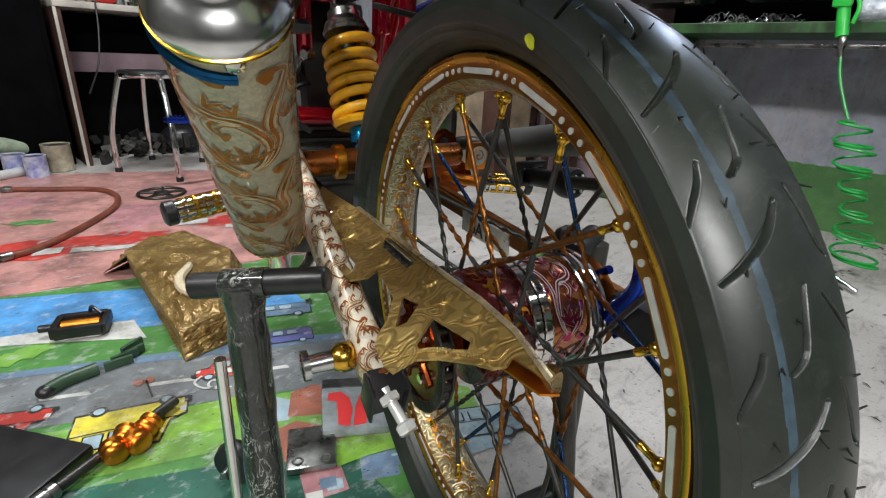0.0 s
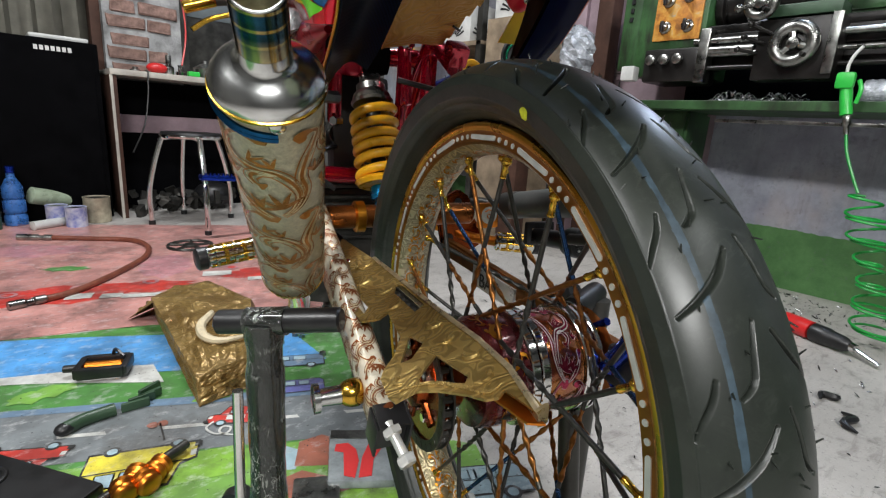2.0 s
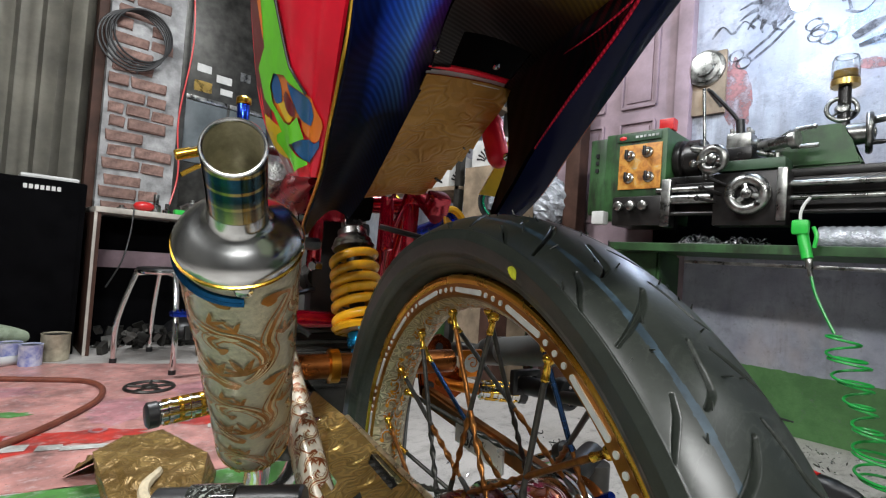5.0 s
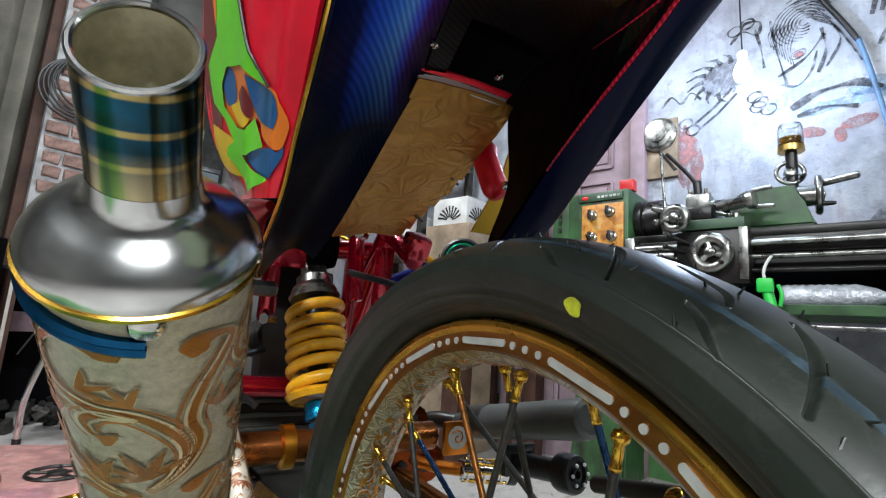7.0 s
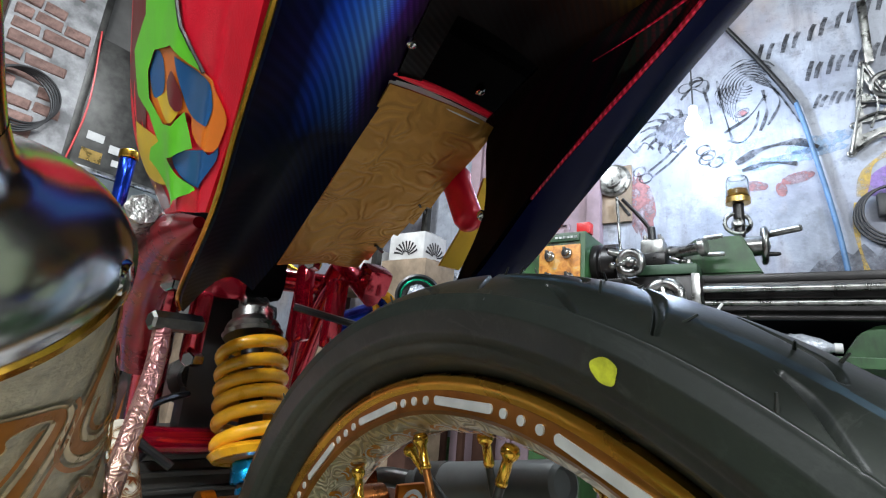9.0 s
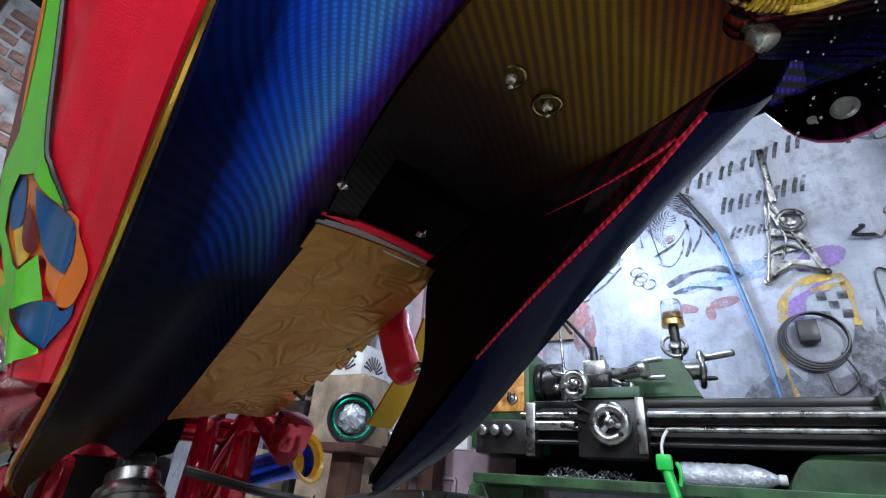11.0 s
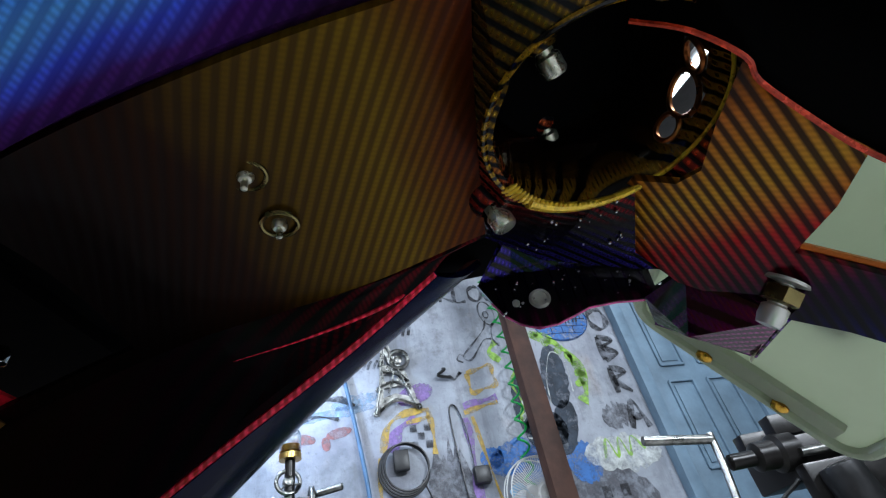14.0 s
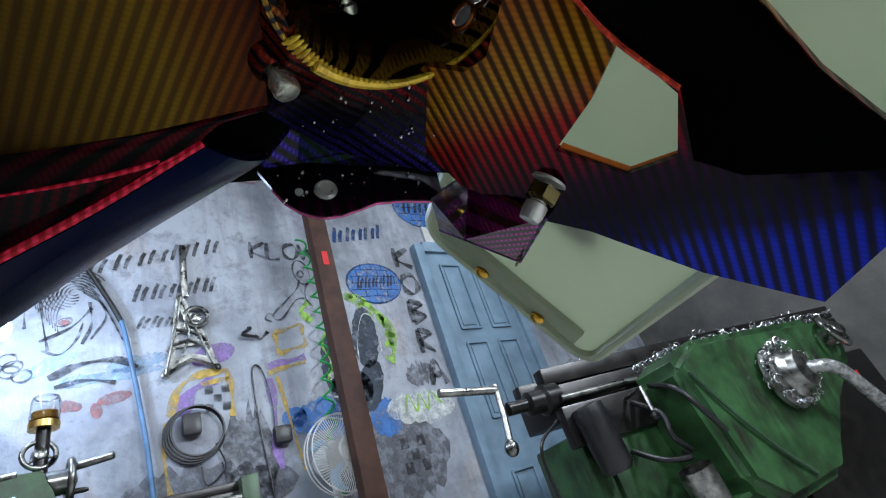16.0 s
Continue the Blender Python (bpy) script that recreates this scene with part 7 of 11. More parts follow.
def number_bracket():
    """Carbon bracket behind the seat: a holed bowl, a sloping tongue with a window, a purple ear; a white plate behind."""
    def pt(u, v, h=0.0):
        """Tongue: u across, v from its root down to its tip."""
        a, b = Vector((0.0, -0.185, 0.835)), Vector((0.012, -0.292, 0.715))
        x = Vector((1, 0.02, 0.0))
        n = Vector((0.0, -0.72, -0.69))
        return a.lerp(b, v) + x * u - n * h * -1.0
    ol = [(-0.05, 0.22), (-0.006, 0.225), (0.012, 0.235), (0.022, 0.2), (0.03, 0.1), (0.062, 0.02), (0.072, 0.3), (0.06, 0.55), (0.051, 0.65), (0.036, 0.91), (0.017, 1.12), (-0.028, 1.05), (-0.037, 0.92), (-0.039, 0.76), (-0.045, 0.6), (-0.053, 0.42)]
    win = [(-0.017, 0.46), (-0.014, 0.605), (0.003, 0.684), (0.02, 0.626), (0.028, 0.468), (0.004, 0.475)]
    bm = bmesh.new()
    outer = [bm.verts.new(pt(u, v)) for u, v in ol]
    inner = [bm.verts.new(pt(u, v)) for u, v in win]
    edges = [bm.edges.new((r[i], r[(i + 1) % len(r)])) for r in (outer, inner) for i in range(len(r))]
    bmesh.ops.triangle_fill(bm, edges=edges, use_beauty=True)
    bmesh.ops.solidify(bm, geom=bm.faces[:], thickness=0.004)
    t = part("number_bracket", bm, M["carbon_tail"], bike, "lacquered carbon number bracket with window and holes", False)
    # the lit thickness of the window is put in as orange colour
    part("window_edge", tube(bmesh.new(), [pt(u, v, 0.001) for u, v in win[1:5]], 0.0016, 6), M["orange_paint"], t, "window edge coloured orange as lit")
    part("bracket_rim", tube(bmesh.new(), [q + Vector((0, 0.75, -0.66)) * 0.0056 for q in curve([pt(-0.03, 0.016), pt(-0.033, 0.124), pt(-0.031, 0.225), pt(-0.026, 0.261), pt(-0.021, 0.36), pt(-0.0175, 0.457), pt(-0.0165, 0.6)], 5)], 0.0009, 6), M["red_crease"], t, "bright red rim")
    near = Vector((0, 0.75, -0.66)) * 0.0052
    # flat black sheet laid over the tongue beyond the red rim
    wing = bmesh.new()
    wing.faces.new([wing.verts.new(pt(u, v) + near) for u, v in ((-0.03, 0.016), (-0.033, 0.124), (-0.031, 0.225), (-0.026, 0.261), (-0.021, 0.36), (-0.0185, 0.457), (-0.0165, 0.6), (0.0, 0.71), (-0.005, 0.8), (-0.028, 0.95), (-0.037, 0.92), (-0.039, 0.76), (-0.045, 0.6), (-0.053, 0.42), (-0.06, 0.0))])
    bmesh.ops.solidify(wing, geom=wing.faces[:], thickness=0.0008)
    part("dark_wing", wing, M["black_matt"], t, "flat black sheet over the side of the bracket", False)
    # deep round cup set into the bracket, with three openings in its rear wall
    cc, cr, cz = Vector((-0.003, -0.176, 0)), 0.0405, 0.8185
    skirt = bmesh.new()
    outer = [skirt.verts.new(q) for q in ((-0.062, -0.1355, 0.832), (0.0, -0.1355, 0.833), (0.062, -0.1355, 0.831), (0.078, -0.16, 0.824), (0.08, -0.2, 0.81), (0.064, -0.232, 0.79), (0.02, -0.236, 0.781), (-0.03, -0.232, 0.786), (-0.056, -0.2, 0.812))]
    inner = [skirt.verts.new((cc.x + cr * math.cos(a), cc.y + cr * math.sin(a), cz)) for a in (2 * math.pi * i / 48 for i in range(48))]
    bmesh.ops.triangle_fill(skirt, edges=[skirt.edges.new((r[i], r[(i + 1) % len(r)])) for r in (outer, inner) for i in range(len(r))], use_beauty=True)
    bmesh.ops.solidify(skirt, geom=skirt.faces[:], thickness=0.0025)
    part("bowl_skirt", skirt, M["carbon_bowl"], t, "dark gold carbon skirt round the cup", False)
    bowl = bmesh.new()
    rows = []
    for h, r in ((0.0, cr), (0.003, cr - 0.001), (0.006, cr - 0.0025), (0.009, cr - 0.003), (0.012, cr - 0.0035), (0.015, cr - 0.004), (0.018, cr - 0.0045), (0.021, cr - 0.005), (0.024, cr - 0.006), (0.032, cr - 0.008), (0.041, cr - 0.011), (0.046, cr - 0.016), (0.048, cr * 0.4)):
        rows.append([bowl.verts.new((cc.x + r * math.cos(a), cc.y + r * math.sin(a), cz + h)) for a in (2 * math.pi * i / 96 for i in range(96))])
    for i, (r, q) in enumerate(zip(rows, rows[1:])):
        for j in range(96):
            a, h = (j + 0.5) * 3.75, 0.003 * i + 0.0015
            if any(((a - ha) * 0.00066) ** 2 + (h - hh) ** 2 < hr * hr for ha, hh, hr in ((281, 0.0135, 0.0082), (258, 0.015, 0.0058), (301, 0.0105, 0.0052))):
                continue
            # deepest faces are plain black, the shade inside put in as colour
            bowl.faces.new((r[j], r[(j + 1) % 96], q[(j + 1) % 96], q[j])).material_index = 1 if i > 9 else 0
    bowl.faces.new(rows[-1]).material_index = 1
    part("bowl", bowl, [M["carbon_cup"], M["black_matt"]], t, "gold carbon cup with depth shade in its colour and round openings")
    for ha, hh, hr in ((281, 0.0135, 0.0082), (258, 0.015, 0.0058), (301, 0.0105, 0.0052)):
        ring_pts = []
        for k in range(29):
            b = 2 * math.pi * k / 28
            a = radians(ha + math.degrees(hr * math.cos(b) / 0.0365))
            ring_pts.append((cc.x + 0.0362 * math.cos(a), cc.y + 0.0362 * math.sin(a), cz + hh + hr * math.sin(b)))
        part("hole_rim", tube(bmesh.new(), ring_pts, 0.0011, 6, False), M["copper_deep"], t, "copper hole rim")
    # one rolled lip: its lit arc in bright gold, the rest in dark colour
    arc = [(cc.x + cr * math.cos(a), cc.y + cr * math.sin(a), cz - 0.0008) for a in (radians(38 - 3.6 * k) for k in range(46))]
    part("cup_lip", tube(bmesh.new(), arc, 0.0016, 8, True, [0.0007 + 0.0019 * max(0, 1 - k / 30) ** 1.2 for k in range(46)]), M["fan_gold"], t, "lit arc of the rolled lip, coloured bright gold")
    arc = [(cc.x + (cr + 0.0006) * math.cos(a), cc.y + (cr + 0.0006) * math.sin(a), cz - 0.0004) for a in (radians(38 + 4.8 * k) for k in range(41))]
    part("cup_lip", tube(bmesh.new(), arc, 0.0011, 8), M["carbon_cup"], t, "unlit arc of the rolled lip, coloured dark")
    # chased gold ribs set across the lip where it begins, shortening along it
    for k in range(20):
        a = radians(56 - 3.1 * k)
        reach = 0.0034 * (1 - k / 26)
        c = Vector((cc.x + (cr - 0.0012) * math.cos(a), cc.y + (cr - 0.0012) * math.sin(a), cz - 0.0012))
        lv = lathe(bmesh.new(), [(0.0003, -reach), (0.0009, -reach * 0.5), (0.0011, reach * 0.4), (0.0004, reach)], c, (math.cos(a), math.sin(a), 0.1), 8)
        part("gold_rib", lv, M["fan_gold"], t, "bright gold rib")
    frame_x = Matrix(((0, 0, -1, 0.087), (1, 0, 0, 0), (0, 1, 0, 0), (0, 0, 0, 1)))
    ear = slab(bmesh.new(), [(-0.1291, 0.8211), (-0.1338, 0.8106), (-0.1381, 0.8028), (-0.1439, 0.7971), (-0.1512, 0.7936), (-0.1596, 0.7938), (-0.1688, 0.7964), (-0.1755, 0.7986), (-0.188, 0.7984), (-0.2004, 0.7967), (-0.207, 0.8005), (-0.209, 0.824), (-0.15, 0.8235)], 0.0025, frame_x)
    e = part("side_ear", ear, M["carbon_purple"], t, "purple carbon ear with a hole", False)
    fl = bmesh.new()
    ring_loft(fl, [[Vector((0.0868, -0.1291, 0.8211)), Vector((0.0868, -0.1455, 0.8229)), Vector((0.0868, -0.224, 0.812)), Vector((0.07, -0.224, 0.82)), Vector((0.07, -0.15, 0.838)), Vector((0.08, -0.142, 0.835))], [Vector((0.0843, -0.131, 0.823)), Vector((0.0843, -0.1455, 0.8249)), Vector((0.0843, -0.222, 0.814)), Vector((0.069, -0.222, 0.822)), Vector((0.069, -0.151, 0.84)), Vector((0.078, -0.143, 0.837))]])
    part("ear_flange", fl, M["carbon_indigo"], e, "indigo carbon flange folded over the ear", False)
    part("ear_edge", tube(bmesh.new(), [(0.0858, y, z) for y, z in ((-0.1338, 0.8106), (-0.1381, 0.8028), (-0.1439, 0.7971), (-0.1512, 0.7936), (-0.1596, 0.7938), (-0.1688, 0.7964), (-0.1755, 0.7986), (-0.188, 0.7984), (-0.2004, 0.7967))], 0.0007, 6), M["ear_pink"], e, "pink lacquered lower edge")
    # ring and pale disc added in place of bright wall seen through a hole
    part("ear_hole", lathe(bmesh.new(), [(0.0042, -0.002), (0.005, 0.0), (0.0042, 0.0016), (0.0034, 0.0016), (0.0034, -0.002)], (0.0842, -0.1553, 0.8073), (-1, 0.05, -0.05), 24), M["satin"], e, "pale ring round the ear hole")
    part("ear_bore", lathe(bmesh.new(), [(0.0034, 0.0006), (0.002, 0.0008), (0.0004, 0.0008)], (0.0842, -0.1553, 0.8073), (-1, 0.05, -0.05), 20), M["inlay"], e, "pale disc in place of the bright wall behind the hole")
    part("ear_pin", lathe(bmesh.new(), [(0.0016, -0.001), (0.0018, 0.0008), (0.0004, 0.0012)], (0.0842, -0.1442, 0.807), (-1, 0, 0), 12), M["inlay"], e, "pale pin")
    # faceted end of the ear
    ta, tb, tc, td, te, tm = (Vector(q) for q in ((0.084, -0.2, 0.797), (0.104, -0.208, 0.793), (0.0985, -0.2396, 0.766), (0.06, -0.2345, 0.764), (0.0726, -0.2165, 0.8), (0.0905, -0.2125, 0.7775)))
    tip = bmesh.new()
    lo_v = [tip.verts.new(q) for q in (ta, tb, tc, td, te)]
    mid = tip.verts.new(tm)
    hi_v = [tip.verts.new(q + Vector((0.001, -0.004, 0.004))) for q in (ta, tb, tc, td, te)]
    for k in range(5):
        tip.faces.new((lo_v[k], lo_v[(k + 1) % 5], mid))
        tip.faces.new((lo_v[k], lo_v[(k + 1) % 5], hi_v[(k + 1) % 5], hi_v[k]))
    tip.faces.new(hi_v)
    part("ear_tip", tip, M["carbon_magenta"], t, "faceted purple carbon tip", False)
    part("tip_edge", tube(bmesh.new(), [tb, tc, td], 0.0008, 6), M["carbon_navy"], t, "navy rolled edge")
    for p, w, r in (((0.0394, -0.1404, 0.8224), (0.2, -0.3, -0.9), 0.005), ((0.03, -0.1695, 0.853), (0.8, -0.35, -0.45), 0.0042), ((-0.0115, -0.1643, 0.8449), (0.75, -0.4, -0.5), 0.0046), ((-0.03, -0.155, 0.85), (0.4, -0.4, -0.8), 0.0045)):
        b = part("bracket_bolt", lathe(bmesh.new(), [(r * 0.72, -0.008), (r * 0.72, -0.002), (r, -0.001), (r, 0.005), (r * 0.85, 0.006), (r * 0.3, 0.0064)], p, w, 16), M["bolt_steel"], t, "steel cap bolt")
        part("bolt_boss", lathe(bmesh.new(), [(r * 1.6, -0.012), (r * 1.45, -0.006), (r * 1.1, -0.004)], p, w, 20, False), M["carbon_bowl"], b)
    bolt_way = Vector((-0.5, -0.58, 0.62))
    bb = part("plate_bolt_large", lathe(bmesh.new(), [(0.0012, -0.0045), (0.004, -0.004), (0.0048, -0.001), (0.0048, 0.003), (0.0032, 0.004), (0.0032, 0.026), (0.0028, 0.028)], (0.0562, -0.2275, 0.7655), bolt_way, 20), M["satin"], t, "plated bolt and nut")
    part("bolt_nut", lathe(bmesh.new(), [(0.004, 0.0045), (0.0068, 0.0052), (0.0068, 0.0105), (0.004, 0.0115)], (0.0562, -0.2275, 0.7655), bolt_way, 6), M["brass_dark"], bb, "tarnished hex nut")
    part("bolt_washer", lathe(bmesh.new(), [(0.004, 0.012), (0.0076, 0.0125), (0.0076, 0.0137), (0.004, 0.014)], (0.0562, -0.2275, 0.7655), bolt_way, 24), M["satin"], bb, "steel washer")
    stay = bmesh.new()
    run = curve([(0.0985, -0.24, 0.7665), (0.082, -0.239, 0.768), (0.062, -0.24, 0.7685), (0.044, -0.246, 0.7695)], 6)
    ring_loft(stay, [[q + Vector((0, 0.0, 0.0)), q + Vector((0.002, 0.0028, -0.0022)), q + Vector((0.003, 0.002, 0.0)), q + Vector((0.001, -0.001, 0.0022))] for q in run])
    part("tongue_stay", stay, M["brass_dark"], t, "dull curved stay", True)
    part("edge_rim", tube(bmesh.new(), [pt(u, v, 0.001) for u, v in ((0.06, 0.55), (0.051, 0.65), (0.036, 0.91), (0.017, 1.12))], 0.0018, 6), M["carbon_navy"], t, "navy rolled edge")
    wire = part("wire_stay", rod(bmesh.new(), (-0.0115, -0.2598, 0.7678), (-0.0168, -0.325, 0.817), 0.0011, n=8), M["satin"], t, "thin pale wire stay")
    part("wire_eye", hoop(bmesh.new(), (-0.0112, -0.2575, 0.766), (1, 0.2, 0.2), 0.0028, 0.0009, 18, 6), M["satin"], wire)
    # white plate behind
    ex = Vector((1.0, 0.0, 0.0))
    ey = Vector((0.16, -0.635, -0.755)).normalized()
    nz = ex.cross(ey).normalized()
    o = Vector((0.1625, -0.2942, 0.7375))
    mm = Matrix(((ex.x, -ey.x, nz.x, o.x), (ex.y, -ey.y, nz.y, o.y), (ex.z, -ey.z, nz.z, o.z), (0, 0, 0, 1)))
    pl = bmesh.new()
    out = []
    for cx, cy, a0 in ((-0.012, 0.012 - 0.008, 270), (-0.012, 0.1, 0), (-0.25, 0.1, 90), (-0.25, 0.004, 180)):
        for k in range(6):
            a = radians(a0 + 18 * k)
            out.append((cx + 0.014 * math.cos(a), cy + 0.014 * math.sin(a)))
    slab(pl, out, 0.003, mm)
    plate = part("number_plate_blank", pl, M["white_plate"], bike, "blank frosted white plate holder", False)
    part("plate_rim", tube(bmesh.new(), [mm @ Vector((x, y, 0.003)) for x, y in out] + [mm @ Vector((*out[0], 0.003))], 0.0036, 8), M["white_plate"], plate)
    part("plate_rail", box(bmesh.new(), (-0.012, 0.055, 0.004), (0.012, 0.1, 0.006), mm, 0.002), M["white_plate"], plate)
    for y in (0.031, 0.072):
        part("plate_screw", lathe(bmesh.new(), [(0.0042, 0.004), (0.0042, 0.008), (0.002, 0.0095)], mm @ Vector((-0.005, y, 0)), nz, 16), M["gold_bright"], plate, "small gold screw")
        part("plate_screw", lathe(bmesh.new(), [(0.0042, -0.008), (0.0042, 0.002), (0.002, 0.003)], mm @ Vector((-0.005, y, 0)), -nz, 16), M["gold_bright"], plate, "small gold screw")
    part("plate_clip", box(bmesh.new(), (-0.075, 0.045, -0.003), (0.012, 0.02, 0.006), mm, 0.001), M["black"], plate)
    # bright flecks added to imitate sparkle on the skirt and ear
    rng = random.Random(51)
    dust = bmesh.new()
    for k in range(90):
        a, r = rng.uniform(-2.6, 0.5), cr + rng.uniform(0.002, 0.03)
        x, y = cc.x + r * math.cos(a), cc.y + r * math.sin(a)
        if k % 3 == 0:
            q = Vector((0.0838, rng.uniform(-0.2, -0.136), rng.uniform(0.801, 0.821)))
        else:
            q = Vector((min(x, 0.076), max(y, -0.228), cz - 0.0012 - 0.02 * max(0, (r - cr) / 0.03) * max(0, -math.sin(a))))
        ball(dust, q, rng.uniform(0.0003, 0.0009), (1.6, 1, 0.8), 5)
    tagged(part("metal_dust", dust, M["swarf"], t, "bright metal flecks added for sparkle"), kind="stuff")


number_bracket()


# ---- front of the bike, far ahead ----
def front_end():
    bar = part("handlebar", tube(bmesh.new(), curve([(-0.25, 0.9, 0.818), (-0.18, 0.905, 0.84), (0.02, 0.95, 0.87), (0.22, 0.905, 0.84), (0.29, 0.9, 0.818)], 6), 0.011, 12), M["steel_dark"], bike, "handlebar with orange grips and gold levers")
    for s in (-1, 1):
        part("grip", rod(bmesh.new(), (s * 0.275 + 0.018, 0.9, 0.815), (s * 0.21 + 0.018, 0.902, 0.838), 0.0125, n=20, chamfer=0.003), M["gold_bright"], bar, "ribbed orange grip")
        part("lever", tube(bmesh.new(), curve([(s * 0.26 + 0.018, 0.89, 0.772), (s * 0.22 + 0.018, 0.9, 0.8), (s * 0.15 + 0.018, 0.92, 0.825)], 5), 0.0055, 8), M["gold_bright"], bar, "gold lever")
    j = part("fluid_jar", lathe(bmesh.new(), [(0.013, -0.06), (0.014, 0), (0.015, 0.035), (0.012, 0.04)], (-0.12, 0.93, 0.925), (0, 0, 1), 20), M["blue_deep"], bar, "blue fluid pot with gold lid")
    part("jar_lid", lathe(bmesh.new(), [(0.017, 0.038), (0.018, 0.04), (0.018, 0.052), (0.015, 0.055)], (-0.12, 0.93, 0.925), (0, 0, 1), 12), M["gold_bright"], j, "gold lid")
    part("front_body", box(bmesh.new(), (0.02, 0.75, 0.82), (0.14, 0.5, 0.22), bevel=0.07), M["red_chrome"], bike, "red central body shell")
    part("front_fork", rod(bmesh.new(), (0.02, 1.0, 0.95), (0.02, 1.28, 0.3), 0.03, n=18), M["steel_dark"], bike)
    fw = part("front_wheel", hoop(bmesh.new(), (0.02, 1.28, 0.29), (1, 0, 0), 0.25, 0.032, 64, 12), M["rubber"], bike, "front tyre on a dark wheel")
    part("front_rim", hoop(bmesh.new(), (0.02, 1.28, 0.29), (1, 0, 0), 0.215, 0.012, 64, 8), M["gold"], fw)


front_end()


# ---- paddock stand ----
def stand():
    W = BIKE
    st = thing("paddock_stand", W, "black tubular paddock stand wrapped in clear film under the swingarm", "stand")
    a, b = Vector((-0.218, 0.109, 0.409)), Vector((-0.112, 0.049, 0.422))
    part("cross_bar", rod(bmesh.new(), a, b, 0.0118, n=24, chamfer=0.002), M["black"], st)
    j = Vector((-0.178, 0.086, 0.414))
    part("film_sleeve", tube(bmesh.new(), [j.lerp(a, 0.35), j.lerp(a, 0.1), j, j.lerp(b, 0.3)], 0.0138, 16), M["film"], st, "creased clear film")
    part("upright", rod(bmesh.new(), j, (-0.184, 0.075, 0.0), 0.0145, n=24), M["black"], st)
    rng = random.Random(2)
    pts = [j.lerp(Vector((-0.184, 0.075, 0.02)), i / 30) for i in range(31)]
    part("film_wrap", tube(bmesh.new(), pts, 0.017, 20, radii=[0.0165 + 0.0026 * rng.random() for i in pts]), M["film"], st, "creased clear film")
    part("side_rod", rod(bmesh.new(), (-0.205, 0.06, 0.36), (-0.215, 0.05, 0.012), 0.005, n=12), M["chrome"], st, "thin chrome rod")
    part("upright", rod(bmesh.new(), (0.215, 0.07, 0.4), (0.2, 0.06, 0.0), 0.0165, n=20), M["steel_dark"], st)
    part("upright", rod(bmesh.new(), (0.16, 0.05, 0.39), (0.15, -0.02, 0.0), 0.013, n=20), M["steel_dark"], st)
    part("cross_bar", rod(bmesh.new(), (0.16, 0.05, 0.4), (0.23, 0.09, 0.4), 0.0145, n=20), M["black"], st)
    part("base_bar", rod(bmesh.new(), (-0.2, 0.06, 0.016), (0.21, 0.06, 0.016), 0.016, n=20), M["black"], st)
    part("castor", lathe(bmesh.new(), [(0.012, -0.012), (0.03, -0.011), (0.032, 0.0), (0.03, 0.011), (0.012, 0.012)], (0.2, -0.05, 0.032), (1, 0, 0), 24), M["black"], st, "small black wheel")


stand()



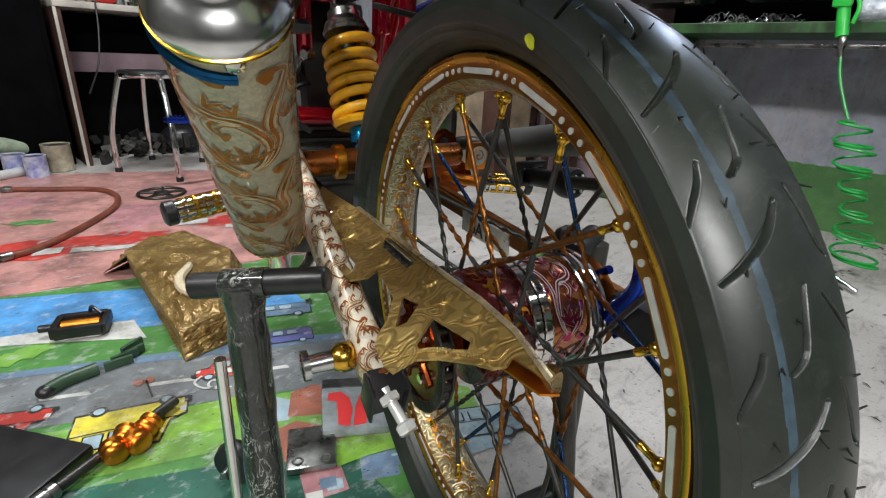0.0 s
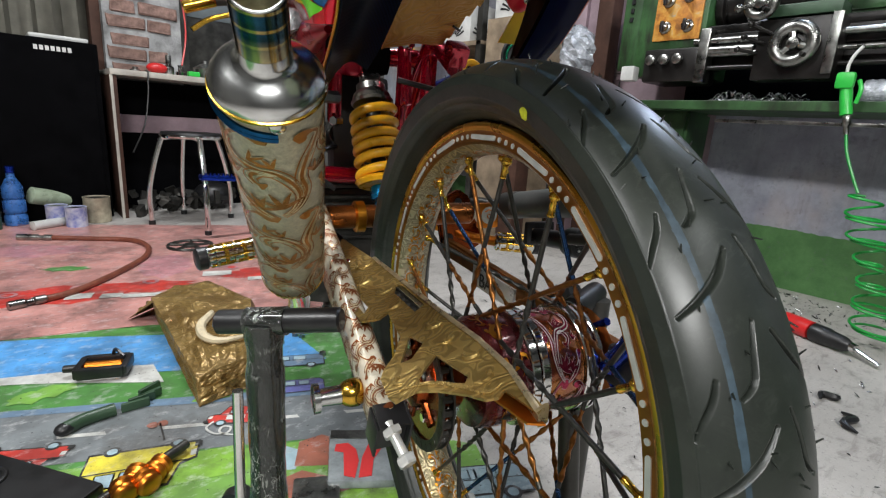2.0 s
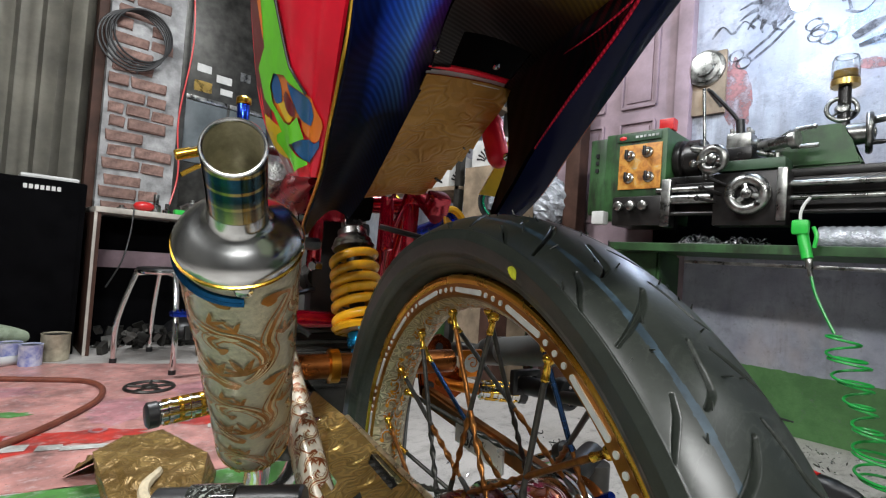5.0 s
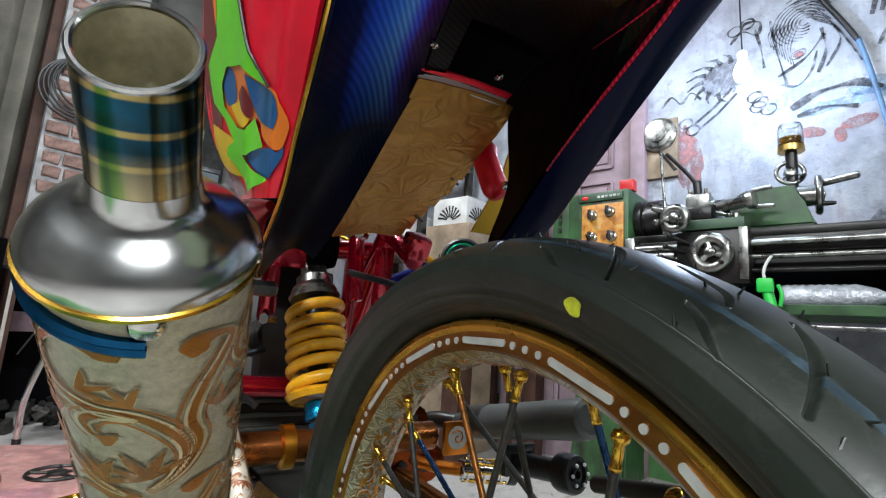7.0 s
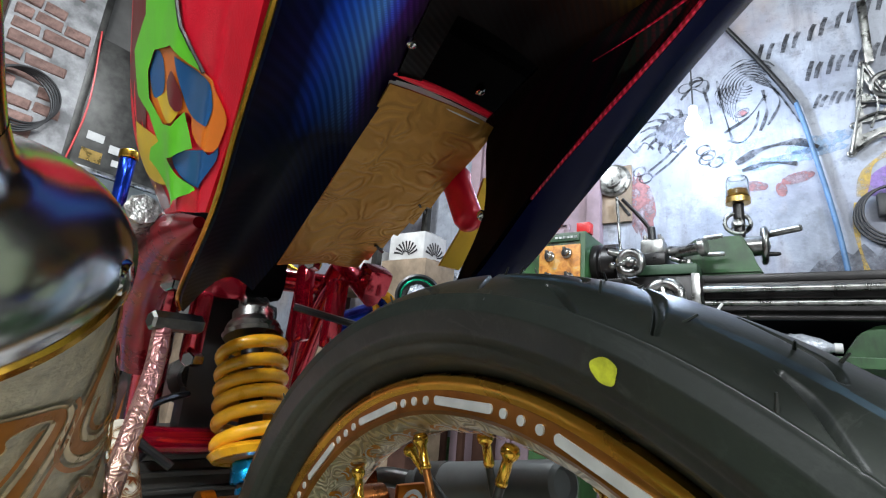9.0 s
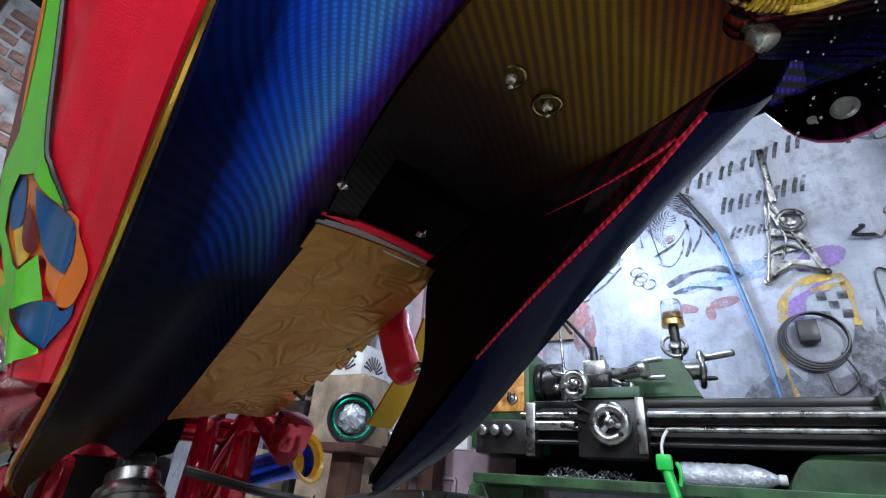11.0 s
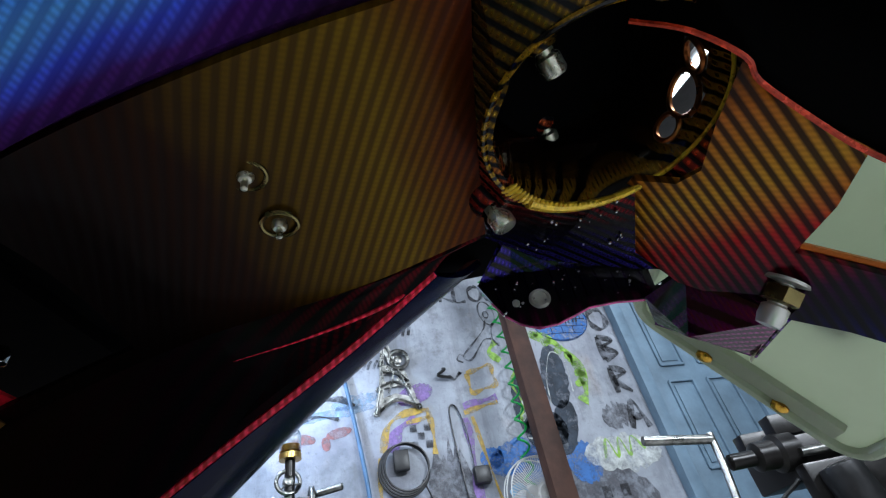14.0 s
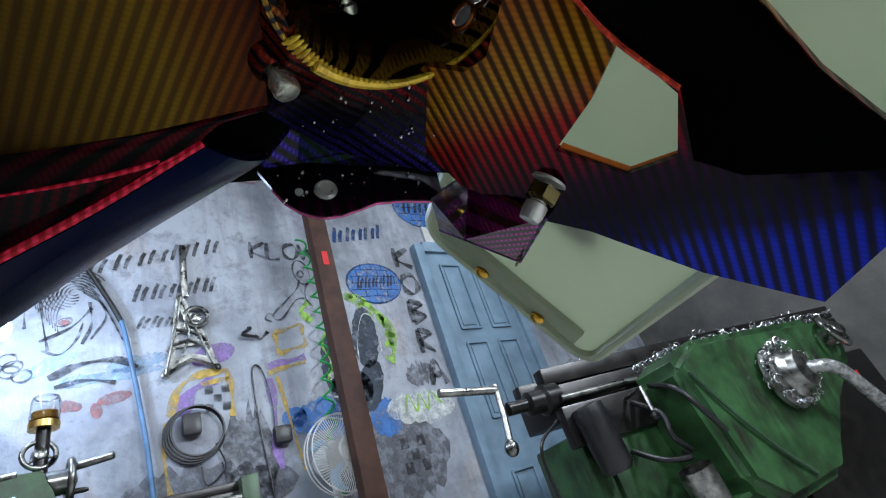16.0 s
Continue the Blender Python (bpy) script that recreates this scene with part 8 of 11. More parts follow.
# ---- lathe along the graffiti wall ----
def lathe_machine():
    L = thing("metal_lathe", Matrix(), "green engine lathe with worn steel slides along the wall", "lathe")
    G, D, S = M["green_machine"], M["oily_black"], M["steel"]
    tray = box(bmesh.new(), (2.268, 0.35, 0.735), (0.456, 1.42, 0.012))
    box(tray, (2.045, 0.35, 0.744), (0.012, 1.42, 0.034), bevel=0.003)
    box(tray, (2.488, 0.35, 0.76), (0.012, 1.42, 0.06))
    part("chip_tray", tray, G, L, "green chip tray with a rolled edge", False)
    part("drawer_rail", box(bmesh.new(), (2.1, 0.2, 0.69), (0.03, 1.1, 0.012), bevel=0.002), S, L, "bare steel rail")
    for y, s in ((1.02, 0.26), (-0.32, 0.24)):
        ped = bmesh.new()
        ol = [(-s / 2, 0.0), (s / 2, 0.0), (s / 2 - 0.05, 0.3), (s / 2, 0.73), (-s / 2, 0.73)]
        slab(ped, ol, 0.24, Matrix.Translation((2.18, y, 0)) @ Matrix(((0, 0, 1, 0), (1, 0, 0, 0), (0, 1, 0, 0), (0, 0, 0, 1))))
        bmesh.ops.bevel(ped, geom=ped.edges[:], offset=0.012, segments=2, affect="EDGES")
        part("pedestal", ped, G, L, "green cast pedestal")
    # bed with two ways and the long rods in front
    bed = box(bmesh.new(), (2.2, 0.28, 0.985), (0.16, 1.2, 0.06), bevel=0.004)
    part("bed", bed, D, L, "dark oily lathe bed")
    part("bed_way", box(bmesh.new(), (2.135, 0.28, 1.0305), (0.03, 1.2, 0.03), bevel=0.005), D, L)
    part("bed_way", box(bmesh.new(), (2.255, 0.28, 1.0305), (0.04, 1.2, 0.03), bevel=0.005), D, L)
    part("bed_web", box(bmesh.new(), (2.2, 0.28, 0.925), (0.1, 1.2, 0.058)), D, L)
    # black sheet added so the gap between bed and tray stays dark
    part("splash_back", box(bmesh.new(), (2.43, 0.35, 0.87), (0.008, 1.36, 0.24), bevel=0.002), M["black_matt"], L, "black sheet added to darken the gap behind the bed")
    for z, r, mm in ((0.985, 0.012, S), (0.935, 0.01, S), (0.885, 0.009, D)):
        part("feed_rod", rod(bmesh.new(), (2.09, -0.3, z), (2.09, 0.88, z), r, n=16), mm, L, "long bright feed rod")
    leg = bmesh.new()
    slab(leg, [(-0.3, 0.75), (0.02, 0.75), (0.0, 0.79), (-0.03, 0.84), (-0.08, 0.87), (-0.3, 0.88)], 0.14, Matrix.Translation((2.13, 0, 0)) @ Matrix(((0, 0, 1, 0), (1, 0, 0, 0), (0, 1, 0, 0), (0, 0, 0, 1))))
    bmesh.ops.bevel(leg, geom=leg.edges[:], offset=0.006, segments=2, affect="EDGES")
    part("bed_foot", leg, G, L, "green cast bed foot")
    part("end_bearing", box(bmesh.new(), (2.12, -0.3, 0.95), (0.1, 0.06, 0.2), bevel=0.008), M["green_machine"], L)
    # headstock
    hs = part("headstock", box(bmesh.new(), (2.24, 0.99, 1.06), (0.28, 0.28, 0.4), bevel=0.008), G, L, "green headstock with brown control panel")
    part("gear_cover", box(bmesh.new(), (2.24, 1.17, 1.07), (0.26, 0.09, 0.36), bevel=0.008), G, hs, "green gear cover")
    part("control_panel", box(bmesh.new(), (2.097, 0.965, 1.1), (0.006, 0.19, 0.2), bevel=0.001), M["rust_panel"], hs, "rust brown control plate")
    part("name_strip", box(bmesh.new(), (2.096, 0.975, 1.232), (0.008, 0.2, 0.032), bevel=0.001), M["green_dark"], hs, "dark green name strip with a red badge")
    part("badge", ball(bmesh.new(), (2.091, 1.045, 1.232), 0.012, (0.3, 1.4, 0.8)), M["red_plastic"], hs)
    for k in range(6):
        part("name_bar", box(bmesh.new(), (2.0905, 0.94 - 0.018 * k + 0.04, 1.233), (0.003, 0.012, 0.01)), M["paint_white"], hs, "", False)
    for y, z in ((1.01, 1.15), (0.93, 1.16), (1.01, 1.05), (0.92, 1.05)):
        kn = part("knob", lathe(bmesh.new(), [(0.024, 0), (0.023, 0.008), (0.016, 0.012), (0.015, 0.028), (0.011, 0.031)], (2.094, y, z), (-1, 0, 0), 18), M["steel"], hs, "black and steel selector knob")
        part("knob_bar", box(bmesh.new(), (2.06, y, z), (0.016, 0.012, 0.042), bevel=0.003), M["black"], kn)
    for k in range(3):
        part("cover_slot", box(bmesh.new(), (2.107, 1.175, 1.17 - 0.035 * k), (0.006, 0.014, 0.018)), M["black"], hs, "", False)
    part("top_plank", box(bmesh.new(), (2.2, 0.98, 1.268), (0.1, 0.2, 0.014), bevel=0.003), M["wood"], hs, "bare wooden plank on top")
    part("top_tab", box(bmesh.new(), (2.16, 0.875, 1.285), (0.05, 0.06, 0.05), bevel=0.003), M["red_plastic"], hs, "small red box on top")
    gb = part("gearbox", box(bmesh.new(), (2.17, 0.96, 0.9), (0.2, 0.22, 0.13), bevel=0.01), D, L, "oily black feed gearbox with steel knobs")
    for k in range(3):
        part("gear_knob", lathe(bmesh.new(), [(0.013, 0), (0.014, 0.01), (0.02, 0.014), (0.02, 0.03), (0.012, 0.034)], (2.07, 1.03 - 0.055 * k, 0.92), (-1, 0, 0), 16), S, gb, "steel knob")
    part("gear_block", box(bmesh.new(), (2.1, 0.835, 0.93), (0.06, 0.04, 0.2), bevel=0.006), S, gb, "bare steel rod bracket")
    part("oil_cup", box(bmesh.new(), (2.06, 1.12, 0.87), (0.05, 0.06, 0.06), bevel=0.008), M["white"], gb, "dirty white junction box")
    part("sleeve", rod(bmesh.new(), (2.09, 0.82, 0.95), (2.09, 0.66, 0.95), 0.016, n=16, chamfer=0.003), S, gb)
    # chuck
    ch = part("chuck", lathe(bmesh.new(), [(0.03, 0), (0.085, 0.0), (0.09, 0.004), (0.09, 0.03), (0.075, 0.034), (0.075, 0.045), (0.088, 0.05), (0.088, 0.105), (0.08, 0.112), (0.03, 0.113)], (2.235, 0.85, 1.135), (0, -1, 0), 40), D, L, "dark steel three jaw chuck")
    for k in range(3):
        a = 2 * math.pi * k / 3 + 0.4
        for q in range(3):
            r = 0.03 + 0.018 * q
            part("jaw", box(bmesh.new(), (2.235 + math.cos(a) * r, 0.725 - 0.004 * (3 - q), 1.135 + math.sin(a) * r), (0.02, 0.03, 0.018), bevel=0.002), S, ch, "worn steel jaw")
    # carriage, cross slide, tool post
    ap = part("apron", box(bmesh.new(), (2.08, 0.52, 0.93), (0.1, 0.24, 0.2), bevel=0.008), D, L, "black carriage apron with handwheels")
    part("saddle", box(bmesh.new(), (2.17, 0.52, 1.055), (0.28, 0.22, 0.04), bevel=0.006), M["green_dark"], ap, "dark green saddle")
    part("apron_edge", box(bmesh.new(), (2.026, 0.415, 0.94), (0.012, 0.03, 0.19), bevel=0.004), S, ap, "bright worn edge")

    def handwheel(c, way, r, parent, spokes_n=3, thick=0.011):
        h = part("handwheel", hoop(bmesh.new(), c, way, r, thick, 40, 10), S, parent, "steel handwheel")
        x, y, z = axes(way)
        cc = Vector(c)
        part("wheel_boss", lathe(bmesh.new(), [(0.02, -0.015), (0.022, 0.0), (0.018, 0.016), (0.008, 0.02)], cc, way, 18), S, h)
        for k in range(spokes_n):
            a = 2 * math.pi * k / spokes_n + 0.5
            part("wheel_spoke", tube(bmesh.new(), [cc, cc + (x * math.cos(a) + y * math.sin(a)) * r], thick * 0.6, 8), S, h)
        g = cc + x * r
        part("wheel_grip", lathe(bmesh.new(), [(0.006, 0), (0.009, 0.01), (0.008, 0.035), (0.005, 0.045)], g, way, 12), D, h)
        return h
    handwheel((1.995, 0.515, 0.94), (-1, 0, 0), 0.055, ap, 3, 0.02)
    part("wheel_shaft", rod(bmesh.new(), (2.04, 0.515, 0.94), (1.99, 0.515, 0.94), 0.018), S, ap)
    handwheel((1.98, 0.63, 1.075), (-1, 0.1, 0), 0.04, ap, 2, 0.017)
    part("wheel_dish", lathe(bmesh.new(), [(0.004, 0.004), (0.03, 0.0), (0.045, -0.006), (0.047, -0.01), (0.004, -0.012)], (2.0, 0.515, 0.94), (-1, 0, 0), 28), D, ap, "dark dished wheel centre")
    part("cross_screw", rod(bmesh.new(), (1.985, 0.63, 1.075), (2.12, 0.62, 1.08), 0.02, n=18, chamfer=0.003), S, ap)
    part("crank_ball", ball(bmesh.new(), (1.955, 0.69, 1.06), 0.014), S, ap)
    part("crank_arm", tube(bmesh.new(), [(1.975, 0.63, 1.075), (1.96, 0.69, 1.06)], 0.007, 8), S, ap)
    for k in range(3):
        part("apron_lever", tube(bmesh.new(), [(2.03, 0.63 - 0.02 * k, 0.92 + 0.03 * k), (1.98, 0.68 - 0.015 * k, 0.93 + 0.04 * k)], 0.006, 8), D, ap)
        part("lever_ball", ball(bmesh.new(), (1.98, 0.68 - 0.015 * k, 0.93 + 0.04 * k), 0.011, n=10), D, ap)
    part("top_slide", box(bmesh.new(), (2.14, 0.56, 1.1), (0.22, 0.09, 0.05), bevel=0.006), D, ap)
    part("slide_barrel", rod(bmesh.new(), (2.08, 0.5, 1.125), (2.03, 0.39, 1.13), 0.022, n=20, chamfer=0.004), S, ap, "bright compound slide barrel")
    part("slide_crank", rod(bmesh.new(), (2.03, 0.4, 1.13), (2.025, 0.375, 1.132), 0.034, n=24, chamfer=0.004), S, ap)
    part("slide_pin", rod(bmesh.new(), (2.0, 0.38, 1.155), (2.0, 0.32, 1.16), 0.008, n=10, chamfer=0.002), S, ap)
    part("slide_pin", rod(bmesh.new(), (2.04, 0.38, 1.105), (2.04, 0.32, 1.105), 0.008, n=10, chamfer=0.002), S, ap)
    for k, (xx, yy, zz, r, ln) in enumerate(((2.1, 0.66, 1.1, 0.03, 0.05), (2.12, 0.69, 1.14, 0.022, 0.07), (2.16, 0.72, 1.17, 0.018, 0.06), (2.08, 0.455, 1.09, 0.014, 0.06))):
        part("slide_knob", lathe(bmesh.new(), [(r * 0.6, 0), (r, 0.004), (r, ln * 0.35), (r * 0.7, ln * 0.4), (r * 0.7, ln * 0.8), (r * 0.4, ln)], (xx, yy, zz), (-0.4, 0.8, 0.2), 18), S if k % 2 else D, ap, "worn slide fitting")
    for k in range(4):
        part("slide_bolt", rod(bmesh.new(), (2.05 + 0.045 * k, 0.44, 1.075), (2.05 + 0.045 * k, 0.44, 1.092), 0.009, n=6, chamfer=0.001), S, ap)
    part("steady_arm", tube(bmesh.new(), curve([(2.2, 0.5, 1.09), (2.23, 0.44, 1.17), (2.24, 0.36, 1.18), (2.23, 0.29, 1.12)], 6), 0.006, 8), S, ap, "bent steel arm")
    tp = part("tool_post", box(bmesh.new(), (2.14, 0.58, 1.165), (0.085, 0.085, 0.06), bevel=0.004), S, L, "square steel tool post with clamping bolts")
    for dx in (-0.028, 0.0, 0.028):
        for dy in (-0.028, 0.028):
            part("clamp_bolt", rod(bmesh.new(), (2.14 + dx, 0.58 + dy, 1.19), (2.14 + dx, 0.58 + dy, 1.217), 0.007, n=6), S, tp)
    part("post_lever", tube(bmesh.new(), curve([(2.14, 0.58, 1.2), (2.14, 0.6, 1.26), (2.13, 0.65, 1.33), (2.12, 0.7, 1.39)], 5), 0.008, 8), D, tp, "black clamping lever")
    part("tip_cap", rod(bmesh.new(), (2.14, 0.585, 1.2), (2.14, 0.59, 1.26), 0.016, n=14, chamfer=0.003), M["black"], tp)
    part("boring_bar", rod(bmesh.new(), (2.1, 0.7, 1.13), (2.11, 0.72, 1.4), 0.006, n=10), S, tp, "thin bright bar")
    # tailstock
    ts = bmesh.new()
    slab(ts, [(0.47, 1.05), (0.47, 1.17), (0.42, 1.2), (0.27, 1.2), (0.25, 1.13), (0.21, 1.05)], 0.1, Matrix.Translation((2.14, 0, 0)) @ Matrix(((0, 0, 1, 0), (1, 0, 0, 0), (0, 1, 0, 0), (0, 0, 0, 1))))
    bmesh.ops.bevel(ts, geom=ts.edges[:], offset=0.008, segments=2, affect="EDGES")
    tl = part("tailstock", ts, G, L, "green tailstock with steel quill and wheel")
    part("quill", rod(bmesh.new(), (2.19, 0.55, 1.165), (2.19, 0.2, 1.165), 0.022, n=20, chamfer=0.003), S, tl)
    part("quill_collar", rod(bmesh.new(), (2.19, 0.27, 1.165), (2.19, 0.19, 1.165), 0.038, n=24, chamfer=0.006), S, tl)
    handwheel((2.19, 0.205, 1.165), (0.1, -1, 0), 0.062, tl)
    part("wheel_handle", rod(bmesh.new(), (2.17, 0.2, 1.2), (2.14, 0.09, 1.21), 0.013, n=14, chamfer=0.004), S, tl, "bright turned handle")
    handwheel((2.24, 0.29, 1.275), (-1, -0.3, 0.2), 0.045, tl, 3, 0.008)
    part("valve_stem", rod(bmesh.new(), (2.25, 0.285, 1.2), (2.25, 0.285, 1.36), 0.02, n=16, chamfer=0.003), D, tl)
    j = part("oil_jar", lathe(bmesh.new(), [(0.02, 0), (0.04, 0.004), (0.042, 0.02), (0.042, 0.085), (0.036, 0.1), (0.03, 0.1), (0.038, 0.084), (0.038, 0.022), (0.02, 0.01)], (2.25, 0.285, 1.37), (0, 0, 1), 28), M["glass"], tl, "glass oil jar half full of amber oil")
    part("oil", lathe(bmesh.new(), [(0.018, 0.012), (0.037, 0.02), (0.0375, 0.045), (0.01, 0.0455)], (2.25, 0.285, 1.37), (0, 0, 1), 28), M["amber"], j, "amber oil")
    part("jar_base", lathe(bmesh.new(), [(0.02, -0.012), (0.044, -0.01), (0.044, 0.012), (0.02, 0.013)], (2.25, 0.285, 1.37), (0, 0, 1), 28), M["brass"], j, "brass base")
    return L


def rust_plate():
    m, t, p = shade("rust_stained_plate")
    v = coords(t)
    a = noise_tex(t, v, 22.0, 5.0, 0.6, 0.6)
    link(t, ramp(t, a, [(0.3, (0.16, 0.06, 0.02)), (0.5, (0.5, 0.2, 0.03)), (0.62, (0.6, 0.32, 0.06)), (0.75, (0.42, 0.38, 0.3))]), p.inputs["Base Color"])
    p.inputs["Roughness"].default_value = 0.45
    return m


M["rust_panel"] = rust_plate()
lathe_machine()


def on_tray():
    # bag of swarf, clear bottle, swarf heaps
    rng = random.Random(5)
    b = bmesh.new()
    for k in range(90):
        p = Vector((2.14 + rng.uniform(-0.08, 0.06), 0.62 + rng.uniform(-0.14, 0.16), 0.752 + 0.03 * rng.random() ** 2))
        pts = []
        r, a0 = rng.uniform(0.004, 0.012), rng.uniform(0, 6)
        for q in range(9):
            a = a0 + q * 0.9
            pts.append(p + Vector((r * math.cos(a), 0.004 * q - 0.015, r + r * math.sin(a))))
        tube(b, pts, 0.0012, 4)
    tagged(mesh_object("metal_swarf", b, M["swarf"], None, "", True), "heap of curled bright metal swarf on the tray", "metal swarf", kind="stuff")
    bottle = thing("clear_bottle", pose(2.1, 0.32, 0.79, 0, 90, -90), "clear ribbed plastic bottle lying on the lathe tray", "bottle")
    prof = [(0.01, 0.0), (0.04, 0.004)]
    for k in range(8):
        prof += [(0.044, 0.02 + 0.022 * k), (0.041, 0.03 + 0.022 * k)]
    prof += [(0.044, 0.2), (0.03, 0.25), (0.014, 0.28), (0.014, 0.3)]
    part("bottle_body", lathe(bmesh.new(), prof, n=24), M["foil"], bottle, "clear ribbed plastic")
    part("bottle_cap", lathe(bmesh.new(), [(0.016, 0.285), (0.016, 0.305), (0.012, 0.306)], n=18), M["white"], bottle, "white cap")


on_tray()


# ---- air gun and its coiled hose ----
def air_gun():
    g = thing("air_blow_gun", Matrix(), "green air blow gun hanging on a coiled hose", "air gun")
    body = tube(bmesh.new(), curve([(2.02, 0.352, 0.835), (2.01, 0.347, 0.8), (2.0, 0.338, 0.76), (1.995, 0.328, 0.715)], 5), 0.017, 14, radii=None)
    part("gun_body", body, M["lime_plastic"], g, "bright green plastic body")
    part("gun_head", box(bmesh.new(), (2.0, 0.352, 0.82), (0.03, 0.05, 0.05), bevel=0.01), M["lime_plastic"], g)
    part("trigger", tube(bmesh.new(), curve([(1.99, 0.315, 0.82), (1.985, 0.305, 0.79), (1.985, 0.31, 0.75)], 4), 0.006, 8), M["lime_plastic"], g)
    part("nozzle", tube(bmesh.new(), curve([(2.02, 0.356, 0.84), (2.025, 0.358, 0.87), (2.03, 0.35, 0.9), (2.035, 0.335, 0.925)], 5), 0.005, 10), M["white"], g, "bent white nozzle")
    part("coupling", lathe(bmesh.new(), [(0.009, 0), (0.011, 0.004), (0.011, 0.03), (0.008, 0.034), (0.008, 0.06)], (1.995, 0.325, 0.715), (-0.05, -0.16, -1), 16), M["steel"], g, "steel coupling")
    part("hose", tube(bmesh.new(), curve([(1.99, 0.315, 0.66), (1.985, 0.3, 0.6), (1.98, 0.27, 0.53), (1.975, 0.245, 0.48)], 6), 0.0045, 8), M["green_hose"], g, "thin green hose")
    pts = []
    for i in range(360):
        u = i / 359
        a = 2 * math.pi * 13 * u
        c = Vector((1.98, 0.23, 0.47)).lerp(Vector((1.97, 0.105, 0.03)), u)
        r = 0.036 + 0.012 * math.sin(u * 9) + 0.014 * u
        pts.append(c + Vector((r * math.cos(a), r * math.sin(a), 0.012 * math.sin(a * 0.5))))
    part("hose_coil", tube(bmesh.new(), pts, 0.0042, 8), M["green_hose"], g, "coiled green hose")
    w = thing("coiled_air_hose", Matrix(), "green coiled air hose hanging on the wall", "air hose")
    pts = []
    for i in range(420):
        u = i / 419
        a = 2 * math.pi * 15 * u
        pts.append(Vector((2.43, -0.79 - 0.03 * math.sin(u * 5), 2.35 - 1.4 * u)) + Vector((0.024 * math.cos(a), 0.024 * math.sin(a), 0)))
    part("hose_coil", tube(bmesh.new(), pts, 0.0056, 8), M["green_hose"], w)


M["green_hose"] = simple("green_rubber_hose", (0.015, 0.32, 0.05), 0.35, vary=0.3, big=20)
air_gun()


# ---- on the wall ----
M["pole_blue"] = simple("dull_blue_paint", (0.1, 0.2, 0.36), 0.5, vary=0.5, big=12)


def wall_things():
    lb = thing("hanging_bulb", pose(*BULB), "lit bare white bulb hanging on a wire by the wall", "light bulb")
    part("bulb_glass", lathe(bmesh.new(), [(0.006, -0.075), (0.024, -0.07), (0.032, -0.05), (0.033, -0.03), (0.024, -0.005), (0.016, 0.01)], (0, 0, 0), (0, 0, 1), 24), M["bulb"], lb, "lit white bulb").visible_shadow = False
    part("bulb_socket", lathe(bmesh.new(), [(0.016, 0.008), (0.018, 0.012), (0.018, 0.05), (0.008, 0.06)], (0, 0, 0), (0, 0, 1), 18), M["white"], lb, "white socket")
    part("bulb_wire", tube(bmesh.new(), curve([(0, 0, 0.055), (0.01, 0.005, 0.4), (0.0, 0, 0.9), (0.0, 0.0, 1.445)], 6), 0.003, 6), M["black"], lb, "thin dark wire")
    # the first fixture houses the added overhead lamp
    for at, turn in (((0.8, -0.45, 2.93), 20), ((0.55, 1.7, 2.97), 0), ((1.25, -1.9, 2.95), 10)):
        sl = thing("strip_lamp", pose(*at, 0, 0, turn), "lit white strip lamp under the rafters, out of view", "strip lamp", "strip lamps")
        part("lamp_body", box(bmesh.new(), (0, 0, 0.035), (1.3, 0.09, 0.03), bevel=0.004), M["white"], sl)
        part("lamp_tube", rod(bmesh.new(), (-0.6, 0, 0.003), (0.6, 0, 0.003), 0.013, n=12), M["tube"], sl, "lit tube")
        for s in (-0.5, 0.5):
            part("lamp_chain", rod(bmesh.new(), (s, 0, 0.05), (s, 0, 3.2 - at[2]), 0.003, n=6), M["steel"], sl)
    for eye, aim in (((-1.209, -1.963, 2.463), (0.4, 0.4, 0.4)), ((-1.764, 0.35, 2.313), (0.2, 0.3, 0.5))):
        rl = thing("strip_lamp", look(eye, aim), "lit white strip lamp tilted on two chains", "strip lamp", "strip lamps")
        part("lamp_body", box(bmesh.new(), (0, 0, 0.03), (1.1, 0.17, 0.03), bevel=0.004), M["white"], rl)
        back = rl.matrix_world.inverted()
        for s in (-0.46, 0.46):
            top = rl.matrix_world @ Vector((s, 0, 0.05))
            part("lamp_chain", rod(bmesh.new(), Vector((s, 0, 0.045)), back @ Vector((top.x, top.y, 3.2)), 0.003, n=8), M["steel_dark"], rl)
        part("lamp_tube", rod(bmesh.new(), (-0.5, 0, 0.004), (0.5, 0, 0.004), 0.013, n=12), M["tube"], rl, "lit tube")
    cl = thing("wall_chuck", pose(SIDE, 0.84, 1.62), "old steel chuck plate hung on a board with a lever", "chuck")
    part("board", box(bmesh.new(), (-0.012, 0.0, -0.06), (0.02, 0.17, 0.3), bevel=0.003), M["wood"], cl, "bare board")
    part("chuck_plate", lathe(bmesh.new(), [(0.02, 0), (0.085, 0.002), (0.085, 0.02), (0.07, 0.024), (0.07, 0.032), (0.045, 0.035), (0.045, 0.05), (0.02, 0.052)], (-0.022, 0.0, 0.01), (-1, 0, 0), 36), M["steel"], cl, "worn steel chuck plate")
    part("chuck_lever", tube(bmesh.new(), [(-0.05, -0.02, -0.1), (-0.08, -0.09, -0.2)], 0.008, 8), M["steel_dark"], cl)
    # bent blue conduit pole
    pl = thing("leaning_pole", Matrix(), "blue and black pole leaning against the graffiti wall", "pole")
    part("pole_shaft", tube(bmesh.new(), curve([(2.47, -0.06, 0.95), (2.47, -0.03, 1.3), (2.475, 0.03, 1.7), (2.475, 0.065, 1.88)], 5), 0.0095, 10), M["pole_blue"], pl, "blue painted shaft")
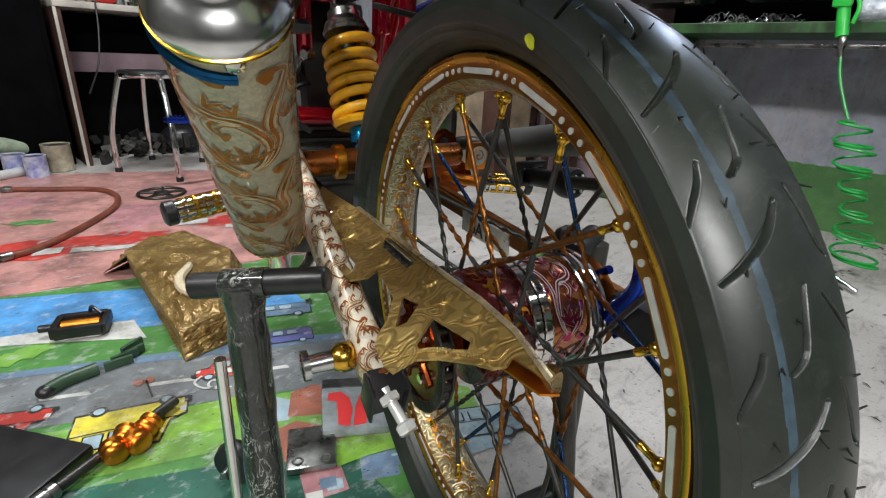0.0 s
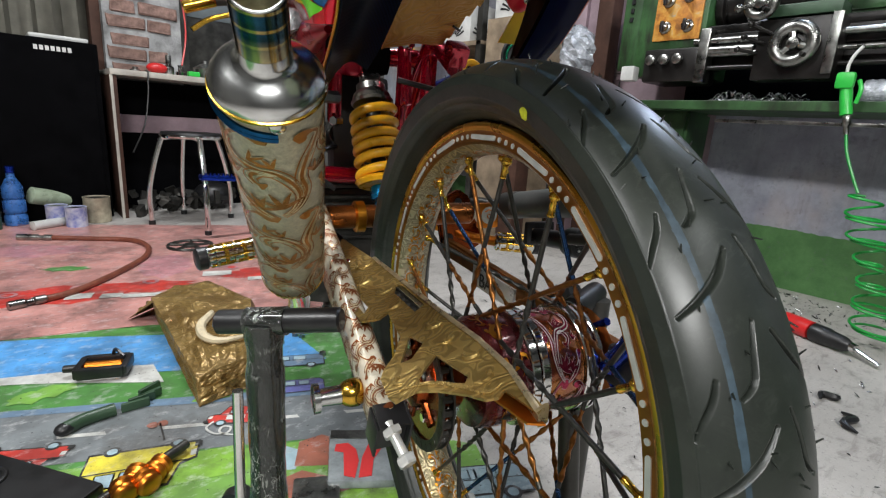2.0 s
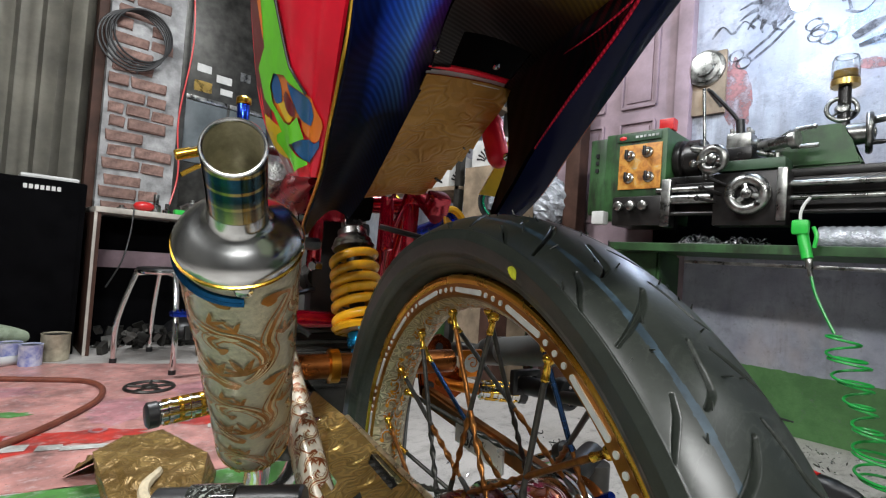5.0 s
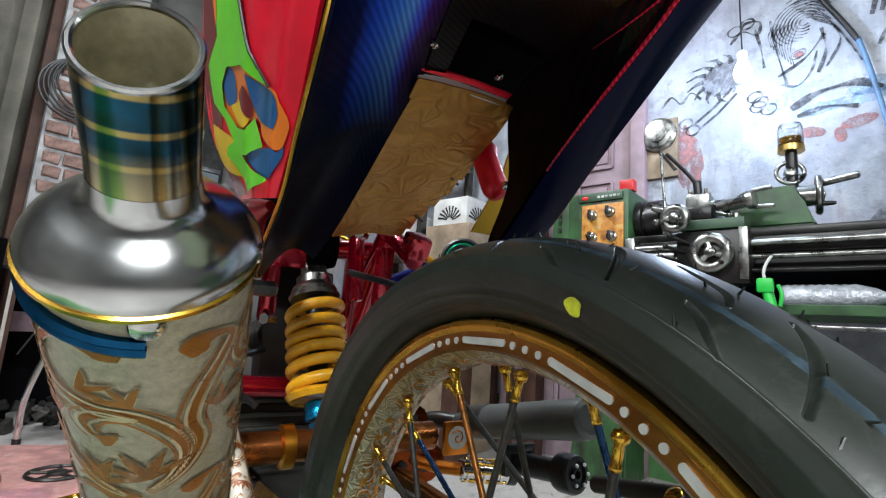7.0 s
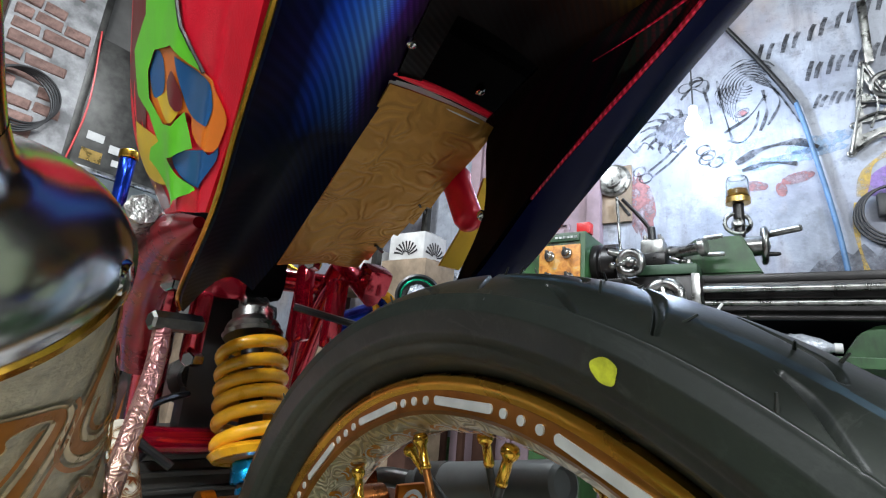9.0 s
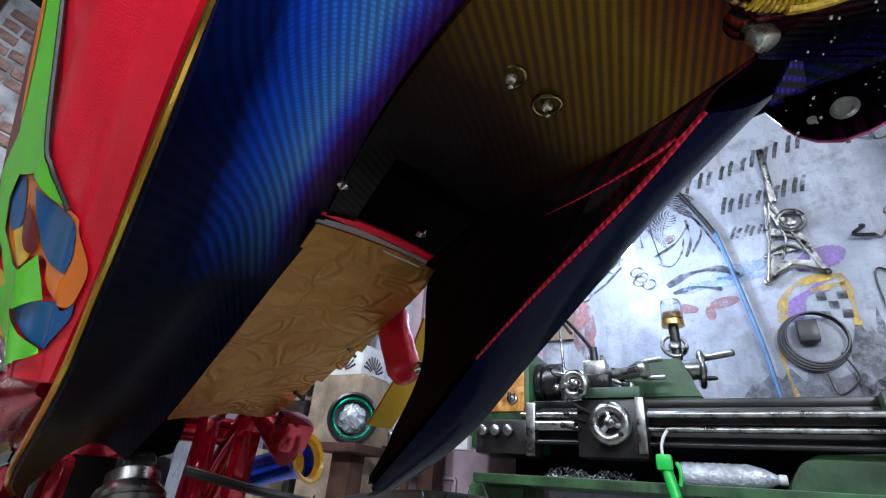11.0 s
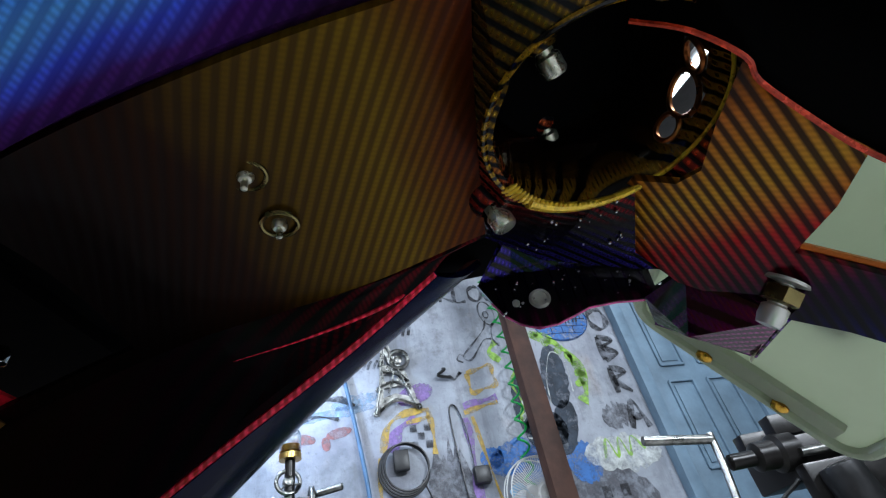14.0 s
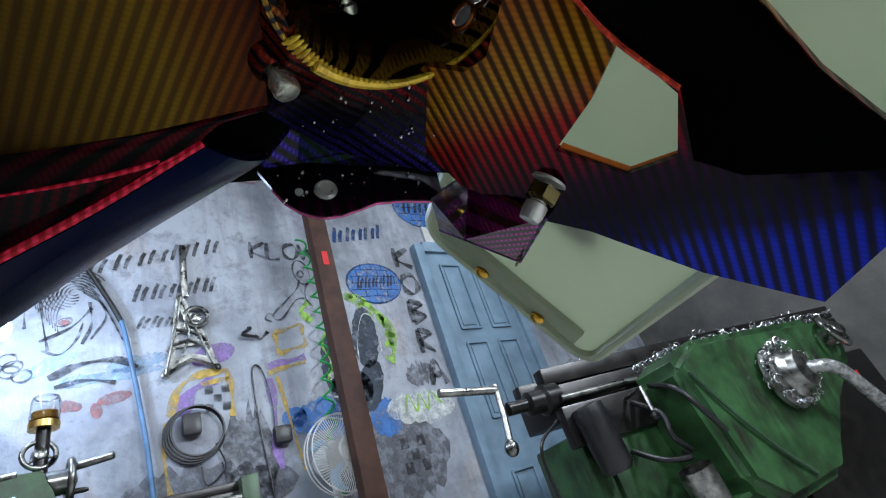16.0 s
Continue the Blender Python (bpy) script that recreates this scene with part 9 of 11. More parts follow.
    part("pole_head", tube(bmesh.new(), curve([(2.475, 0.065, 1.87), (2.475, 0.11, 1.97), (2.48, 0.2, 2.15), (2.48, 0.42, 2.55)], 5), 0.011, 10), M["black"], pl, "black upper end")
    # old sprocket cover on the wall
    sc = thing("sprocket_cover", Matrix(), "pierced aluminium sprocket cover with a gear hung on the wall", "sprocket cover")
    x = Matrix.Translation((SIDE - 0.002, 0, 0)) @ Matrix(((0, 0, -1, 0), (-1, 0, 0, 0), (0, 1, 0, 0), (0, 0, 0, 1)))
    for run, w in (([(0.17, 1.99), (0.2, 1.9), (0.3, 1.62)], 0.02), ([(0.17, 1.99), (0.15, 1.85), (0.1, 1.6)], 0.02), ([(0.1, 1.6), (0.2, 1.66), (0.31, 1.62)], 0.026), ([(0.14, 1.82), (0.22, 1.8), (0.27, 1.76)], 0.018), ([(0.13, 1.74), (0.2, 1.76), (0.27, 1.72)], 0.018), ([(0.17, 1.92), (0.2, 1.8), (0.17, 1.7)], 0.018)):
        part("cover_rib", tube(bmesh.new(), curve([x @ Vector((u, v, 0.022)) for u, v in run], 5), w * 0.28, 8), M["steel"], sc)
    cast = bmesh.new()
    loops = ([(0.155, 2.0), (0.185, 1.995), (0.215, 1.9), (0.27, 1.8), (0.315, 1.635), (0.3, 1.61), (0.25, 1.66), (0.2, 1.675), (0.15, 1.65), (0.11, 1.59), (0.09, 1.6), (0.125, 1.75), (0.14, 1.88)], [(0.165, 1.93), (0.19, 1.9), (0.185, 1.85), (0.16, 1.86)], [(0.15, 1.8), (0.185, 1.815), (0.23, 1.79), (0.2, 1.76), (0.155, 1.765)], [(0.145, 1.73), (0.2, 1.735), (0.255, 1.745), (0.27, 1.68), (0.2, 1.7), (0.14, 1.68)])
    rims = [[cast.verts.new(x @ Vector((u, v, 0.014))) for u, v in lp] for lp in loops]
    bmesh.ops.triangle_fill(cast, edges=[cast.edges.new((r[i], r[(i + 1) % len(r)])) for r in rims for i in range(len(r))], use_beauty=True)
    bmesh.ops.solidify(cast, geom=cast.faces[:], thickness=0.008)
    part("cover_body", cast, M["steel"], sc, "pierced cast body", False)
    part("gear", hoop(bmesh.new(), x @ Vector((0.235, 1.88, 0.02)), (1, 0, 0), 0.05, 0.011, 30, 8), M["steel"], sc, "toothed steel gear")
    part("gear_hub", lathe(bmesh.new(), [(0.02, 0), (0.022, 0.02), (0.01, 0.024)], x @ Vector((0.235, 1.88, 0.0)), (-1, 0, 0), 16), M["steel"], sc)
    for u, v in ((0.1, 1.6), (0.31, 1.62), (0.17, 1.99), (0.12, 1.72), (0.27, 1.73)):
        part("cover_eye", hoop(bmesh.new(), x @ Vector((u, v, 0.02)), (1, 0, 0), 0.012, 0.005, 16, 8), M["steel"], sc)
    part("cover_arm", box(bmesh.new(), (SIDE - 0.02, -0.19, 2.14), (0.02, 0.03, 0.3), bevel=0.005), M["steel"], sc, "flat steel arm")
    cw = thing("coiled_cable", Matrix(), "black coiled cable with a charger hung on the wall", "cable")
    for k in range(4):
        part("cable_loop", hoop(bmesh.new(), (SIDE - 0.02 - 0.006 * k, -0.2 - 0.004 * k, 1.33 + 0.004 * k), (1, 0.02 * k, 0.03), 0.115 - 0.004 * k, 0.005, 40, 6), M["black"], cw)
    part("charger", box(bmesh.new(), (SIDE - 0.03, -0.19, 1.37), (0.04, 0.07, 0.09), bevel=0.008), M["black"], cw, "black charger block")
    part("cable_tail", tube(bmesh.new(), curve([(SIDE - 0.02, -0.28, 1.28), (SIDE - 0.02, -0.31, 1.18), (SIDE - 0.02, -0.24, 1.12), (SIDE - 0.02, -0.22, 1.2)], 6), 0.004, 6), M["black"], cw)
    pc = thing("plug_and_cable", Matrix(), "black plug with a thin loop of cable on the wall", "plug")
    part("plug_block", box(bmesh.new(), (SIDE - 0.03, -0.555, 1.265), (0.05, 0.075, 0.075), bevel=0.008), M["black"], pc)
    part("cable", tube(bmesh.new(), curve([(SIDE - 0.01, -0.53, 1.29), (SIDE - 0.01, -0.53, 1.45), (SIDE - 0.01, -0.5, 1.6), (SIDE - 0.01, -0.46, 1.58), (SIDE - 0.01, -0.47, 1.3), (SIDE - 0.01, -0.5, 0.95)], 6), 0.004, 6), M["black"], pc)
    hk = thing("wall_hook", Matrix(), "small dark hook on the wall", "hook")
    part("hook", tube(bmesh.new(), curve([(SIDE, -0.47, 1.82), (SIDE - 0.03, -0.47, 1.8), (SIDE - 0.03, -0.43, 1.77), (SIDE - 0.02, -0.5, 1.76)], 4), 0.008, 6), M["black"], hk)
    sw = thing("light_switch", pose(SIDE - 0.01, -0.56, 2.82), "dirty pink light switch on the wall", "switch")
    part("switch_plate", box(bmesh.new(), (0, 0, 0), (0.02, 0.1, 0.08), bevel=0.004), M["mauve_door"], sw)
    part("rocker", box(bmesh.new(), (-0.012, 0, 0), (0.008, 0.03, 0.04), bevel=0.002), M["white"], sw)
    post = thing("timber_post", Matrix(), "red brown steel post in front of the graffiti wall", "post", kind="structure")
    part("post_shaft", box(bmesh.new(), (2.16, -0.775, 1.6), (0.07, 0.095, 3.2), bevel=0.004), M["wood_dark"], post)
    part("post_label", box(bmesh.new(), (2.122, -0.775, 2.0), (0.003, 0.03, 0.08)), M["red_plastic"], post, "small red label", False)
    post = thing("shelf_post", Matrix(), "dark brown timber post beside the lathe", "post", kind="structure")
    part("post_shaft", box(bmesh.new(), (2.36, 1.44, 1.6), (0.09, 0.085, 3.2), bevel=0.004), M["wood_dark"], post)


wall_things()


def fan():
    f = thing("electric_fan", pose(2.3, -0.74, 1.1, 0, 0, 14), "white electric fan with a wire cage beside the post", "fan")
    x = (-1, 0, 0)
    for r, d in ((0.17, 0.0), (0.165, -0.03), (0.165, 0.03), (0.05, -0.05)):
        part("cage_ring", hoop(bmesh.new(), (d, 0, 0), x, r, 0.003, 48, 6), M["white"], f)
    for k in range(80):
        a = 2 * math.pi * k / 80
        part("cage_wire", tube(bmesh.new(), [(-0.05, 0.05 * math.cos(a), 0.05 * math.sin(a)), (-0.045, 0.11 * math.cos(a + 0.15), 0.11 * math.sin(a + 0.15)), (-0.03, 0.165 * math.cos(a + 0.3), 0.165 * math.sin(a + 0.3))], 0.0017, 5), M["white"], f)
    part("cage_cap", lathe(bmesh.new(), [(0.05, 0.05), (0.045, 0.058), (0.01, 0.06)], (0, 0, 0), x, 24), M["white"], f)
    for k in range(4):
        a = 2 * math.pi * k / 4
        b = bmesh.new()
        run = [(0.03 + 0.12 * i / 8, a + 0.35 * math.sin(math.pi * i / 8) + 0.05 * i / 8, 0.4 * (0.3 + 0.7 * math.sin(math.pi * (i + 1) / 10))) for i in range(9)]
        va, vb = [], []
        for r, an, w in run:
            va.append(b.verts.new((-0.012, r * math.cos(an), r * math.sin(an))))
            vb.append(b.verts.new((0.012, r * math.cos(an + w), r * math.sin(an + w))))
        for i in range(8):
            b.faces.new((va[i], va[i + 1], vb[i + 1], vb[i]))
        bmesh.ops.solidify(b, geom=b.faces[:], thickness=0.002)
        part("fan_blade", b, M["blue_glass"], f, "pale blue blade")
    part("motor", lathe(bmesh.new(), [(0.06, 0.0), (0.07, 0.02), (0.065, 0.1), (0.03, 0.14)], (0.03, 0, 0), (1, 0, 0), 24), M["white"], f)
    part("fan_stem", rod(bmesh.new(), (0.08, 0, -0.02), (0.08, 0, -1.06), 0.018, n=16), M["white"], f)
    part("fan_base", lathe(bmesh.new(), [(0.15, 0), (0.15, 0.015), (0.03, 0.04)], (0.06, 0, -1.1), (0, 0, 1), 28), M["white"], f)


M["blue_glass"] = simple("pale_blue_plastic", (0.35, 0.55, 0.72), 0.3, vary=0.2)
fan()


# ---- second machine, nearer the blue door ----
def second_machine():
    o = pose(1.536, -1.289, 0, 0, 0, -102)
    m = thing("second_lathe", o, "green lathe with a dark bed and swarf by the blue door", "machine tool")
    G, D, S = M["green_machine"], M["oily_black"], M["steel"]
    # black plate and box added where the machine only falls into darkness
    part("chip_pan", box(bmesh.new(), (0.36, -0.03, 0.86), (0.76, 0.05, 0.15), bevel=0.01), D, m, "black plate standing in for the dark void under the bed")
    part("cabinet", box(bmesh.new(), (1.5, 0.16, 0.42), (1.0, 0.34, 0.84), bevel=0.02), D, m, "black box added to darken the lower end of the machine")
    part("pedestal", box(bmesh.new(), (0.5, 0.16, 0.42), (0.94, 0.34, 0.84), bevel=0.02), G, m, "green cast base")
    part("pedestal_door", box(bmesh.new(), (0.36, -0.02, 0.5), (0.5, 0.02, 0.6), bevel=0.006), G, m, "green door panel")
    part("bed_rail", box(bmesh.new(), (1.0, 0.04, 1.07), (2.0, 0.06, 0.07), bevel=0.006), D, m, "dark bed rail")
    part("bed_rail", box(bmesh.new(), (1.0, 0.24, 1.07), (2.0, 0.06, 0.07), bevel=0.006), D, m, "dark bed rail")
    part("bed", box(bmesh.new(), (1.0, 0.14, 0.965), (2.0, 0.26, 0.13), bevel=0.008), D, m, "oily dark bed")
    part("feed_rod", rod(bmesh.new(), (0.02, -0.02, 0.97), (1.9, -0.02, 0.97), 0.014, n=14), S, m, "steel feed rod")
    ap = bmesh.new()
    slab(ap, [(0.42, 0.5), (0.36, 0.94), (0.5, 1.02), (1.3, 1.0), (1.42, 0.86), (1.35, 0.75), (1.08, 0.68), (0.98, 0.5), (0.9, 0.42), (0.55, 0.4)], 0.28, Matrix.Translation((0, -0.0, 0)) @ Matrix(((1, 0, 0, 0), (0, 0, -1, 0), (0, 1, 0, 0), (0, 0, 0, 1))))
    bmesh.ops.bevel(ap, geom=ap.edges[:], offset=0.035, segments=3, affect="EDGES")
    head = part("apron", ap, G, m, "rounded green apron housing")
    part("apron_rib", tube(bmesh.new(), curve([(0.4, -0.29, 0.9), (0.5, -0.292, 0.72), (0.62, -0.292, 0.56), (0.72, -0.29, 0.46)], 6), 0.006, 6), M["green_dark"], head)
    part("spindle_boss", lathe(bmesh.new(), [(0.13, 0), (0.13, 0.02), (0.1, 0.035), (0.1, 0.05), (0.075, 0.07), (0.07, 0.1), (0.035, 0.11)], (0.86, -0.28, 0.79), (0.2, -1, 0), 32), S, head, "steel boss thick with swarf")
    part("spindle_cloth", tube(bmesh.new(), curve([(0.88, -0.36, 0.79), (0.96, -0.42, 0.76), (1.05, -0.42, 0.66), (1.14, -0.4, 0.56), (1.22, -0.38, 0.48), (1.25, -0.36, 0.36)], 6), 0.026, 10), M["wrap"], head, "pale twisted hose")
    part("red_label", box(bmesh.new(), (1.27, -0.29, 0.7), (0.07, 0.012, 0.06), bevel=0.003), M["red_plastic"], head, "small red label")
    hw = part("hand_wheel", hoop(bmesh.new(), (1.28, -0.33, 0.9), (0.3, -1, 0.3), 0.07, 0.012, 28, 8), S, head, "steel hand wheel")
    part("wheel_boss", rod(bmesh.new(), (1.28, -0.27, 0.88), (1.28, -0.36, 0.91), 0.035, n=18, chamfer=0.006), S, hw)
    for q in range(3):
        a = q * 2.094
        part("wheel_spoke", rod(bmesh.new(), (1.28, -0.33, 0.9), (1.28 + 0.068 * math.cos(a), -0.33, 0.9 + 0.068 * math.sin(a)), 0.008, n=8), S, hw)
    part("motor", lathe(bmesh.new(), [(0.03, 0), (0.058, 0.006), (0.06, 0.02), (0.06, 0.22), (0.045, 0.24)], (0.05, -0.1, 0.91), (0.1, 0.0, -1), 22), M["black"], m, "black motor")
    part("tin", lathe(bmesh.new(), [(0.06, 0), (0.062, 0.12), (0.056, 0.12), (0.054, 0.01)], (0.3, -0.2, 0.49), (-0.2, -0.1, 1), 24), S, m, "battered open tin")
    part("tin_shelf", box(bmesh.new(), (0.32, -0.13, 0.48), (0.2, 0.24, 0.015), bevel=0.003), G, m)
    sp = part("tail_spindle", lathe(bmesh.new(), [(0.03, -0.02), (0.06, 0), (0.06, 0.06), (0.045, 0.07), (0.045, 0.13), (0.025, 0.14), (0.025, 0.22), (0.018, 0.225)], (0.04, 0.04, 0.99), (-1, 0, 0), 26), D, m, "dark spindle with crank and rod")
    part("crank", tube(bmesh.new(), [(-0.2, 0.04, 1.09), (-0.21, 0.03, 0.98), (-0.23, 0.02, 0.87)], 0.012, 10), S, sp, "steel crank")
    part("crank_knob", ball(bmesh.new(), (-0.235, 0.015, 0.855), 0.026, (1, 1, 1.2)), S, sp)
    part("crank_rod", rod(bmesh.new(), (-0.2, 0.04, 1.07), (-0.44, 0.02, 1.1), 0.016, n=14, chamfer=0.002), S, sp, "bright steel rod")
    for run in ([(0.3, -0.06, 0.88), (0.27, -0.2, 0.8), (0.25, -0.22, 0.72), (0.32, -0.2, 0.66)], [(0.38, -0.1, 0.92), (0.33, -0.26, 0.86), (0.36, -0.3, 0.76), (0.42, -0.29, 0.68)], [(0.2, -0.05, 0.72), (0.22, -0.16, 0.66), (0.3, -0.2, 0.64), (0.36, -0.12, 0.66)]):
        part("hose", tube(bmesh.new(), curve(run, 6), 0.01, 8), M["black"], m)
    part("lever", tube(bmesh.new(), [(0.28, -0.04, 0.9), (0.28, -0.16, 0.91), (0.27, -0.17, 0.82)], 0.009, 8), S, m, "steel lever")
    part("lever_knob", ball(bmesh.new(), (0.27, -0.17, 0.8), 0.018), M["black"], m)
    rng = random.Random(9)
    b = bmesh.new()
    for k in range(420):
        u = rng.uniform(0.4, 1.5)
        c = Vector((u, rng.uniform(-0.28, 0.0), 1.01 - 0.02 * abs(u - 0.8)))
        if k % 3 == 0:
            a = rng.random() * 6.28
            c = Vector((0.86 + 0.12 * math.cos(a), -0.3 - rng.random() * 0.05, 0.79 + 0.12 * math.sin(a)))
        if k % 7 == 0:
            c = Vector((rng.uniform(0.1, 1.9), rng.uniform(0.02, 0.26), 1.11))
        q0, r0 = rng.random() * 6, rng.uniform(0.006, 0.016)
        pts = [c + Vector((r0 * math.cos(q + q0), 0.004 * q - 0.012, 0.5 * r0 + r0 * math.sin(q + q0))) for q in range(6)]
        tube(b, pts, 0.002, 4)
    tagged(part("swarf", b, M["swarf"], m, "bright curled swarf"), kind="stuff")
    part("cable_tangle", tube(bmesh.new(), curve([(-0.02, 0.0, 0.9), (-0.12, 0.02, 0.82), (-0.1, 0.06, 0.6), (-0.16, 0.05, 0.4), (-0.08, 0.1, 0.2), (-0.1, 0.1, 0.02)], 8), 0.007, 6), M["black"], m)


second_machine()


# ---- shelf with boxes between the door and the far wall ----
def shelf():
    s = thing("storage_rack", Matrix(), "dark metal rack with boxes and plastic bags", "rack")
    for x, y in ((2.0, 1.98), (2.4, 1.98), (2.0, 2.6), (2.4, 2.6)):
        part("rack_post", box(bmesh.new(), (x, y, 1.1), (0.04, 0.04, 2.2), bevel=0.003), M["steel_dark"] if y < 2.2 else M["wood_dark"], s)
    for z in (0.5, 1.05, 1.6):
        part("rack_shelf", box(bmesh.new(), (2.2, 2.29, z), (0.44, 0.66, 0.025), bevel=0.003), M["wood"], s, "bare board shelf")
    for at, size, mm, label in (((2.12, 1.78, 0.0), (0.26, 0.3, 1.16), "wood", "worn brown cardboard box standing tall"), ((2.1, 2.2, 1.063), (0.2, 0.26, 0.2), "white", "white printed carton on a shelf"), ((2.15, 1.82, 1.165), (0.2, 0.24, 0.16), "white", "white printed carton on a stack"), ((2.2, 2.4, 0.513), (0.3, 0.3, 0.3), "wood", "brown cardboard carton on a shelf")):
        c = thing("carton", pose(*at), label, "box", "cartons")
        part("carton_body", box(bmesh.new(), (0, 0, size[2] / 2), size, bevel=0.004), M[mm], c)
        if mm == "white":
            for k in range(9):
                a = radians(15 + 18 * k)
                b = bmesh.new()
                strip(b, [(0.02 * math.cos(a), 0.01 + 0.02 * math.sin(a), 0.006), (0.05 * math.cos(a), 0.01 + 0.05 * math.sin(a), 0.009), (0.085 * math.cos(a + 0.1), 0.01 + 0.085 * math.sin(a + 0.1), 0.012)], lambda u, v, h: Vector((-size[0] / 2 - 0.001 - h, -u, v + 0.02)))
                part("printed_ray", b, M["black"], c, "", False)
                b = bmesh.new()
                strip(b, [(0.02 * math.cos(a), 0.01 + 0.02 * math.sin(a), 0.006), (0.05 * math.cos(a), 0.01 + 0.05 * math.sin(a), 0.009), (0.085 * math.cos(a + 0.1), 0.01 + 0.085 * math.sin(a + 0.1), 0.012)], lambda u, v, h: Vector((u, -size[1] / 2 - 0.001 - h, v + 0.02)))
                part("printed_ray", b, M["black"], c, "", False)
        part("carton_flap", box(bmesh.new(), (0, 0, size[2] + 0.002), (size[0] * 0.5, size[1], 0.003)), M[mm], c, "", False)
    bag = bmesh.new()
    ball(bag, (2.34, 1.62, 1.0), 0.14, (0.7, 1.1, 1.1), 28)
    rng = random.Random(3)
    for v in bag.verts:
        v.co += v.co.normalized() * 0.0 + Vector((rng.uniform(-1, 1), rng.uniform(-1, 1), rng.uniform(-1, 1))) * 0.012
    tagged(mesh_object("plastic_bag", bag, M["foil"], None, "", False), "crumpled clear plastic bag in front of the post", "plastic bag")
    st = thing("bag_stool", Matrix(), "rough timber stand under the plastic bag", "stand")
    part("stand_top", box(bmesh.new(), (2.34, 1.62, 0.85), (0.26, 0.3, 0.03), bevel=0.003), M["wood_dark"], st)
    for dx in (-0.1, 0.1):
        for dy in (-0.12, 0.12):
            part("stand_leg", box(bmesh.new(), (2.34 + dx, 1.62 + dy, 0.42), (0.03, 0.03, 0.84), bevel=0.003), M["wood_dark"], st)
    r = thing("wheel_hub", pose(1.9, 1.585, 0.92), "black wheel hub with a green anodised ring", "wheel hub")
    look_way = Vector((-0.75, -0.65, 0.02))
    part("hub_shell", lathe(bmesh.new(), [(0.03, 0.06), (0.095, 0.05), (0.11, 0.02), (0.11, -0.015), (0.1, -0.02), (0.094, -0.012), (0.09, 0.02), (0.05, 0.03)], (0, 0, 0.02), -look_way, 36, False), M["black"], r)
    part("hub_ring", hoop(bmesh.new(), Vector((0, 0, 0.02)) + look_way * 0.01, look_way, 0.083, 0.0055, 40, 8), M["green_anod"], r, "green anodised ring")
    core = bmesh.new()
    ball(core, Vector((0, 0, 0.02)) - look_way * 0.02, 0.06, (1, 1, 1), 18)
    rg = random.Random(17)
    for v in core.verts:
        v.co += Vector((rg.uniform(-1, 1), rg.uniform(-1, 1), rg.uniform(-1, 1))) * 0.007
    part("hub_core", core, M["foil"], r, "crumpled clear film inside", False)
    hs = thing("hub_stool", Matrix(), "low dark stand below the wheel hub", "stand")
    part("stand_top", box(bmesh.new(), (1.93, 1.6, 0.815), (0.24, 0.24, 0.035), bevel=0.004), M["wood_dark"], hs)
    part("stand_leg", box(bmesh.new(), (1.93, 1.6, 0.4), (0.1, 0.1, 0.8), bevel=0.004), M["wood_dark"], hs)

M["green_anod"] = simple("green_anodised", (0.02, 0.4, 0.2), 0.25, 0.9, vary=0.3, big=30)
shelf()


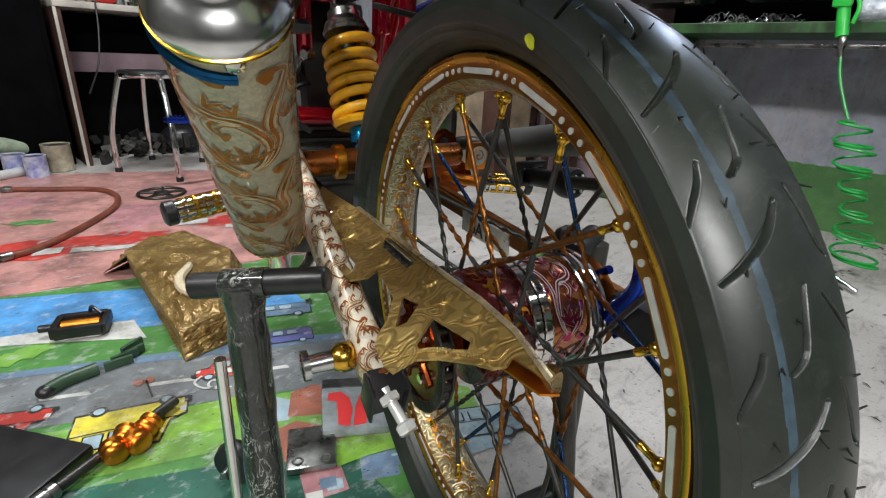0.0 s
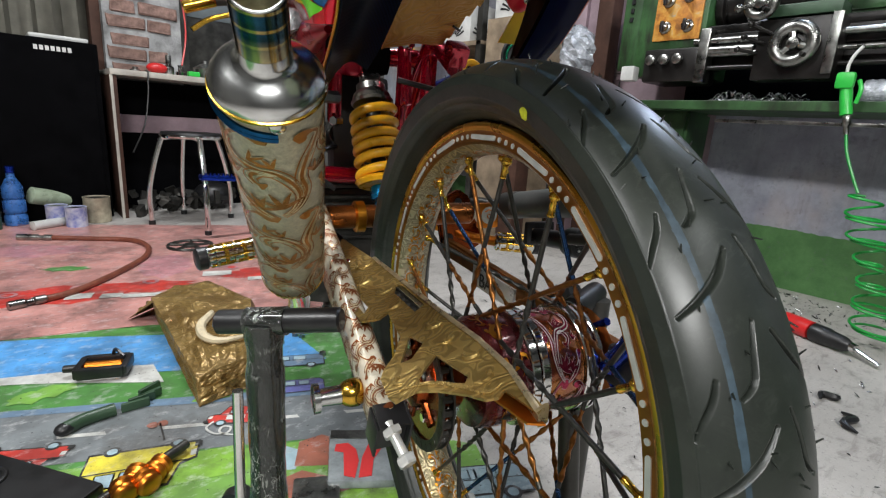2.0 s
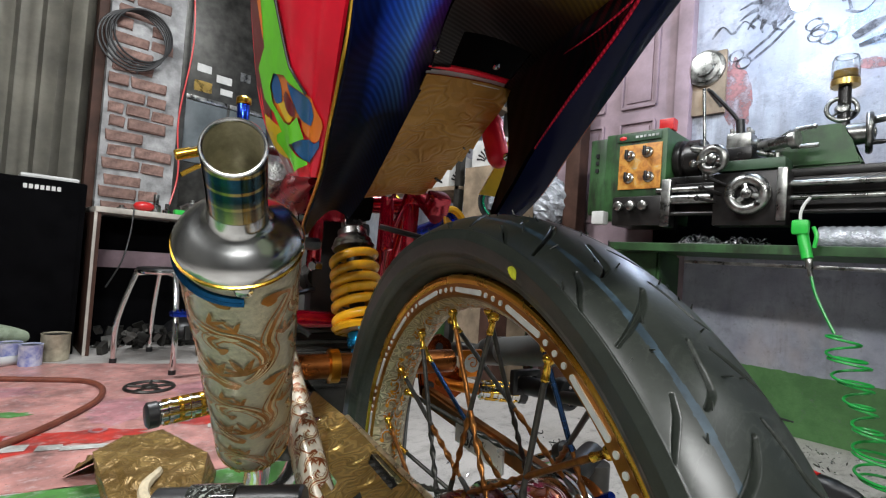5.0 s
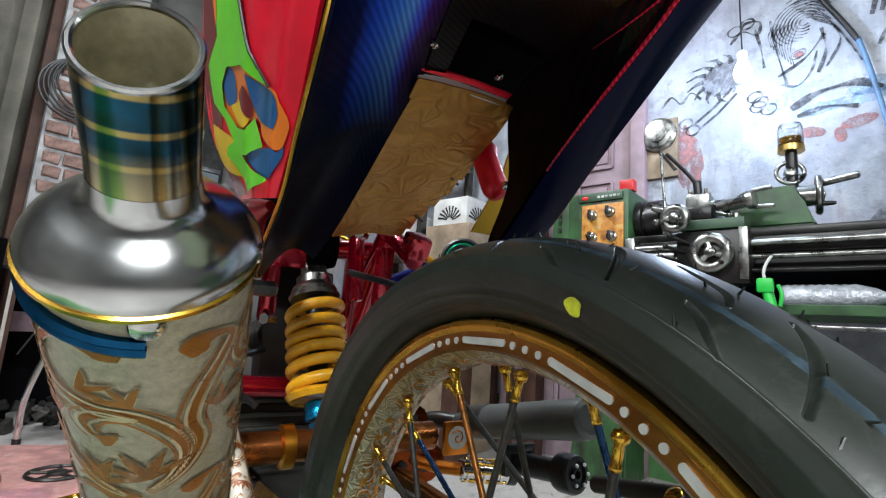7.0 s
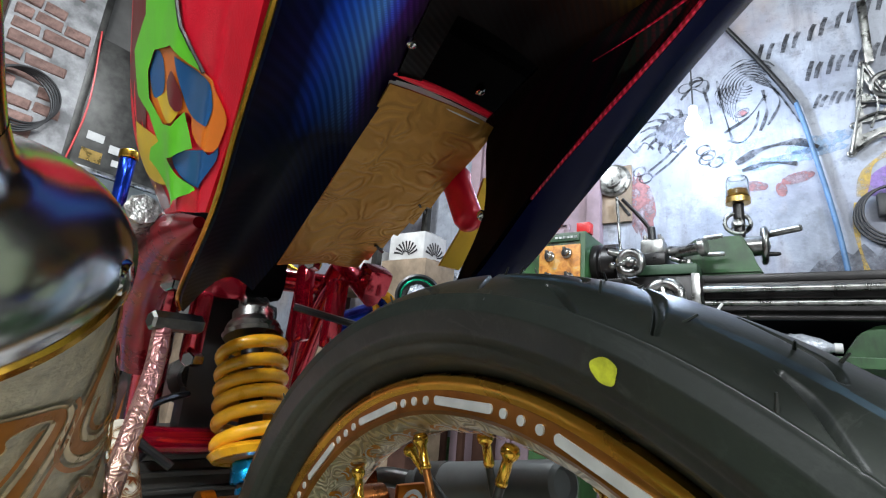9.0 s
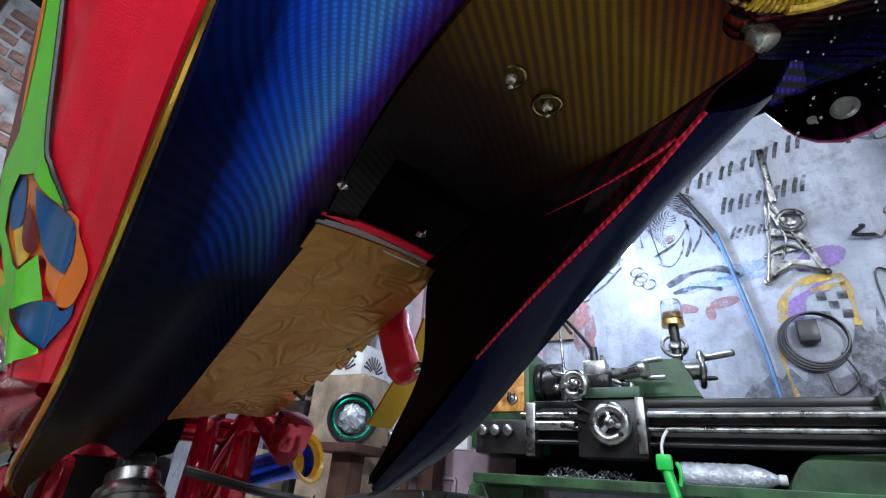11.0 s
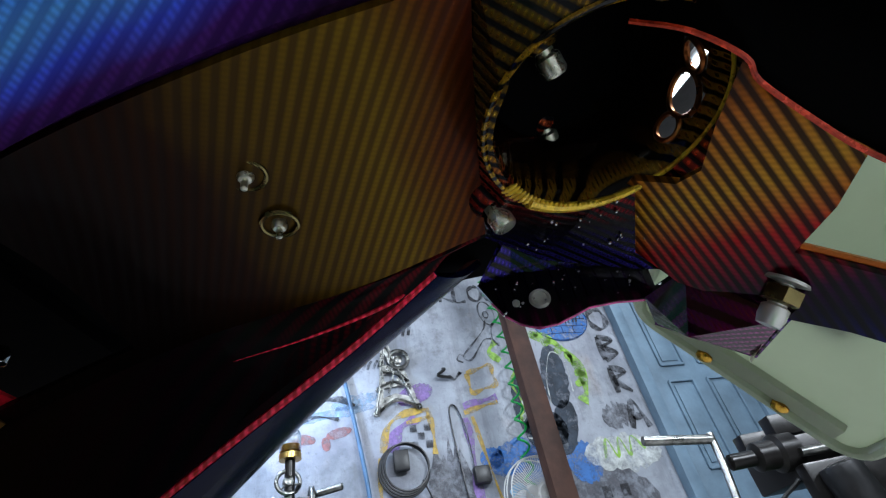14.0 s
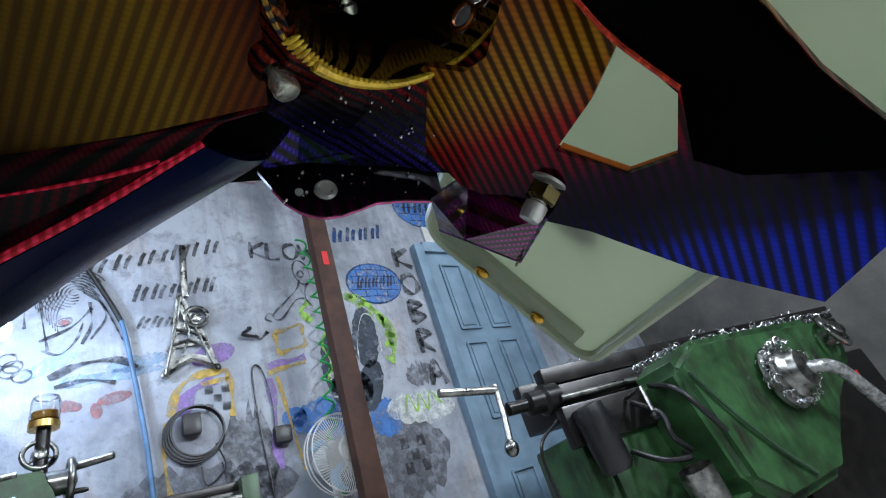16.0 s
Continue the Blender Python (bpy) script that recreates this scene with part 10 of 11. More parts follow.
# ---- far end: loudspeakers, desk, stool, cabinet ----
def far_end():
    for x0, w in ((0.19, 0.46), (-0.29, 0.48)):
        s = thing("loudspeaker", pose(x0, 3.36, 0), "tall black cloth covered loudspeaker cabinet", "loudspeaker", "loudspeakers by the far wall")
        part("cabinet", box(bmesh.new(), (0, 0, 0.445), (w, 0.42, 0.89), bevel=0.01), M["black_matt"], s)
        part("grille", box(bmesh.new(), (0, -0.212, 0.44), (w - 0.05, 0.008, 0.84), bevel=0.002), M["black_matt"], s)
        for k in range(7):
            part("name_bar", box(bmesh.new(), (-0.02 + 0.022 * k, -0.2175, 0.845), (0.015, 0.004, 0.022)), M["white"], s, "", False)
    cl = thing("folded_cloth", pose(0.27, 3.34, 0.891), "folded white cloth on the loudspeaker", "cloth")
    part("cloth", box(bmesh.new(), (0, 0, 0.012), (0.24, 0.3, 0.022), bevel=0.01), M["white"], cl)
    d = thing("work_desk", Matrix(), "worn timber work desk with clutter by the brick column", "desk")
    part("desk_top", box(bmesh.new(), (1.05, 3.32, 0.765), (1.2, 0.5, 0.03), bevel=0.004), M["wood_pale"], d, "pale worn top")
    part("desk_side", box(bmesh.new(), (0.465, 3.32, 0.375), (0.03, 0.48, 0.75), bevel=0.004), M["wood_dark"], d)
    part("desk_edge", box(bmesh.new(), (0.455, 3.077, 0.375), (0.014, 0.006, 0.75), bevel=0.002), M["wood_pale"], d, "peeled pale edge")
    part("desk_side", box(bmesh.new(), (1.62, 3.32, 0.375), (0.03, 0.48, 0.75), bevel=0.004), M["wood"], d)
    part("desk_back", box(bmesh.new(), (1.05, 3.37, 0.5), (1.14, 0.012, 0.1), bevel=0.003), M["mauve_door"], d, "dull red back board")
    # black panel added as the shade below the desk, hiding the lit wall
    part("desk_panel", box(bmesh.new(), (1.05, 3.385, 0.37), (1.13, 0.012, 0.74)), M["black_matt"], d, "added black panel in place of the shade under the desk")
    part("desk_wire", tube(bmesh.new(), curve([(0.62, 3.06, 0.78), (0.61, 3.05, 0.65), (0.58, 3.04, 0.5), (0.52, 3.05, 0.36)], 6), 0.004, 6), M["black"], d)
    p = thing("steel_pot", pose(0.95, 3.2, 0.781), "small steel pot on the desk", "pot")
    part("pot_body", lathe(bmesh.new(), [(0.03, 0), (0.06, 0.005), (0.065, 0.05), (0.07, 0.055), (0.06, 0.06), (0.03, 0.08), (0.012, 0.085), (0.012, 0.1)], n=28), M["steel"], p)
    for x, y, mm, h in ((0.74, 3.14, "steel", 0.1), (0.82, 3.22, "chrome", 0.06), (0.66, 3.2, "steel", 0.03), (1.03, 3.13, "chrome", 0.05), (0.58, 3.15, "steel", 0.02), (1.1, 3.2, "steel_dark", 0.08)):
        q = thing("machined_part", pose(x, y, 0.781), "turned metal part lying on the desk", "metal part", "metal parts on the desk")
        part("part_body", lathe(bmesh.new(), [(0.014, 0), (0.026, 0.002), (0.026, h * 0.4), (0.014, h * 0.5), (0.014, h), (0.01, h + 0.002)], n=18), M[mm], q)
    rc = thing("red_bottle_cap", pose(0.68, 3.13, 0.781), "red plastic helmet shaped tin on the desk", "tin")
    part("cap_body", ball(bmesh.new(), (0, 0, 0.026), 0.035, (1.5, 1, 0.8), 18), M["red_plastic"], rc)
    gb = thing("green_sponge", pose(0.86, 3.12, 0.781), "bright green sponge on the desk", "sponge")
    part("sponge", box(bmesh.new(), (0, 0, 0.014), (0.06, 0.04, 0.028), bevel=0.006), M["lime_plastic"], gb)
    c = thing("tall_cabinet", Matrix(), "dark cabinet with stickers and glass doors", "cabinet")
    part("cabinet_body", box(bmesh.new(), (1.2, 3.53, 1.6), (0.6, 0.14, 1.6), bevel=0.006), M["steel_dark"], c)
    for k in range(2):
        part("glass_door", box(bmesh.new(), (1.06 + 0.28 * k, 3.455, 1.35), (0.26, 0.01, 0.4), bevel=0.002), M["blue_glass_dark"], c, "dull glass door")
        part("door_frame", box(bmesh.new(), (1.06 + 0.28 * k, 3.453, 1.57), (0.27, 0.016, 0.03), bevel=0.002), M["steel"], c)
    for x, z, w, h, mm in ((1.03, 1.78, 0.09, 0.05, "white"), (1.16, 1.74, 0.1, 0.05, "white"), (1.03, 1.66, 0.11, 0.07, "brass"), (1.18, 1.66, 0.08, 0.04, "white"), (1.3, 1.8, 0.07, 0.06, "steel")):
        part("sticker", box(bmesh.new(), (x, 3.4585, z), (w, 0.002, h)), M[mm], c, "pale sticker", False)
    pst = thing("cable_post", Matrix(), "dark post with red cable beside the brick column", "post", kind="structure")
    part("post_shaft", box(bmesh.new(), (0.905, 3.45, 1.6), (0.04, 0.06, 3.1), bevel=0.003), M["steel_dark"], pst)
    part("red_cable", tube(bmesh.new(), curve([(0.9, 3.4, 2.4), (0.93, 3.38, 1.9), (0.88, 3.38, 1.4), (0.9, 3.37, 1.05), (0.84, 3.3, 0.8)], 6), 0.005, 6), M["red_plastic"], pst)
    co = thing("hanging_coil", Matrix(), "black cable coil hung on the brick column", "cable")
    for k in range(5):
        part("cable_loop", hoop(bmesh.new(), (0.6 + 0.012 * k, FAR - 0.24 - 0.006 * k, 1.78 + 0.01 * k), (0.1, 1, 0.04 * k), 0.17 - 0.006 * k, 0.006, 48, 6), M["black"], co)
    # stool
    st = thing("metal_stool", Matrix(), "chrome tube stool standing on the mat", "stool")
    legs = {"a": (0.545, 2.86), "b": (0.715, 2.5), "c": (0.96, 2.9), "d": (0.76, 3.1)}
    cx, cy = 0.745, 2.8
    for x, y in legs.values():
        tx, ty = cx + (x - cx) * 0.72, cy + (y - cy) * 0.72
        part("stool_leg", tube(bmesh.new(), curve([(x, y, 0.0), (x * 0.97 + tx * 0.03, y * 0.97 + ty * 0.03, 0.2), (tx, ty, 0.42), (tx * 0.8 + cx * 0.2, ty * 0.8 + cy * 0.2, 0.455), (cx, cy, 0.46)], 8), 0.0135, 12), M["chrome"], st)
        part("leg_cap", rod(bmesh.new(), (x, y, 0), (x, y, 0.025), 0.0165, n=14, chamfer=0.002), M["black"], st)
    part("seat_ring", hoop(bmesh.new(), (cx, cy, 0.465), (0, 0, 1), 0.14, 0.011, 40, 8), M["chrome"], st)
    part("seat", lathe(bmesh.new(), [(0.14, 0.468), (0.145, 0.475), (0.14, 0.485), (0.01, 0.487)], (cx, cy, 0), (0, 0, 1), 36), M["black"], st, "black round seat")
    place = BIKE.inverted() @ pose(0.73, 2.37, 0.3, 0, 4, 8)
    bp = part("front_peg", box(bmesh.new(), (0, 0, 0), (0.16, 0.04, 0.025), place, 0.006), M["blue_deep"], bike, "blue anodised toothed foot peg")
    for k in range(7):
        part("peg_tooth", box(bmesh.new(), (-0.06 + 0.02 * k, -0.012, 0.015), (0.008, 0.012, 0.014), place, 0.002), M["blue_deep"], bp)
    part("peg_stem", rod(bmesh.new(), place @ Vector((0.07, 0, 0)), place @ Vector((0.32, -0.03, 0.02)), 0.012, n=12), M["steel_dark"], bp)


M["wood_pale"] = simple("pale_dusty_timber", (0.46, 0.43, 0.38), 0.7, vary=0.4, big=9, small=70)
M["blue_glass_dark"] = simple("dusty_dark_glass", (0.13, 0.15, 0.16), 0.2, 0.0, vary=0.4, big=5)
far_end()


M["tin_ochre"] = simple("ochre_splashed_tin", (0.5, 0.45, 0.33), 0.45, 0.3, vary=0.5, big=16)
M["tin_white"] = simple("white_printed_tin", (0.58, 0.6, 0.68), 0.4, vary=0.3, big=22, dirt=(0.1, 0.13, 0.45))


def tins():
    for x, y, r, h, mm, label in ((0.335, 3.05, 0.06, 0.13, "tin_ochre", "paint tin with ochre drips"), (0.235, 2.95, 0.045, 0.1, "tin_white", "white paint tin with blue print"), (0.165, 3.03, 0.045, 0.1, "tin_white", "white paint tin with blue print")):
        t = thing("paint_tin", pose(x, y, 0), label, "tin", "paint tins")
        part("tin_body", lathe(bmesh.new(), [(r - 0.004, 0), (r, 0.003), (r, h - 0.004), (r + 0.002, h), (r - 0.004, h), (r - 0.005, h - 0.01)], n=32), M[mm], t)
        part("tin_lid", lathe(bmesh.new(), [(r - 0.004, h - 0.008), (r - 0.006, h - 0.004), (0.01, h - 0.004)], n=32), M["steel"], t)
    b = thing("blue_bottle", pose(0.01, 3.08, 0), "blue plastic bottle of thinner", "bottle")
    part("bottle_body", lathe(bmesh.new(), [(0.035, 0), (0.045, 0.006), (0.045, 0.05), (0.038, 0.06), (0.045, 0.07), (0.045, 0.12), (0.038, 0.13), (0.043, 0.14), (0.04, 0.19), (0.016, 0.24), (0.016, 0.26)], n=24), M["paint_blue"], b)
    part("bottle_cap", lathe(bmesh.new(), [(0.018, 0.255), (0.018, 0.285), (0.014, 0.287)], n=18), M["blue_deep"], b)
    b = thing("green_bottle", pose(-0.08, 3.0, 0), "small green glass bottle with an orange cap", "bottle")
    part("bottle_body", lathe(bmesh.new(), [(0.03, 0), (0.036, 0.006), (0.036, 0.12), (0.014, 0.17), (0.014, 0.19)], n=22), M["green_dark"], b)
    part("bottle_cap", lathe(bmesh.new(), [(0.017, 0.185), (0.017, 0.21), (0.013, 0.212)], n=16), M["orange_paint"], b)
    b = thing("lying_bottle", pose(0.07, 3.12, 0.14, 0, 104, 20), "pale green plastic bottle leaning over the tins", "bottle")
    part("bottle_body", lathe(bmesh.new(), [(0.03, 0), (0.042, 0.006), (0.042, 0.16), (0.016, 0.22), (0.014, 0.24)], n=22), M["bottle_green"], b)
    part("bottle_cap", lathe(bmesh.new(), [(0.017, 0.235), (0.017, 0.26), (0.013, 0.262)], n=16), M["white"], b)
    c = thing("white_tube", pose(0.06, 2.92, 0.022, 0, 90, 30), "white plastic cartridge lying on the floor", "cartridge")
    part("tube_body", lathe(bmesh.new(), [(0.01, 0), (0.022, 0.003), (0.022, 0.16), (0.008, 0.18)], n=18), M["white"], c)
    rng = random.Random(14)
    bm = bmesh.new()
    for k in range(60):
        cpos = Vector((0.78 + rng.uniform(-0.25, 0.3), 3.2 + rng.uniform(-0.12, 0.15), 0.02 + 0.09 * rng.random()))
        box(bm, (0, 0, 0), (rng.uniform(0.02, 0.09), rng.uniform(0.02, 0.06), rng.uniform(0.01, 0.03)), Matrix.Translation(cpos) @ Euler((rng.random() * 3, rng.random() * 3, rng.random() * 3)).to_matrix().to_4x4())
    tagged(mesh_object("scrap_heap", bm, M["steel_dark"], None, "", False), "heap of dark scrap metal under the desk", "scrap metal", kind="stuff")
    gl = bmesh.new()
    ball(gl, (0.98, 3.25, 0.09), 0.1, (1.2, 1, 0.8), 20)
    tagged(mesh_object("oil_bag", gl, M["black"], None, "", True), "black plastic sack under the desk", "sack")


M["bottle_green"] = simple("pale_green_plastic", (0.35, 0.42, 0.3), 0.3, vary=0.3, big=14)
tins()


# ---- the printed play mat and what lies on it ----
def ink(name, c, wet=0.35):
    m = simple(name, c, wet, vary=0.45, big=9, small=120, relief=0.15, depth=0.0004, dirt=tuple(x * 0.45 + 0.02 for x in c))
    t = m.node_tree
    p = t.nodes["Principled BSDF"]
    col = p.inputs["Base Color"].links[0].from_socket
    # rubbed-through print, tread grime and swarf specks
    rub = noise_tex(t, coords(t, (1, 1.6, 1), (0, 0, 25)), 26.0, 8.0, 0.72)
    col = blend(t, ramp(t, rub, [(0.53, (0, 0, 0)), (0.66, (0.8, 0.8, 0.8))]), col, tuple(0.3 + 0.4 * x for x in c))
    grime = noise_tex(t, coords(t, (1, 1, 1), (0, 0, 60)), 6.0, 9.0, 0.74)
    col = blend(t, ramp(t, grime, [(0.52, (0, 0, 0)), (0.7, (0.8, 0.8, 0.8))]), col, (0.07, 0.06, 0.05))
    speck = noise_tex(t, coords(t), 150.0, 2.0)
    col = blend(t, ramp(t, speck, [(0.7, (0, 0, 0)), (0.74, (1, 1, 1))]), col, (0.03, 0.03, 0.03))
    link(t, col, p.inputs["Base Color"])
    return m


for key, c in (("pink", (0.58, 0.28, 0.25)), ("red", (0.62, 0.05, 0.035)), ("sky", (0.1, 0.36, 0.75)), ("grass", (0.09, 0.28, 0.06)), ("lawn", (0.2, 0.42, 0.07)), ("road", (0.2, 0.22, 0.23)), ("teal", (0.02, 0.12, 0.08)), ("white", (0.7, 0.7, 0.66)), ("bus", (0.72, 0.62, 0.06)), ("rose", (0.55, 0.25, 0.27)), ("line", (0.03, 0.03, 0.03)), ("ice", (0.4, 0.55, 0.62)), ("brick", (0.4, 0.14, 0.09)), ("slate", (0.16, 0.25, 0.36)), ("lime", (0.24, 0.48, 0.05)), ("violet", (0.14, 0.15, 0.4))):
    M["ink_" + key] = ink("mat_" + key, c)


def floor_mat():
    mats = {}

    def sheet_of(name, outline, label, base):
        ob = mesh_object(name, slab(bmesh.new(), outline, 0.003), M[base])
        return tagged(ob, label, "play mat", "play mats")

    def wavy(a, b, n=14, amp=0.006, seed=1.0):
        a, b = Vector(a), Vector(b)
        d = b - a
        return [(a.x + d.x * i / n - d.y * amp * math.sin(i * seed * 2.1), a.y + d.y * i / n + d.x * amp * math.sin(i * seed * 2.1)) for i in range(n)]

    low = sheet_of("play_mat", wavy((-0.75, 0.42), (0.36, 0.2)) + wavy((0.36, 0.2), (0.82, 1.3), seed=1.7) + wavy((0.82, 1.3), (-0.62, 1.70), seed=1.3) + wavy((-0.62, 1.70), (-0.75, 0.42)), "worn printed play mat with roads and cars", "ink_grass")
    up = sheet_of("play_mat", [(x, y) for x, y in wavy((-0.62, 1.70), (0.82, 1.31)) + wavy((0.82, 1.31), (1.05, 2.6), seed=1.6) + wavy((1.05, 2.6), (-0.75, 3.45), seed=1.3) + wavy((-0.75, 3.45), (-0.62, 1.70))], "dirty pink and red printed play mat", "ink_pink")

    def flat(parent, name, outline, ink_key, level=1, label=""):
        bm = bmesh.new()
        bm.faces.new([bm.verts.new((x, y, 0.003 + 0.0006 * level)) for x, y in outline])
        return part(name, bm, M["ink_" + ink_key], parent, label, False)

    def line_y(x, y0):
        """The print runs at a slant across the floor."""
        return y0 - 0.5 * x

    def band(y0, y1, key, x0=-0.66, x1=0.58, name="printed_band", level=1, amp=0.008):
        n = 24
        xs = [x0 + (x1 - x0) * i / n for i in range(n + 1)]
        flat(low, name, [(x, line_y(x, y0) + amp * math.sin(9 * x + y0 * 7)) for x in xs] + [(x, line_y(x, y1) + amp * math.sin(7 * x + y1 * 5)) for x in reversed(xs)], key, level)

    # seen across: sky, bank, road, lawn, pond
    band(1.27, 1.50, "sky", -0.68, 0.55)
    band(1.22, 1.285, "white", -0.6, 0.2, "printed_cloud", 2, 0.02)
    band(0.91, 1.1, "road", amp=0.003)
    band(1.09, 1.12, "slate", name="printed_kerb", level=2, amp=0.003)
    band(0.76, 0.9, "lawn")
    band(0.40, 0.74, "teal", -0.55, 0.34)
    for k in range(9):
        x = -0.62 + 0.155 * k
        flat(low, "road_dash", [(x + dx, line_y(x + dx, 1.0 + dy)) for dx, dy in ((0, -0.006), (0.07, -0.006), (0.07, 0.006), (0, 0.006))], "white", 2)

    def at(cx, cy, turn, pts, s=1.0):
        c, q = math.cos(turn), math.sin(turn)
        return [(cx + s * (x * c - y * q), cy + s * (x * q + y * c)) for x, y in pts]

    def disc(cx, cy, r, n=16):
        return [(cx + r * math.cos(2 * math.pi * i / n), cy + r * math.sin(2 * math.pi * i / n)) for i in range(n)]

    def vehicle(cx, cy, turn, s, key, windows, label, ladder=False, tall=1.0):
        def put(pts):
            return at(cx, cy, turn, [(x, y * tall) for x, y in pts], s)
        v = part("printed_car", bmesh.new(), M["ink_" + key], low)
        low_ob = v
        bm = bmesh.new()
        body = put([(-1.0, -0.05), (-0.98, 0.22), (-0.7, 0.3), (-0.55, 0.62), (0.85, 0.62), (1.0, 0.5), (1.0, -0.05)])
        edge = put([(-1.04, -0.09), (-1.02, 0.25), (-0.72, 0.34), (-0.58, 0.66), (0.87, 0.66), (1.04, 0.52), (1.04, -0.09)])
        bm.faces.new([bm.verts.new((x, y, 0.0054)) for x, y in body])
        bm.to_mesh(v.data)
        bm.free()
        v.data.materials.clear()
        v.data.materials.append(M["ink_" + key])
        tagged(v, label)
        for nm, outline, kk, lv in [("car_outline", edge, "line", 3), ("car_belt", put([(-0.9, 0.26), (-0.9, 0.28), (1.0, 0.3), (1.0, 0.28)]), "line", 5), ("car_lamp", put([(-0.99, 0.1), (-0.99, 0.2), (-0.88, 0.21), (-0.88, 0.1)]), "white", 5), ("car_bumper", put([(-1.08, -0.06), (-1.08, 0.04), (-0.94, 0.04), (-0.94, -0.06)]), "line", 5)] + [("window_frame", put([(x - 0.03, 0.31), (x - 0.03, 0.56), (x + w + 0.03, 0.56), (x + w + 0.03, 0.31)]), "line", 4) for x, w in windows] + [("car_window", put([(x, 0.33), (x, 0.54), (x + w, 0.54), (x + w, 0.33)]), "ice", 5) for x, w in windows] + [("car_wheel", disc(*put([(q, -0.08)])[0], 0.16 * s), "line", 5) for q in (-0.6, 0.62)] + [("wheel_disc", disc(*put([(q, -0.08)])[0], 0.1 * s), "ice", 6) for q in (-0.6, 0.62)]:
            bm = bmesh.new()
            bm.faces.new([bm.verts.new((x, y, 0.003 + 0.0006 * lv)) for x, y in outline])
            part(nm, bm, M["ink_" + kk], low_ob, "", False)
        if ladder:
            for q in range(5):
                bm = bmesh.new()
                bm.faces.new([bm.verts.new((x, y, 0.0066)) for x, y in put([(-0.5 + 0.3 * q, 0.05), (-0.5 + 0.3 * q, 0.24), (-0.3 + 0.3 * q, 0.24), (-0.3 + 0.3 * q, 0.05)])])
                part("car_locker", bm, M["ink_white"], low_ob, "", False)

    vehicle(0.115, 0.862, radians(159), 0.085, "bus", ((-0.5, 0.36), (-0.02, 0.34), (0.44, 0.3)), "printed yellow bus upside down", tall=1.8)
    vehicle(0.285, 0.855, radians(-33), 0.07, "red", ((-0.45, 0.3), (0.0, 0.3)), "printed red fire engine", True, 1.2)
    hose = bmesh.new()
    loop_pts = curve([(0.238, 0.885, 0), (0.22, 0.872, 0), (0.226, 0.846, 0), (0.246, 0.834, 0), (0.258, 0.848, 0), (0.246, 0.858, 0), (0.236, 0.844, 0), (0.25, 0.824, 0), (0.268, 0.816, 0)], 6)
    strip(hose, [(q.x, q.y, 0.0045) for q in loop_pts], lambda u, v, h: Vector((u, v, 0.0062 + h)), 0.0)
    part("printed_hose", hose, M["ink_white"], low, "printed white hose loop", False)
    flat(low, "printed_verge", [(0.03, 0.83), (0.062, 0.845), (0.16, 0.82), (0.262, 0.785), (0.24, 0.71), (0.18, 0.73), (0.124, 0.748), (0.06, 0.79)], "lime", 2.4)
    flat(low, "printed_verge", [(0.3, 0.55), (0.322, 0.57), (0.364, 0.562), (0.415, 0.53), (0.417, 0.483), (0.36, 0.505), (0.311, 0.517)], "lime", 5.3)
    for fx, fy in ((0.143, 0.94), (0.16, 0.936)):
        flat(low, "printed_flower", [(fx + 0.009 * math.cos(k * 0.9) * (1 + 0.3 * (k % 2)), fy + 0.011 * math.sin(k * 0.9)) for k in range(7)], "brick", 4)
    flat(low, "printed_stem", [(0.154, 0.94), (0.157, 0.94), (0.151, 0.88), (0.148, 0.88)], "line", 4)
    vehicle(-0.05, 0.985, radians(152), 0.075, "red", ((-0.4, 0.4), (0.1, 0.4)), "printed red car", tall=1.3)
    vehicle(0.42, 0.9, radians(-24), 0.06, "violet", ((-0.4, 0.35), (0.1, 0.35)), "printed violet car", tall=1.3)
    vehicle(0.46, 1.02, radians(-25), 0.08, "slate", ((-0.4, 0.35), (0.1, 0.35)), "printed blue car")
    vehicle(0.52, 0.43, radians(-30), 0.1, "ice", ((-0.4, 0.35), (0.1, 0.35)), "printed pale van")
    rng = random.Random(44)
    for k in range(14):
        cx, cy = rng.uniform(-0.5, 0.75), rng.uniform(1.1, 1.28)
        cy -= 0.5 * cx
        flat(low, "printed_bush", [(cx + 0.04 * (1 + 0.3 * math.sin(3.1 * i + k)) * math.cos(i * 0.52), cy + 0.025 * (1 + 0.3 * math.sin(2.3 * i + k)) * math.sin(i * 0.52)) for i in range(12)], ("lawn", "grass", "rose")[k % 3], 2.55 + 0.03 * k)
    for k in range(10):
        cx = 0.28 + 0.09 * (k % 4) + rng.uniform(-0.02, 0.02)
        cy = 0.5 + 0.1 * (k // 4) - 0.35 * (cx - 0.3)
        flat(low, "printed_house", at(cx, cy, radians(-25 + rng.uniform(-8, 8)), [(-0.04, -0.035), (0.04, -0.035), (0.04, 0.035), (0.0, 0.055), (-0.04, 0.035)], rng.uniform(0.7, 1.1)), ("rose", "slate", "lawn", "ice", "brick")[k % 5], 1.5 + 0.06 * k)
    for k in range(18):
        cx, cy = 0.2 + rng.random() * 0.3, 0.35 + rng.random() * 0.22
        flat(low, "printed_window", at(cx, cy, radians(-25), [(-0.012, -0.01), (0.012, -0.01), (0.012, 0.01), (-0.012, 0.01)]), ("ice", "white", "slate")[k % 3], 4.1 + 0.03 * k)
